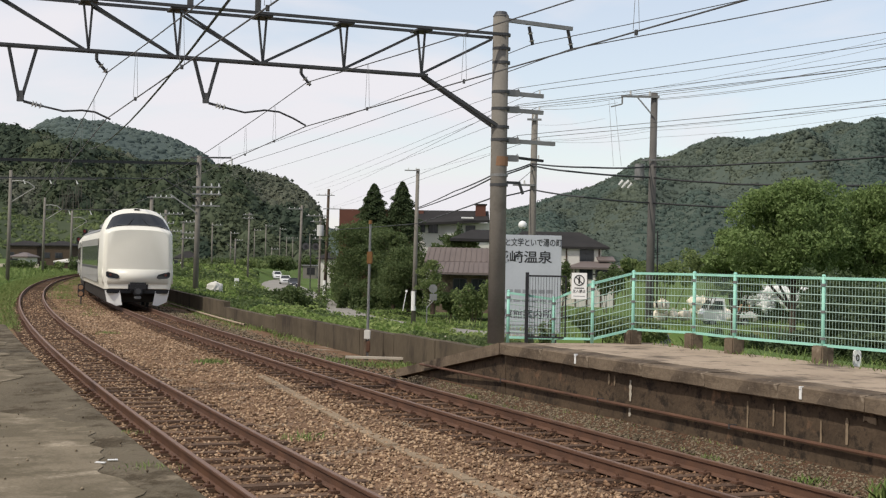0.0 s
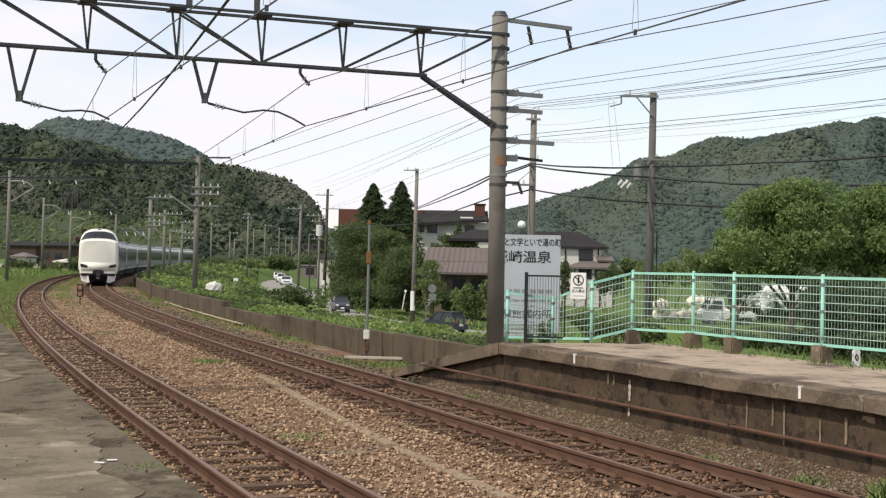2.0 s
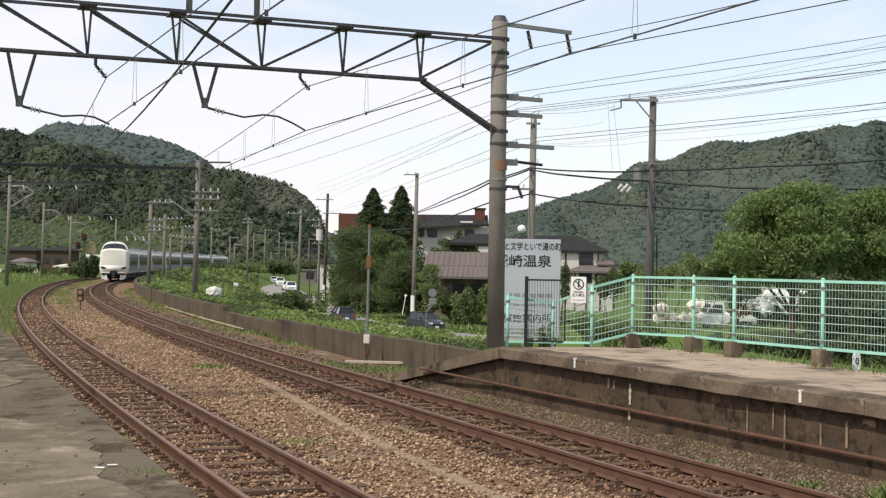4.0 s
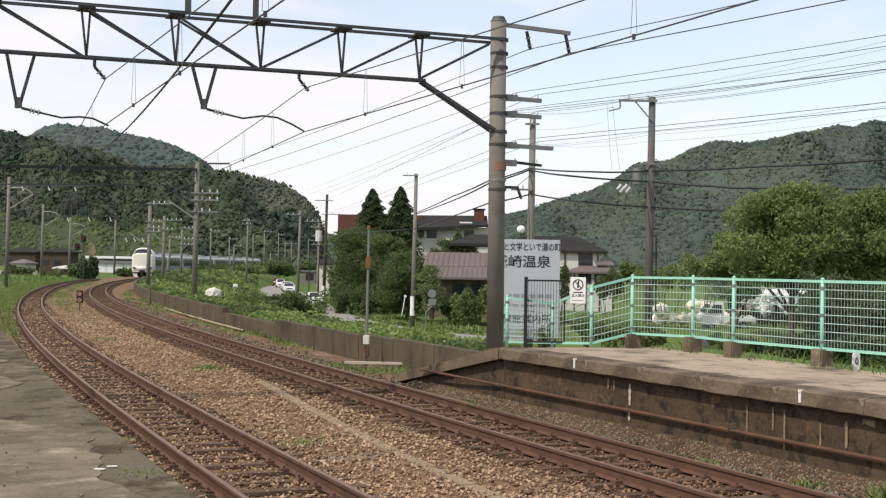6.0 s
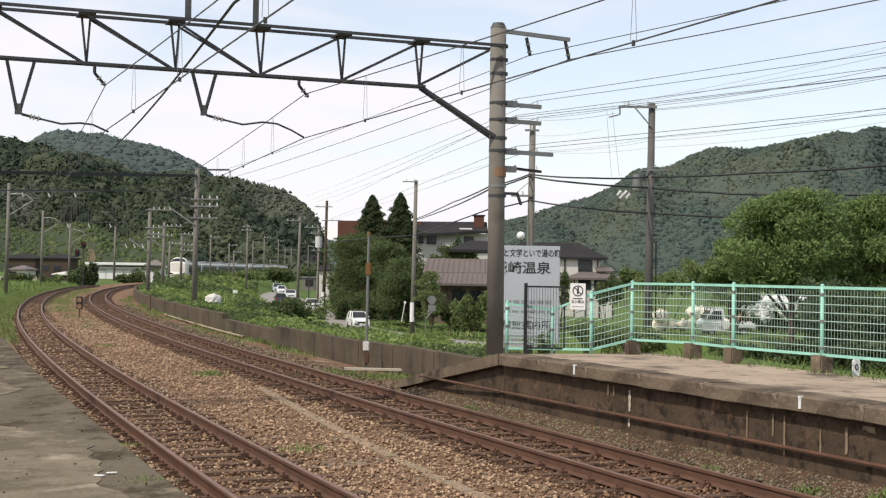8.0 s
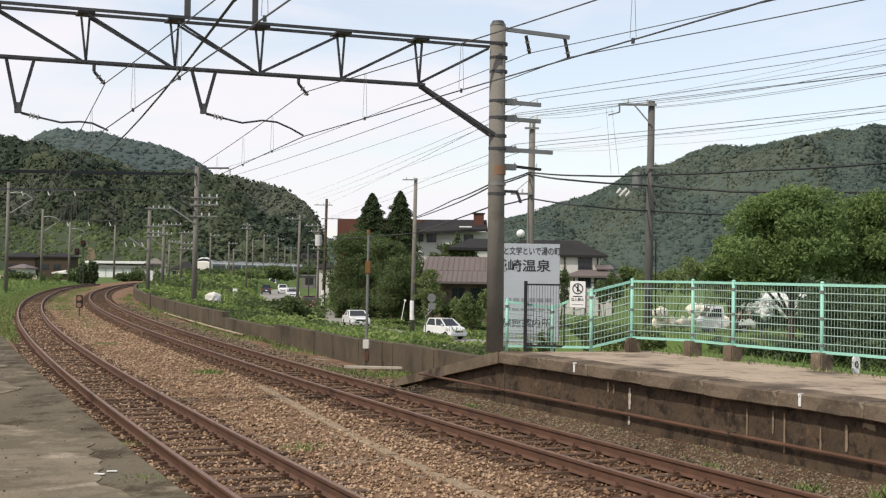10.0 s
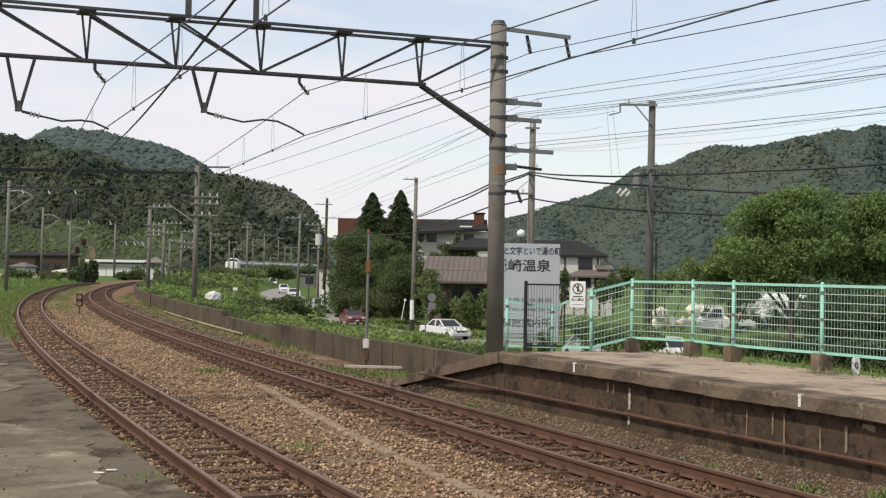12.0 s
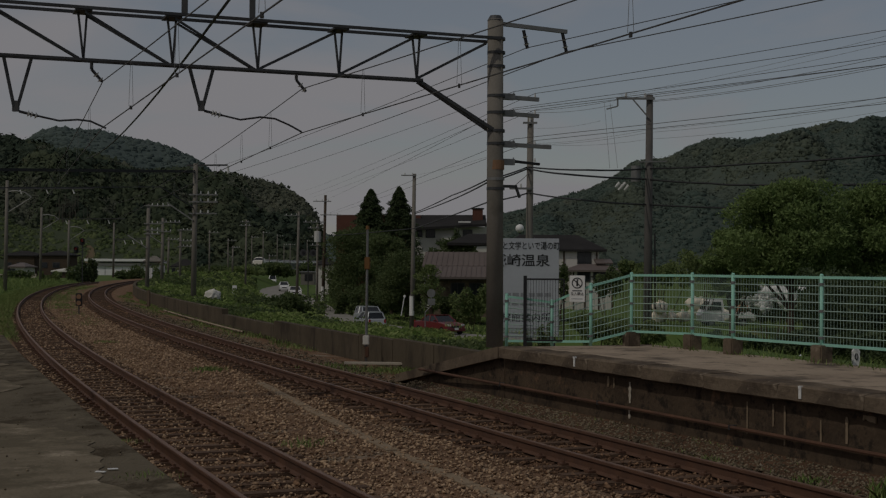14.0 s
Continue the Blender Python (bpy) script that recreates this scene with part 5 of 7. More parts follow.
def build_trackside():
    p = thing("trackside_post", "slim steel post with an orange box and a control case", "post", pose(-1.81, 32.5, -0.05))
    part("shaft", rod(B(), (0, 0, 0), (0.02, 0, 3.30), 0.035, 0.028, 10), M_GALV, p)
    part("orange_box", box(B(), (0.14, 0.10, 0.30), (0.02, 0, 2.46), bevel=0.02), M_ORANGE, p)
    part("cap", rod(B(), (0.02, 0, 3.27), (0.02, 0, 3.36), 0.05, 0.04, 10), M_ORANGE, p)
    part("control_case", box(B(), (0.15, 0.14, 0.22), (0.0, -0.05, 0.62), bevel=0.015), M_STUCCO, p)
    part("dark_case", box(B(), (0.09, 0.09, 0.26), (0.03, -0.06, 0.34), bevel=0.015), M_RAIL, p)
    part("stake", box(B(), (0.07, 0.06, 0.48), (-0.05, -0.03, 0.24), bevel=0.01), M_CONC, p)
    x, y, z = at_az(142, 556, 64)
    s = thing("shunt_signal", "small dark signal board with two round lenses on a post", "signal", pose(x, y, -0.05))
    part("post", rod(B(), (0, 0, 0), (0, 0, 0.5), 0.03), M_STEEL, s)
    part("board", box(B(), (0.30, 0.10, 0.60), (0, 0, 0.72), bevel=0.02), M_BLACK, s)
    for k in (0.56, 0.86):
        part("lens", rod(B(), (0, -0.07, k), (0, -0.04, k), 0.11, seg=16), M_RUST, s)
    x, y, zt = at_az(147, 425, 158)
    s = thing("block_signal", "dark railway signal mast with two heads and red lenses", "signal", pose(x, y, 0))
    part("mast", rod(B(), (0.0, 0.1, -0.2), (0, 0.1, zt), 0.055), M_STEEL, s)
    part("bracket", bar(B(), (0, 0.1, zt - 1.6), (-0.72, 0.1, zt - 1.6), 0.07, 0.07), M_STEEL, s)
    for dx, dz in ((0.0, 0.0), (-0.72, -0.95)):
        h = part("head", box(B(), (0.56, 0.22, 0.86), (dx, 0, zt - 0.42 + dz), bevel=0.10), M_BLACK, s)
        part("hood", rod(B(), (dx, -0.36, zt - 0.26 + dz), (dx, -0.10, zt - 0.26 + dz), 0.20, seg=14, caps=False), M_BLACK, h)
        part("red_lens", rod(B(), (dx, -0.16, zt - 0.28 + dz), (dx, -0.10, zt - 0.28 + dz), 0.19, seg=14), M_REDLAMP, h, "red lens")
    x, y, _ = at_az(265, 545, 76)
    s = thing("boundary_post", "short pale concrete boundary post by the wall", "post", pose(x, y, -0.1))
    part("shaft", box(B(), (0.16, 0.16, 1.0), (0, 0, 0.5), bevel=0.02), M_CONC, s)
    # the round covered heap by the wall
    x, y, z = at_az(378, 548, 74)
    t = thing("covered_heap", "pale sheet-covered heap beside the trackside wall", "heap", pose(x, y, ground_z(x, y) + 0.10))
    bm = B()
    bmesh.ops.create_icosphere(bm, subdivisions=3, radius=0.46)
    for v in bm.verts:
        v.co.z = max(-0.1, v.co.z * 0.95 + 0.25)
        v.co += v.co.normalized() * 0.10 * noise.noise(v.co * 5)
    part("cover", bm, M_STUCCO, t)
    part("slab", box(B(), (0.95, 0.7, 0.16), (-0.75, 0, 0.10), ry=0.12, bevel=0.03), M_STUCCO, t)
    x, y, z = at_az(417, 534, 90)
    s = thing("white_box_sign", "small white sign board among the weeds", "sign", pose(x, y, ground_z(x, y) - 0.15))
    part("board", box(B(), (0.30, 0.06, 0.72), (0, 0, 0.6), bevel=0.01), M_WHITE, s)
    part("stake", box(B(), (0.06, 0.05, 0.5), (0, 0, 0.1)), M_STEEL, s)
    x, y, z = at_az(757, 592, 96)
    s = thing("road_sign", "grey backs of round and square road signs on a bent post", "road sign", pose(x, y, z - 0.2))
    bm = rod(B(), (-0.1, 0, -0.3), (-0.1, 0, 1.5), 0.04)
    rod(bm, (-0.1, 0, 1.5), (0.35, 0, 2.0), 0.04)
    rod(bm, (0.35, 0, 2.0), (0.35, 0, 3.1), 0.04)
    part("post", bm, M_GALV, s)
    part("disc", rod(B(), (0.32, -0.05, 2.85), (0.32, -0.03, 2.85), 0.30, seg=18), M_GALV, s)
    part("plate", box(B(), (0.52, 0.02, 0.45), (0.34, -0.05, 2.25)), M_GALV, s)
    x, y, z = at_az(712, 556, 104)
    s = thing("marker_pole", "thin white marker stake by the road", "stake", pose(x, y, z - 0.4))
    part("stake", rod(B(), (0, 0, 0), (0.25, 0, 1.5), 0.03), M_WHITE, s)
    part("reflector", rod(B(), (0.25, -0.05, 1.5), (0.25, 0.0, 1.5), 0.10, seg=10), M_WHITE, s)
    x, y, z = at_az(547, 453, 170)
    s = thing("crossing_signal", "level crossing signal with two dark round lamp boards", "signal", pose(x, y, -1.5))
    part("mast", rod(B(), (0, 0, 0), (0, 0, z + 1.9), 0.07), M_STEEL, s)
    for dx in (-0.62, 0.62):
        d = part("lamp_board", rod(B(), (dx, -0.12, z + 1.5), (dx, -0.06, z + 1.5), 0.45, seg=20), M_STEEL, s)
        part("lamp", rod(B(), (dx, -0.18, z + 1.5), (dx, -0.12, z + 1.5), 0.2, seg=14), M_BLACK, d)
    # pale cable trough half sunk in the ballast
    t = thing("cable_trough", "pale concrete trough lids half sunk in the ballast", "cable trough")
    pts = [(-3.6, 27.0), (-2.76, 24.2), (-1.55, 20.2), (-0.6, 17.2), (0.56, 13.9), (1.8, 10.8)]
    for (x0, y0), (x1, y1) in zip(pts, pts[1:]):
        n = 5
        for k in range(n):
            a, b = Vector((x0 + (x1 - x0) * k / n, y0 + (y1 - y0) * k / n, 0)), Vector((x0 + (x1 - x0) * (k + 0.95) / n, y0 + (y1 - y0) * (k + 0.95) / n, 0))
            sink = Vector((0, 0, -0.003 + 0.012 * noise.noise((x0 * 3 + k, y0, 2.0))))
            part("lid", bar(B(), a + sink, b + sink, 0.17, 0.035), M_TROUGH, t)
    t = thing("concrete_kerb", "pale concrete edging across the end of the ramp", "kerb")
    part("kerb", bar(B(), at_az(612, 648, 31.5), at_az(780, 651, 31.5), 0.16, 0.05), M_PAVE, t)


build_trackside()

# ---- road and cars ----
ROAD_Z = -2.72
ROAD = [(36.0, 8.0), (27.0, 32.0), (17.0, 60.0), (5.5, 90.0), (-0.5, 99.0), (-4.5, 106.0), (-9.3, 121.0), (-13.5, 142.0), (-20.0, 180.0), (-28.0, 225.0), (-38.0, 290.0), (-44, 340)]


def road_point(s, side):
    """A point on the road: s counts the stretches between its corner points; side: metres to the right of someone who walks away along it."""
    s = min(max(s, 0.0), len(ROAD) - 1.001)
    i = int(s)
    t = s - i
    p = [Vector((*ROAD[min(max(i + k, 0), len(ROAD) - 1)], 0)) for k in (-1, 0, 1, 2)]
    pos = 0.5 * (2 * p[1] + (p[2] - p[0]) * t + (2 * p[0] - 5 * p[1] + 4 * p[2] - p[3]) * t * t + (3 * p[1] - p[0] - 3 * p[2] + p[3]) * t ** 3)
    d = 0.5 * ((p[2] - p[0]) + 2 * (2 * p[0] - 5 * p[1] + 4 * p[2] - p[3]) * t + 3 * (3 * p[1] - p[0] - 3 * p[2] + p[3]) * t * t)
    d.normalize()
    z = ROAD_Z + 1.1 * smooth01((s - 6.5) / 3.5)
    return pos + Vector((d.y, -d.x, 0)) * side + Vector((0, 0, z)), d


def build_road():
    v, q = [], []
    n = 90
    for i in range(n + 1):
        s = (len(ROAD) - 1.01) * i / n
        for side in (-3.4, -3.0, 0, 3.0, 3.4):
            p, _ = road_point(s, side)
            v.append((p.x, p.y, p.z + 0.03))
    for i in range(n):
        for j in range(4):
            q.append((i * 5 + j, i * 5 + j + 1, (i + 1) * 5 + j + 1, (i + 1) * 5 + j))
    tagged(arrays("road", v, q, M_ROAD), "grey asphalt road winding beside the railway", "road", kind="structure")
    v, q = [], []
    for i in range(41):
        s = 2.2 + 2.3 * i / 40
        for side, dz in ((-6.6, 0.20), (-4.0, 0.06)):
            p, _ = road_point(s, side)
            v.append((p.x, p.y, p.z + 0.12 + dz))
    for i in range(40):
        q.append((i * 2, i * 2 + 1, i * 2 + 3, i * 2 + 2))
    tagged(arrays("pavement", v, q, M_PAVE), "pale concrete verge beside the road", "pavement", kind="structure")


build_road()


def paint(name, c):
    m = material(name, c, tuple(x * 0.93 for x in c), 2, 0.28, fine=30, bump=0)
    m.node_tree.nodes["Principled BSDF"].inputs["Coat Weight"].default_value = 0.5
    return m


P_WHITE, P_SILVER, P_RED, P_DARK = paint("white_car_paint", (0.78, 0.78, 0.77)), paint("silver_car_paint", (0.42, 0.45, 0.48)), paint("maroon_car_paint", (0.16, 0.022, 0.025)), paint("dark_car_paint", (0.045, 0.05, 0.06))
M_LAMP = material("headlamp_glass", (0.75, 0.75, 0.72), (0.6, 0.6, 0.58), 6, 0.1, bump=0)
M_TYRE = material("tyre_rubber", (0.025, 0.025, 0.025), (0.018, 0.018, 0.018), 6, 0.9, bump=0.1)


def build_car_thing(label, mat, shape, m=None, group="cars on the road"):
    """A road car, its front towards +y, standing on z = 0. shape: sedan, kei, van or wagon."""
    c = thing("car" if shape != "van" else "van", label, "car" if shape != "van" else "van", m, group)
    W, L, H, hood, deck, r_f, r_b = {"sedan": (1.70, 4.5, 1.42, 0.92, 0.95, 1.25, 1.0), "kei": (1.48, 3.35, 1.52, 0.98, 1.0, 0.75, 0.25),
                                     "van": (1.48, 3.4, 1.88, 1.05, 1.1, 0.55, 0.12), "wagon": (1.70, 4.4, 1.58, 0.98, 1.0, 1.1, 0.35)}[shape]
    h = W / 2
    # lower body
    bm = B()
    prof = [(-L / 2 + 0.05, 0.28), (L / 2 - 0.06, 0.26), (L / 2, 0.42), (L / 2 - 0.04, 0.66), (L / 2 - 0.25, hood - 0.12), (L / 2 - r_f, hood), (-L / 2 + r_b, deck), (-L / 2 + 0.06, deck - 0.06), (-L / 2, 0.5)]
    rows = []
    for x in (-h, -h + 0.07, h - 0.07, h):
        inset = 0.05 if abs(x) == h else 0.0
        rows.append([bm.verts.new((x, y * (1 - inset * 0.3), z - inset * (0.9 if z > 0.6 else -0.4))) for y, z in prof])
    for a, b in zip(rows, rows[1:]):
        for i in range(len(prof)):
            j = (i + 1) % len(prof)
            bm.faces.new((a[i], a[j], b[j], b[i]))
    bm.faces.new(rows[0])
    bm.faces.new(rows[-1])
    body = part("body", bm, mat, c)
    # cabin
    yf0, yf1, yb1, yb0 = L / 2 - r_f - 0.02, L / 2 - r_f - 0.72 * (0.5 if shape == "van" else 1.0), -L / 2 + r_b + (0.55 if shape == "sedan" else 0.22), -L / 2 + r_b + 0.03
    bm = B()
    lo = [bm.verts.new(v) for v in ((-h + 0.05, yf0, hood - 0.02), (h - 0.05, yf0, hood - 0.02), (h - 0.05, yb0, deck - 0.02), (-h + 0.05, yb0, deck - 0.02))]
    hi = [bm.verts.new(v) for v in ((-h + 0.20, yf1, H - 0.06), (h - 0.20, yf1, H - 0.06), (h - 0.20, yb1, H - 0.06), (-h + 0.20, yb1, H - 0.06))]
    for i in range(4):
        bm.faces.new((lo[i], lo[(i + 1) % 4], hi[(i + 1) % 4], hi[i]))
    bm.faces.new(lo)
    bm.faces.new(hi)
    cab = part("cabin_glass", bm, M_GLASS, c, "dark windows of the cabin")
    part("roof", box(B(), (W - 0.36, abs(yf1 - yb1) + 0.10, 0.09), (0, (yf1 + yb1) / 2, H - 0.045), bevel=0.03), mat, c)
    for sx in (-1, 1):
        for (ya, za, xa_), (yb_, zb_, xb_) in (((yf0, hood, h - 0.045), (yf1, H - 0.05, h - 0.19)), ((yb0, deck, h - 0.045), (yb1, H - 0.05, h - 0.19)), (((yf0 + yb0) / 2, hood, h - 0.04), ((yf1 + yb1) / 2, H - 0.05, h - 0.19))):
            part("pillar", bar(B(), (sx * xa_, ya, za), (sx * xb_, yb_, zb_), 0.07, 0.07), mat, c)
        part("headlamp", box(B(), (0.34, 0.12, 0.16), (sx * (h - 0.24), L / 2 - 0.09, 0.70), rz=-sx * 0.25, bevel=0.03), M_LAMP, c)
        part("tail_lamp", box(B(), (0.16, 0.06, 0.28), (sx * (h - 0.12), -L / 2 + 0.03, 0.82), bevel=0.02), M_REDLAMP, c)
        part("mirror", box(B(), (0.18, 0.08, 0.12), (sx * (h + 0.06), yf0 - 0.28, hood + 0.08), bevel=0.02), mat, c)
        for y in (L / 2 - 0.72, -L / 2 + 0.68):
            w = part("wheel", rod(B(), (sx * (h - 0.16), y, 0.29), (sx * (h + 0.01), y, 0.29), 0.29, seg=18), M_TYRE, c)
            part("rim", rod(B(), (sx * (h + 0.0), y, 0.29), (sx * (h + 0.02), y, 0.29), 0.18, seg=14), M_GALV, w)
    part("grille", box(B(), (W * 0.5, 0.05, 0.14), (0, L / 2 - 0.0, 0.60), bevel=0.02), M_BLACK, c)
    part("number_plate", box(B(), (0.33, 0.03, 0.16), (0, L / 2 + 0.01, 0.44)), M_WHITE, c)
    part("rear_plate", box(B(), (0.33, 0.03, 0.16), (0, -L / 2 - 0.01, 0.62)), M_WHITE, c)
    return c


# rows: time and place along the road; coming cars keep to their left
DRIVES = [
    ("white compact car with a tall roof driving along the road", P_WHITE, "kei", 1, [(0, 9.6), (3, 8.9), (5.5, 7.9), (6.5, 7.17), (7, 6.83), (7.5, 6.30), (8, 5.91), (9, 5.05), (10.5, 3.64), (11.5, 2.8), (12.45, 2.15), (13.3, 1.5), (14, 1.0)]),
    ("silver white sedan driving along the road", P_WHITE, "sedan", 1, [(0, 10.2), (5, 9.3), (8, 7.6), (9.3, 6.7), (10.5, 5.55), (11, 5.17), (11.5, 4.64), (12, 4.11), (12.5, 3.55), (13.2, 2.9), (14, 2.2)]),
    ("maroon sedan driving along the road", P_RED, "sedan", 1, [(0, 10.6), (6, 9.4), (9, 8.2), (11, 7.11), (12, 6.05), (12.5, 5.58), (13, 5.27), (13.5, 4.64), (14, 4.2)]),
    ("silver grey car driving along the road", P_SILVER, "wagon", 1, [(0, 10.8), (8, 9.4), (11, 7.9), (12, 7.28), (12.5, 6.94), (13, 6.44), (13.5, 6.03), (14, 5.65)]),
    ("silver compact car driving away along the road", P_SILVER, "kei", -1, [(0, 0.1), (9, 0.2), (10.6, 1.0), (11.6, 2.0), (12, 2.6), (12.5, 3.26), (13, 3.71), (13.5, 4.30), (14, 4.92)]),
    ("dark hatchback car driving away along the road", P_DARK, "kei", -1, [(0, 2.4), (1, 2.85), (1.5, 3.17), (2, 3.64), (2.5, 4.12), (3, 4.59), (4, 5.5), (5.5, 6.7), (8, 8.0), (11, 9.3), (14, 10.4)]),
    ("dark grey car driving along the road", P_DARK, "kei", 1, [(0, 8.5), (1, 7.5), (1.5, 6.98), (2, 6.5), (3, 5.68), (4, 4.5), (5, 3.2), (5.5, 2.75), (6.2, 2.2), (8, 1.2), (11, 0.5), (14, 0.2)]),
    ("white car in slow traffic on the road", P_WHITE, "kei", 1, [(0, 9.5), (2, 9.4), (3, 9.3), (5.5, 9.2), (8, 9.1), (10.5, 9.0), (14, 8.9)]),
    ("white car in slow traffic on the road", P_WHITE, "van", 1, [(0, 10.2), (3, 10.1), (6, 10.0), (10, 9.9), (14, 9.8)]),
    ("white car in slow traffic on the road", P_WHITE, "sedan", 1, [(0, 8.95), (3, 8.8), (5.5, 8.7), (8, 8.6), (10.5, 8.5), (14, 8.35)]),
]
road_cars = []
for label, mat, shape, way, rows in DRIVES:
    road_cars.append((build_car_thing(label, mat, shape), way, rows))

# ---- buildings ----


def gable(bm, w, d, h, over, at, thick=0.15):
    """A hipped roof slab over w x d."""
    x, y, z = at
    W, D = w / 2 + over, d / 2 + over
    lo = [bm.verts.new((x + sx * W, y + sy * D, z)) for sx, sy in ((-1, -1), (1, -1), (1, 1), (-1, 1))]
    lb = [bm.verts.new((v.co.x, v.co.y, z - thick)) for v in lo]
    r = max(0.3, (w - d) / 2 + d * 0.15)
    a, b = bm.verts.new((x - r, y, z + h)), bm.verts.new((x + r, y, z + h))
    bm.faces.new((lo[0], lo[1], b, a))
    bm.faces.new((lo[2], lo[3], a, b))
    bm.faces.new((lo[1], lo[2], b))
    bm.faces.new((lo[3], lo[0], a))
    for i in range(4):
        bm.faces.new((lo[i], lo[(i + 1) % 4], lb[(i + 1) % 4], lb[i]))
    bm.faces.new(lb)
    return bm


def window(parent, x, y, z, w, h, bars=1):
    f = part("window", box(B(), (w + 0.14, 0.10, h + 0.14), (x, y, z)), M_STEEL, parent)
    n = bars + 1
    for k in range(n):
        part("pane", box(B(), (w / n - 0.05, 0.04, h), (x - w / 2 + (k + 0.5) * w / n, y - 0.05, z)), M_GLASS, f)
    return f


def build_hotel():
    D = 160
    k = D / 2400
    x, y, _ = at_az(740, 500, D)
    b = thing("hotel_building", "white stucco hotel with a brown tiled wing and dark roof", "building", pose(x, y, -2.0))
    X = lambda px: (px - 740) * k
    Z = lambda py: 2.35 + 2.0 + (478 - py) * k
    part("wall", box(B(), (X(868) - X(728), 9, Z(408) + 0.6), ((X(868) + X(728)) / 2, 5.0, (Z(408) - 0.6) / 2)), M_STUCCO, b)
    part("tiled_wing", box(B(), (X(745) - X(594), 9, Z(387) + 0.6), ((X(745) + X(594)) / 2, 6.6, (Z(387) - 0.6) / 2)), M_BRICK, b, "brown tiled wing")
    bm = B()
    p0 = [(X(728), -0.9, Z(411)), (X(862), -0.9, Z(403)), (X(862), 3.2, Z(385)), (X(728), 3.2, Z(386))]
    f = [bm.verts.new(v) for v in p0]
    g = [bm.verts.new((v[0], v[1], v[2] - 0.3)) for v in p0]
    bm.faces.new(f)
    bm.faces.new(g)
    for i in range(4):
        bm.faces.new((f[i], f[(i + 1) % 4], g[(i + 1) % 4], g[i]))
    part("roof", bm, M_ROOFDK, b, "dark sloping roof")
    part("chimney", box(B(), (X(856) - X(838), 1.2, Z(376) - Z(398)), (X(847), 1.5, (Z(376) + Z(398)) / 2)), M_BRICK, b)
    part("chimney_cap", box(B(), (X(858) - X(836), 1.4, 0.15), (X(847), 1.5, Z(375))), M_ROOFDK, b)
    for px, py in ((763, 420), (829, 421)):
        window(b, X(px), 0.48, Z(py), 1.0, 0.9)
    window(b, X(744), 0.48, Z(420), 0.5, 0.8, 0)
    part("balcony", box(B(), (X(805) - X(780), 1.0, 1.6), (X(795), 0.2, Z(437))), M_STUCCO, b)
    part("white_ornament", box(B(), (X(834) - X(812), 0.2, 0.16), (X(823), -1.0, Z(400))), M_WHITE, b)
    x, y, _ = at_az(800, 500, 118)
    k2 = 118 / 2400
    b = thing("long_low_house", "low house with a long brown two-tier metal roof", "house", pose(x, y, -2.1))
    X = lambda px: (px - 800) * k2
    Z = lambda py: 2.35 + 2.1 + (478 - py) * k2
    # dark concrete colour takes the place of shadow under the low roof
    part("wall", box(B(), (X(880) - X(770), 6, Z(495)), ((X(880) + X(770)) / 2, 4.0, Z(495) / 2)), M_CONC, b)
    for (xa0, ya0, ya1, dy0, dy1) in ((748, 452, 477, 3.6, 1.8), (758, 478, 497, 1.7, -0.4)):
        bm = B()
        p0 = [(X(xa0), dy1, Z(ya1)), (X(884), dy1, Z(ya1)), (X(884), dy0, Z(ya0)), (X(xa0 + 6), dy0, Z(ya0))]
        f = [bm.verts.new(v) for v in p0]
        g = [bm.verts.new((v[0], v[1], v[2] - 0.16)) for v in p0]
        bm.faces.new(f)
        bm.faces.new(g)
        for i in range(4):
            bm.faces.new((f[i], f[(i + 1) % 4], g[(i + 1) % 4], g[i]))
        rf = part("roof_tier", bm, M_ROOF, b)
        for j in range(14):
            t = (j + 0.5) / 14
            part("seam", bar(B(), Vector(p0[0]).lerp(Vector(p0[1]), t) + Vector((0, 0, 0.03)), Vector(p0[3]).lerp(Vector(p0[2]), t) + Vector((0, 0, 0.03)), 0.05, 0.05), M_ROOF, rf)
    part("fascia", box(B(), (X(884) - X(760), 0.08, 0.22), ((X(884) + X(760)) / 2, -0.35, Z(499))), M_ROOFDK, b)
    for px in (812, 845):
        window(b, X(px), 0.95, Z(520), 1.1, 1.1)
    part("back_roof", gable(B(), X(905) - X(800), 5, 0.9, 0.3, (X(852), 9, Z(434)), 0.25), M_ROOFDK, b)


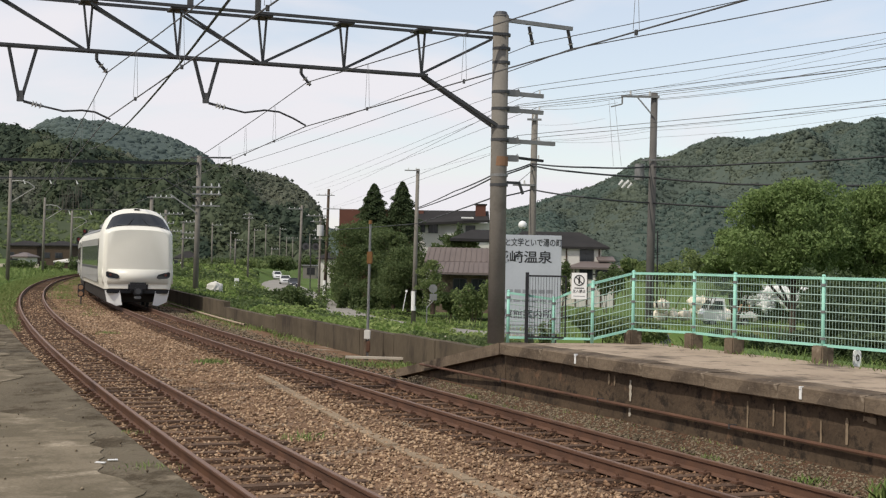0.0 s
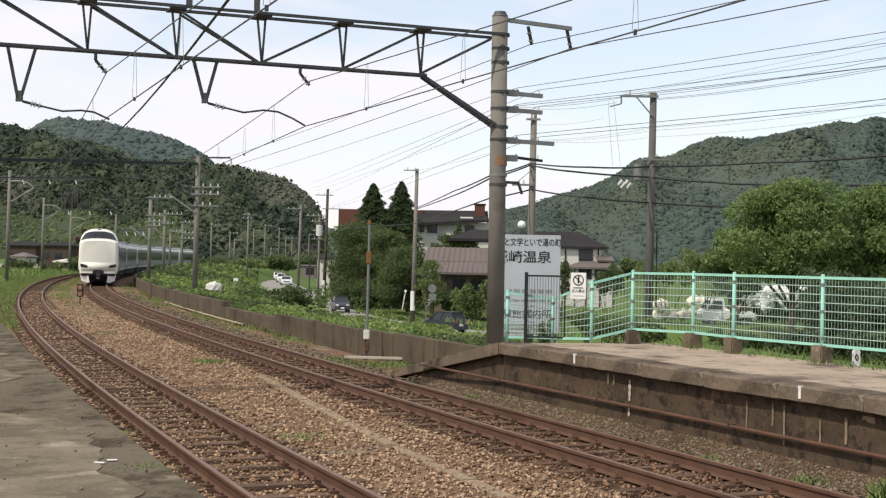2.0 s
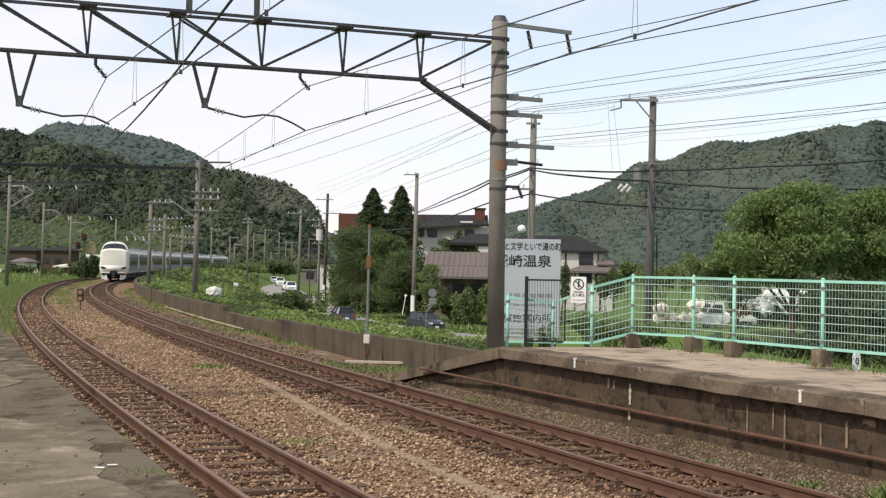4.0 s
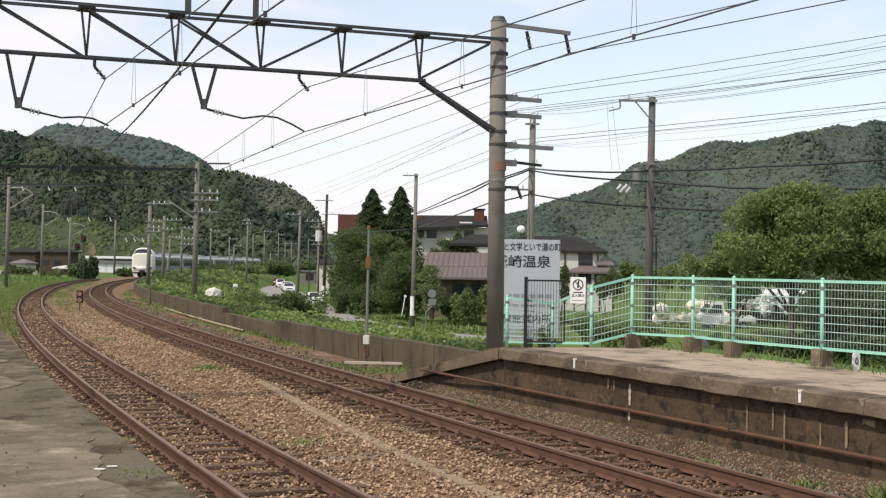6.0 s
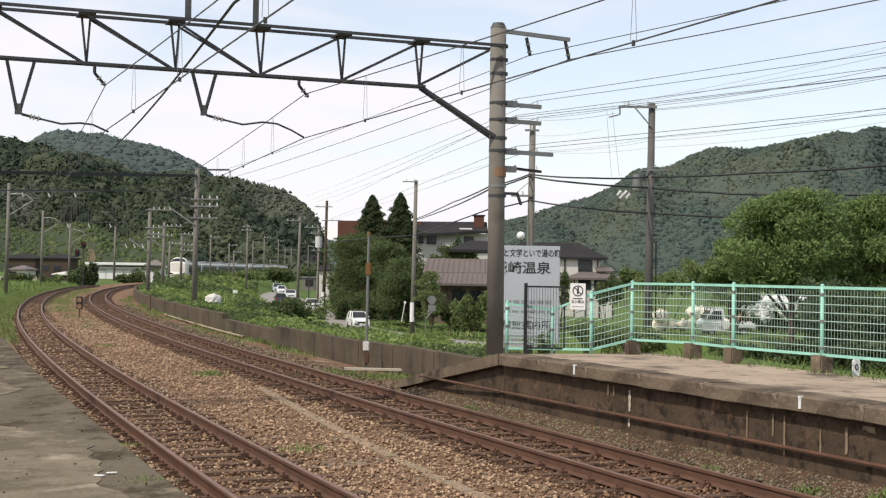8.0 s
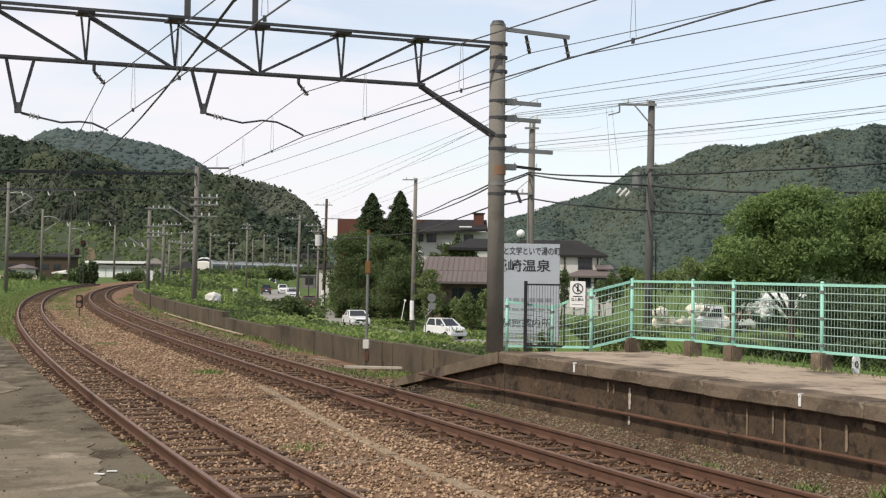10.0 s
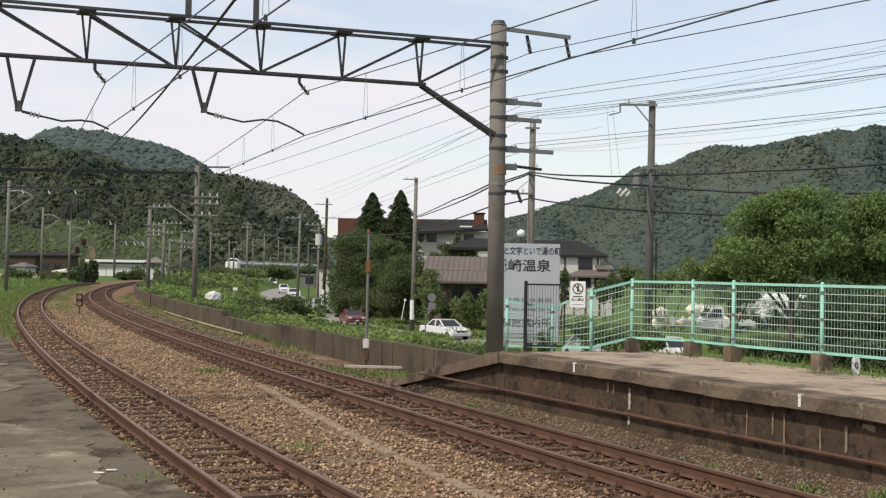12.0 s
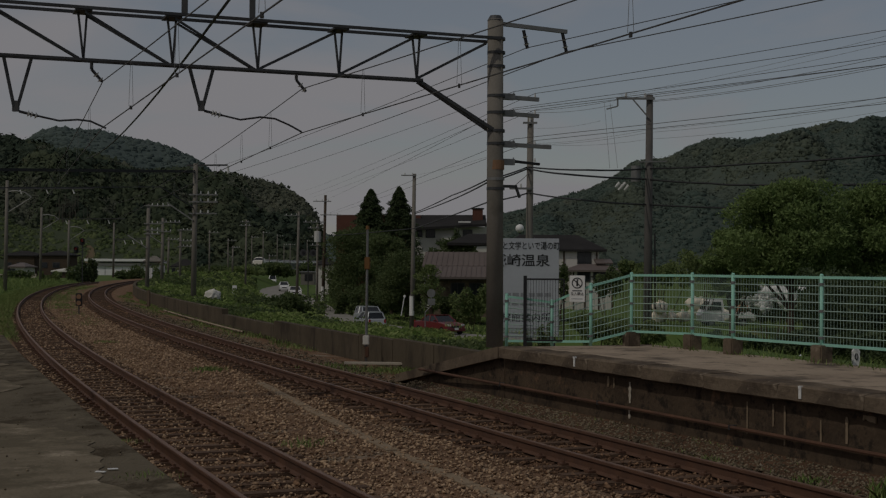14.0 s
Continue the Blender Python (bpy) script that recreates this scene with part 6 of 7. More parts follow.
def build_house():
    D = 128
    k = D / 2400
    x, y, _ = at_az(1010, 500, D)
    b = thing("tiled_house", "two-storey white house with dark tiled roofs", "house", pose(x, y, -1.6))
    X = lambda px: (px - 1010) * k
    Z = lambda py: 2.35 + 1.6 + (481 - py) * k
    part("wall", box(B(), (X(1062) - X(892), 6, Z(452)), ((X(1062) + X(892)) / 2, 3.2, Z(452) / 2)), M_STUCCO, b)
    part("roof", gable(B(), X(1068) - X(886), 6.0, Z(423) - Z(450), 0.4, ((X(1068) + X(886)) / 2, 3.2, Z(450)), 0.2), M_ROOFDK, b)
    part("lower_wall", box(B(), (X(1080) - X(1012), 3, Z(487)), ((X(1080) + X(1012)) / 2, -1.0, Z(487) / 2)), M_STUCCO, b)
    for px in (1012, 1032, 1056, 1079):
        part("timber_post", box(B(), (0.12, 0.08, Z(487)), (X(px), -2.53, Z(487) / 2)), M_BARK, b)
    part("timber_rail", box(B(), (X(1080) - X(1012), 0.07, 0.10), ((X(1080) + X(1012)) / 2, -2.53, Z(498))), M_BARK, b)
    part("lower_roof", gable(B(), X(1088) - X(1006), 3.0, 0.55, 0.45, ((X(1090) + X(1006)) / 2, -1.0, Z(486)), 0.18), M_ROOF, b)
    part("bay_roof", box(B(), (X(1080) - X(1050), 2.0, 0.14), (X(1068), -0.6, Z(471)), rx=0.2), M_ROOF, b)
    for px in (1036,):
        window(b, X(px), 0.18, Z(465), 1.2, 1.0)
    for px in (1000, 1058):
        part("timber_post", box(B(), (0.14, 0.1, Z(450) - Z(478)), (X(px), 0.16, (Z(450) + Z(478)) / 2)), M_BARK, b)
    for px in (1030, 1058):
        window(b, X(px), -2.52, Z(497), 1.1, 0.9)
    d = thing("water_tank", "white round rooftop tank behind the houses", "tank", Matrix.Translation(at_az(921, 412, 140)))
    bm = B()
    bmesh.ops.create_icosphere(bm, subdivisions=2, radius=0.45)
    part("dome", bm, M_WHITE, d, smooth=True)
    part("leg", rod(B(), (0, 0, -9.0), (0, 0, -0.3), 0.08), M_STEEL, d)


def build_far_left():
    for (x0, x1, y0, y1, yb, d, wall, roof, label) in (
            (8, 64, 449, 457, 500, 235, M_BARK, M_ROOFDK, "dark roofed house beyond the tracks"), (72, 123, 448, 456, 500, 230, M_BARK, M_ROOFDK, "dark timber house beyond the tracks"),
            (18, 44, 470, 477, 500, 215, M_STUCCO, M_ROOF, "small white shed beyond the tracks"), (96, 122, 480, 484, 500, 205, M_BARK, M_STUCCO, "open carport with a pale roof"),
            (305, 345, 462, 475, 500, 300, M_STUCCO, M_ROOFDK, "grey shed beyond the tracks")):
        k = d / 2400
        x, y, _ = at_az((x0 + x1) / 2, 480, d)
        w = (x1 - x0) * k
        zt, ze = 2.35 + (472 - y0) * k, 2.35 + (472 - y1) * k
        b = thing("far_house", label, "house", pose(x, y, 0), group="far houses")
        part("wall", box(B(), (w * 0.94, 6, ze + 0.3), (0, 3, (ze - 0.3) / 2)), wall, b)
        part("roof", gable(B(), w, 6, max(0.3, zt - ze), 0.3, (0, 3, ze), 0.2), roof, b)
        for j in range(max(1, int(w / 2.2))):
            window(b, -w * 0.36 + j * 2.1, -0.02, ze * 0.55, 1.1, 0.8)
    w = thing("yard_wall", "pale low concrete wall beyond the tracks", "wall", kind="structure")
    part("panel", bar(B(), Vector(at_az(-60, 492, 205)), Vector(at_az(66, 492, 205)), 0.2, 0.75), M_PAVE, w)
    # long white shed beyond the curve
    d = 262
    k = d / 2400
    x, y, _ = at_az(218, 480, d)
    b = thing("long_white_shed", "long white shed with a pale grey metal roof", "shed", pose(x, y, 0, 0, 0, 3))
    part("wall", box(B(), (128 * k, 8, 2.3), (0, 4, 1.0)), M_WHITE, b)
    part("roof", box(B(), (132 * k, 9, 0.5), (0, 4, 2.95), rx=-0.04, bevel=0.05), M_WHITE, b)
    # grey strip drawn as the shadow below the eaves
    part("eaves_shadow_strip", box(B(), (130 * k, 0.3, 0.5), (0, -0.2, 2.25)), M_GALV, b)
    part("gable_end", gable(B(), 30 * k, 5, 1.0, 0.2, (56 * k, 0.5, 3.0)), M_POLE, b)
    for j in range(9):
        part("wall_panel_joint", box(B(), (0.08, 0.05, 1.9), (-60 * k + j * 15 * k, -0.03, 0.95)), M_GALV, b)
    x, y, _ = at_az(268, 492, 210)
    c = thing("white_cabinet", "tall white equipment cabinet beside the line", "cabinet", pose(x, y, 0))
    part("case", box(B(), (0.6, 0.5, 1.9), (0, 0, 0.8), bevel=0.03), M_WHITE, c)
    part("door_edge", box(B(), (0.03, 0.03, 1.6), (0.0, -0.26, 0.8)), M_GALV, c)
    # white house by the far utility poles
    x, y, _ = at_az(577, 480, 190)
    b = thing("small_white_house", "white house half hidden by poles and shrubs", "house", pose(x, y, -1))
    part("wall", box(B(), (2.6, 5, 4.2), (0, 2.5, 1.4)), M_STUCCO, b)
    part("roof", gable(B(), 2.8, 5, 0.8, 0.3, (0, 2.5, 3.5)), M_ROOFDK, b)
    x, y, _ = at_az(546, 480, 240)
    b = thing("roadside_stall", "low white roadside building with a dark opening", "building", pose(x, y, -1))
    part("wall", box(B(), (2.4, 4, 2.2), (0, 2, 1.0)), M_POLE, b)
    # black plate on the wall painted as the dark inside of an opening
    part("opening", box(B(), (1.4, 0.1, 1.2), (0.2, -0.02, 1.2)), M_BLACK, b)
    part("flat_roof", box(B(), (2.8, 4.4, 0.2), (0, 2, 2.2)), M_GALV, b)
    for px, d in ((57, 245),):
        x, y, _ = at_az(px, 492, d)
        build_car_thing("white car parked by the far houses", P_WHITE, "kei", pose(x, y, 0.15, 0, 0, 80), "parked cars")


build_hotel()
build_house()
build_far_left()


def build_parked():
    x, y, z = at_az(1284, 588, 87)
    t = thing("light_truck", "small white light truck with a loaded open bed behind the fence", "truck", pose(x, y, z, 0, 0, 4), "parked cars")
    bm = B()
    prof = [(-1.62, 0.35), (-1.66, 0.75), (-1.50, 1.05), (-1.02, 1.74), (-0.28, 1.76), (-0.20, 1.0), (-0.20, 0.35)]
    fr = [bm.verts.new((px, -0.70 + 0.05 * (pz > 1.5), pz)) for px, pz in prof]
    bk = [bm.verts.new((px, 0.70 - 0.05 * (pz > 1.5), pz)) for px, pz in prof]
    bm.faces.new(fr)
    bm.faces.new(bk)
    for i in range(7):
        bm.faces.new((fr[i], fr[(i + 1) % 7], bk[(i + 1) % 7], bk[i]))
    cab = part("cab", bm, P_WHITE, t)
    bm = B()
    win = [(-1.33, 1.08), (-0.93, 1.62), (-0.42, 1.62), (-0.38, 1.08)]
    fr = [bm.verts.new((px, -0.72, pz)) for px, pz in win]
    bk = [bm.verts.new((px, -0.60, pz)) for px, pz in win]
    bm.faces.new(fr)
    bm.faces.new(bk)
    for i in range(4):
        bm.faces.new((fr[i], fr[(i + 1) % 4], bk[(i + 1) % 4], bk[i]))
    part("side_window", bm, M_GLASS, cab)
    part("windscreen", box(B(), (0.03, 1.15, 0.62), (-1.30, 0, 1.38), ry=0.62), M_GLASS, cab)
    part("door_line", box(B(), (0.02, 0.02, 0.7), (-0.40, -0.705, 0.72)), M_GALV, cab)
    part("headlamp", box(B(), (0.06, 0.24, 0.18), (-1.65, -0.50, 0.72), bevel=0.02), M_LAMP, cab)
    part("bed", box(B(), (1.95, 1.38, 0.08), (0.82, 0, 0.62), bevel=0.01), P_WHITE, t)
    for sy in (-0.68, 0.68):
        part("bed_side", box(B(), (1.95, 0.04, 0.30), (0.82, sy, 0.80), bevel=0.01), P_WHITE, t)
    part("tailboard", box(B(), (0.04, 1.36, 0.30), (1.80, 0, 0.80), bevel=0.01), P_WHITE, t)
    for wx in (-1.05, 1.05):
        for sy in (-0.62, 0.62):
            w = part("wheel", rod(B(), (wx, sy - 0.07, 0.27), (wx, sy + 0.07, 0.27), 0.27, seg=16), M_TYRE, t)
            part("rim", rod(B(), (wx, sy - 0.08, 0.27), (wx, sy + 0.08, 0.27), 0.15, seg=12), M_GALV, w)
    r = random.Random(6)
    for _ in range(9):
        s = thing("cargo_bag", "orange brown bag loaded on the truck bed", "bag", pose(x + r.uniform(0.1, 1.5), y + r.uniform(-0.5, 0.4), z + r.uniform(0.85, 1.35), 0, 0, r.uniform(0, 180)), group="cargo bags")
        bm = B()
        bmesh.ops.create_icosphere(bm, subdivisions=2, radius=0.27)
        for v in bm.verts:
            v.co *= 1 + 0.3 * noise.noise(v.co * 5 + Vector((r.random() * 0.1, _, 0)))
        part("cloth", bm, M_BAG, s, smooth=True)
    rnd = random.Random(9)
    for px, py, n, d in ((1188, 567, 4, 88), (1246, 560, 5, 92), (1300, 566, 2, 91), (1328, 568, 2, 88)):
        k = d / 2400
        for i in range(n):
            x, y, z = at_az(px + (i % 3 - 1) * 19 + rnd.uniform(-4, 4), py, d + rnd.uniform(-0.6, 0.6))
            s = thing("bulk_sack", "cream white filled bulk sack piled in the field", "sack", pose(x, y, z - 0.1 + (i // 3) * 0.62, 0, 0, rnd.uniform(0, 180)), group="white sacks")
            bm = B()
            bmesh.ops.create_icosphere(bm, subdivisions=3, radius=0.46)
            for v in bm.verts:
                v.co = Vector((v.co.x * 1.1, v.co.y, v.co.z * 0.85))
                v.co *= (0.75 + 0.4 * ((i * 37 + int(px)) % 7) / 6) * (1 + 0.40 * noise.noise(v.co * 3 + Vector((i, px, 0))) + 0.16 * noise.noise(v.co * 9))
            part("cloth", bm, M_SACK, s, smooth=True)
            part("tie", rod(B(), (0.0, 0.0, 0.30), (0.04, 0, 0.46), 0.07, 0.12, 8), M_SACK, s)
    x, y, z = at_az(1365, 560, 82)
    # white plastic sheeting among leaves, built from lumps and small blades
    sh = thing("blossom_shrub", "heap under white plastic sheeting with leaves behind the fence", "shrub", pose(x, y, z - 1.0))
    r = random.Random(4)
    lb = [(-0.9, 0, 1.9, 0.75, 0.4, 0.55), (-0.4, -0.1, 1.7, 0.5, 0.4, 0.7), (0.9, 0, 1.9, 0.55, 0.4, 0.40), (1.5, 0, 2.1, 0.45, 0.3, 0.25), (0.3, 0, 2.2, 0.4, 0.3, 0.25), (-1.4, 0, 2.2, 0.4, 0.3, 0.35), (1.1, 0, 1.4, 0.5, 0.3, 0.25)]
    leaf_cloud("sheet_scraps", lb, 8000, 0.15, M_WHITE, sh, 5)
    heads = B()
    for q in lb:
        for _ in range(9):
            m = Matrix.Translation((q[0] + r.uniform(-1, 1) * q[3] * 0.8, q[1] - r.uniform(0.1, 0.4), q[2] + r.uniform(-1, 1) * q[5] * 0.8)) @ Matrix.Diagonal((r.uniform(0.16, 0.44), 0.14, r.uniform(0.10, 0.28), 1))
            bmesh.ops.create_icosphere(heads, subdivisions=2, radius=1.0, matrix=m)
    for v in heads.verts:
        v.co += Vector((0.05 * noise.noise(v.co * 9), 0, 0.07 * noise.noise(v.co * 8 + Vector((3, 1, 0)))))
    part("sheet_lump", heads, M_WHITE, sh)
    leaf_cloud("foliage", [(q[0], q[1] + 0.3, q[2] - 0.3, q[3] * 1.3, q[4] * 1.1, q[5] * 1.4) for q in lb], 2000, 0.14, M_LEAF_E, sh, 6)
    for q in lb[:4]:
        part("stem", rod(B(), (q[0] * 0.3, 0, -1.4), q[:3], 0.04, 0.015, 5), M_BARK, sh)


M_BAG = material("orange_bag", (0.42, 0.23, 0.13), (0.25, 0.13, 0.08), 3, 0.9, fine=30, bump=0.2)
M_SACK = material("woven_sack", (0.84, 0.79, 0.66), (0.68, 0.60, 0.47), 3, 0.9, fine=30, bump=0.2)

# ---- plants ----


def leaf_cloud(name, lobes, n, size, mat, parent=None, seed=0, flat=0.0, hollow=0.55):
    """Many small leaf blades around lobes (x, y, z, rx, ry, rz): most of them near the lobes' skins."""
    r = np.random.RandomState(seed)
    lob = np.array(lobes, float)
    vol = (lob[:, 3] * lob[:, 4] * lob[:, 5]) ** 0.67
    pick = r.choice(len(lob), n, p=vol / vol.sum())
    d = r.normal(size=(n, 3))
    d /= np.linalg.norm(d, axis=1)[:, None]
    rad = hollow + (1.08 - hollow) * r.rand(n) ** 0.6
    # uneven skin
    bumpy = 1 + 0.16 * np.sin(d[:, 0] * 9 + pick * 2.1) * np.cos(d[:, 2] * 8 + pick) + 0.10 * np.sin(d[:, 1] * 15 + pick)
    c = lob[pick, :3] + d * lob[pick, 3:6] * (rad * bumpy)[:, None]
    a = r.normal(size=(n, 3)) * 0.7 + d * 0.2
    a[:, 2] -= flat
    a /= np.linalg.norm(a, axis=1)[:, None]
    b = np.cross(a, r.normal(size=(n, 3)))
    b /= np.linalg.norm(b, axis=1)[:, None]
    s = size * r.uniform(0.6, 1.4, n)[:, None]
    v = np.stack([c - a * s, c + b * s * 0.42, c + a * s, c - b * s * 0.42], 1).reshape(-1, 3)
    f = np.arange(n * 4).reshape(-1, 4)
    ob = arrays(name, v, f, mat, parent)
    return ob


build_parked()


def tree(label, x, y, z, h, lobes, n, size, mat, seed, trunk=0.2):
    t = thing("tree", label, "tree", pose(x, y, z))
    rnd = random.Random(seed)
    bm = rod(B(), (0, 0, -0.5), (rnd.uniform(-0.1, 0.1), 0, h * 0.55), trunk, trunk * 0.55, 10)
    rod(bm, (0, 0, h * 0.5), (0, 0, h * 0.9), trunk * 0.55, trunk * 0.12, 8)
    part("trunk", bm, M_BARK, t)
    for lb in lobes[:9]:
        p = Vector(lb[:3])
        part("limb", rod(B(), (0, 0, max(0.3, min(h * 0.5, p.z * 0.6))), p, trunk * 0.4, trunk * 0.1, 6), M_BARK, t)
    crown = leaf_cloud("crown", lobes, n, size, mat, t, seed)
    return t


def build_trees():
    rnd = random.Random(21)

    def lobes_in(w, h, z0, n, spread=0.5, depth=0.7):
        """Small clumps of foliage that fill an uneven crown."""
        out = [(0, 0, z0 + h * 0.45, w * 0.24, w * 0.22, h * 0.30)]
        lop = rnd.uniform(-0.12, 0.12)
        for i in range(n * 2):
            a = rnd.uniform(0, 6.28)
            t = rnd.random()
            lim = math.sqrt(max(0.05, 1 - (1.75 * t - 0.72) ** 2))
            rr = w * 0.5 * lim * rnd.uniform(0.35, 0.95) * (1 + 0.18 * math.sin(3 * a + n))
            s = rnd.uniform(0.06, 0.16)
            out.append((math.cos(a) * rr + lop * w * t, math.sin(a) * rr * depth, z0 + h * (0.06 + 0.88 * t), w * s * rnd.uniform(0.9, 1.4), w * s, w * s * rnd.uniform(0.6, 0.9)))
        return out

    # broad trees before the hotel
    for px, yt, yb, wpx, d, n, mat, seed, label in ((650, 400, 560, 185, 146, 26000, M_LEAF_D, 2, "broad dark green tree beside the road"), (722, 446, 558, 140, 127, 19000, M_LEAF_D, 3, "rounded leafy tree beside the utility pole"),
                                                    (765, 470, 560, 60, 108, 3500, M_LEAF_L, 4, "leafy shrub tree before the low house"), (620, 430, 556, 70, 154, 7000, M_LEAF_D, 5, "dark green shrub tree by the brown wing"), (695, 412, 556, 110, 139, 14000, M_LEAF_D, 8, "dark broad tree among the roadside trees")):
        x, y, zt = at_az(px, yt, d)
        zb = at_az(px, yb, d)[2]
        k = d / 2400
        h = zt - zb
        tree(label, x, y, zb, h, lobes_in(wpx * k, h * 0.95, 0.0, 26), n, 0.00088 * d, mat, seed)
    # conifers
    for px, yt, wpx, seed in ((657, 341, 135, 6), (707, 337, 130, 7)):
        d = 151
        x, y, zt = at_az(px, yt, d)
        zb = at_az(px, 560, d)[2]
        k = d / 2400
        h = zt - zb
        t = thing("tree", "tall dark conifer behind the broadleaf trees", "tree", pose(x, y, zb))
        part("trunk", rod(B(), (0, 0, -0.5), (0, 0, h * 0.97), 0.18, 0.03, 8), M_BARK, t)
        r = np.random.RandomState(seed)
        n = 30000
        u = r.rand(n) ** 0.75
        a = r.uniform(0, 6.283, n)
        tier = 0.80 + 0.13 * np.sin(u * 74 + 3.0 * np.sin(a * 2 + seed)) + 0.20 * np.sin(a * 3 + u * 23 + seed) * np.sin(a * 2 - u * 41)
        rad = (wpx * k * 0.46 * (1 - u) ** 0.74 + 0.10) * tier * r.rand(n) ** 0.45 * (1 + 0.22 * np.sin(a * 7 + u * 90) * np.sin(u * 57 + a * 4))
        c = np.stack([np.cos(a) * rad, np.sin(a) * rad, h * (0.34 + 0.66 * u) - rad * 0.22], 1)
        d = np.stack([np.cos(a), np.sin(a), np.full(n, -0.35)], 1) + r.normal(0, 0.5, (n, 3))
        d /= np.linalg.norm(d, axis=1)[:, None]
        b = np.cross(d, r.normal(size=(n, 3)))
        b /= np.linalg.norm(b, axis=1)[:, None]
        q = r.uniform(0.07, 0.17, n)[:, None]
        v = np.stack([c - d * q, c + b * q * 0.4, c + d * q, c - b * q * 0.4], 1).reshape(-1, 3)
        arrays("crown", v, np.arange(n * 4).reshape(-1, 4), M_LEAF_E, t)
    # great tree behind the fence
    d = 44
    k = d / 2400
    for px, yt, wpx, n, seed, label in ((1402, 335, 240, 15000, 11, "large bright green tree with spreading crown behind the fence"), (1545, 343, 220, 12000, 12, "large leafy tree at the end of the fence"), (1300, 405, 110, 4000, 13, "leafy young tree behind the fence")):
        x, y, zt = at_az(px, yt, d + (seed - 11) * 1.5)
        zb = -1.4
        h = zt - zb
        tree(label, x, y, zb, h, lobes_in(wpx * k, h * 0.48, h * 0.52, 30), n * 3, 0.068, M_LEAF_B, seed, 0.16)
    # shrubs by house, sign and hotel
    # M_LEAF_E behind the fence: canopy shade put into the leaf colour
    for px, py, wpx, hpx, d, n, mat in ((800, 440, 90, 30, 126, 1500, M_LEAF_D), (838, 535, 70, 60, 108, 2400, M_LEAF_L), (985, 500, 45, 75, 70, 2200, M_LEAF_D), (1075, 500, 60, 50, 100, 1800, M_LEAF_D),
                                        (1180, 486, 110, 44, 85, 2400, M_LEAF_L), (1500, 520, 180, 130, 34, 7000, M_LEAF_E), (1430, 520, 150, 90, 93, 9000, M_LEAF_E), (1245, 470, 100, 60, 70, 2200, M_LEAF_L),
                                        (490, 538, 150, 42, 74, 5200, M_LEAF_D), (540, 552, 90, 40, 84, 2600, M_LEAF_L), 
                                        (255, 490, 70, 36, 230, 900, M_LEAF_D), (140, 485, 40, 44, 190, 900, M_LEAF_D), (606, 500, 50, 70, 156, 1800, M_LEAF_D), (618, 540, 50, 50, 140, 3000, M_LEAF_D), (657, 548, 80, 40, 139, 3000, M_LEAF_D), (790, 545, 50, 40, 113, 2000, M_LEAF_D), (965, 592, 26, 52, 26.5, 500, M_LEAF_L), (1505, 555, 160, 120, 38, 16000, M_LEAF_E), (1570, 570, 160, 130, 30, 12000, M_LEAF_E), (1435, 600, 60, 50, 36, 3000, M_LEAF_E), (1370, 606, 120, 46, 31, 7000, M_LEAF_E), (1480, 608, 130, 60, 27, 9000, M_LEAF_E), (1570, 612, 130, 66, 25, 9000, M_LEAF_E), (1290, 596, 70, 30, 30, 2500, M_LEAF_D), (1350, 548, 130, 120, 98, 9000, M_LEAF_E), (1425, 560, 120, 140, 95, 9000, M_LEAF_E), (1500, 560, 130, 150, 45, 18000, M_LEAF_E), (1560, 560, 150, 150, 42, 18000, M_LEAF_E), (1620, 560, 170, 150, 40, 12000, M_LEAF_E), (803, 456, 36, 100, 152, 4000, M_LEAF_E), (838, 466, 50, 80, 152, 4000, M_LEAF_D), (232, 487, 46, 26, 225, 900, M_LEAF_D), (158, 480, 40, 46, 178, 2200, M_LEAF_E), (1165, 490, 60, 40, 95, 1500, M_LEAF_D), (1110, 482, 60, 40, 110, 1500, M_LEAF_L),  (450, 480, 110, 22, 290, 2500, M_LEAF_D), (520, 478, 90, 24, 270, 2200, M_LEAF_D), (395, 482, 70, 18, 270, 1500, M_LEAF_D), (30, 488, 60, 20, 190, 900, M_LEAF_D), (90, 490, 40, 20, 185, 900, M_LEAF_L),
                                         (360, 480, 90, 16, 240, 900, M_LEAF_D), (440, 482, 90, 16, 260, 900, M_LEAF_L), (825, 560, 50, 30, 112, 1500, M_LEAF_L), (1060, 580, 90, 54, 40, 5000, M_LEAF_L), (1125, 588, 110, 44, 42, 6000, M_LEAF_L), (600, 580, 60, 18, 60, 1500, M_LEAF_L), (540, 572, 70, 20, 62, 1500, M_LEAF_L)):
        x, y, z = at_az(px, py, d)
        k = d / 2400
        w, h = wpx * k, hpx * k
        s = thing("shrub", "dense leafy green shrub" if mat is M_LEAF_L else "dark green leafy shrub", "shrub", pose(x, y, z - h / 2 - 0.12), group="shrubs")
        lb = [(rnd.uniform(-0.40, 0.40) * w, rnd.uniform(-0.3, 0.3) * w * 0.6, h * rnd.uniform(0.10, 0.72), w * rnd.uniform(0.10, 0.2), w * 0.15, h * rnd.uniform(0.18, 0.32)) for _ in range(12)]
        leaf_cloud("foliage", lb, n, max(0.05, 3.3 * k), mat, s, int(px))
        for q in lb[:4]:
            part("stem", rod(B(), (q[0] * 0.4, q[1] * 0.4, -1.6), q[:3], 0.03, 0.012, 5), M_BARK, s)


build_trees()


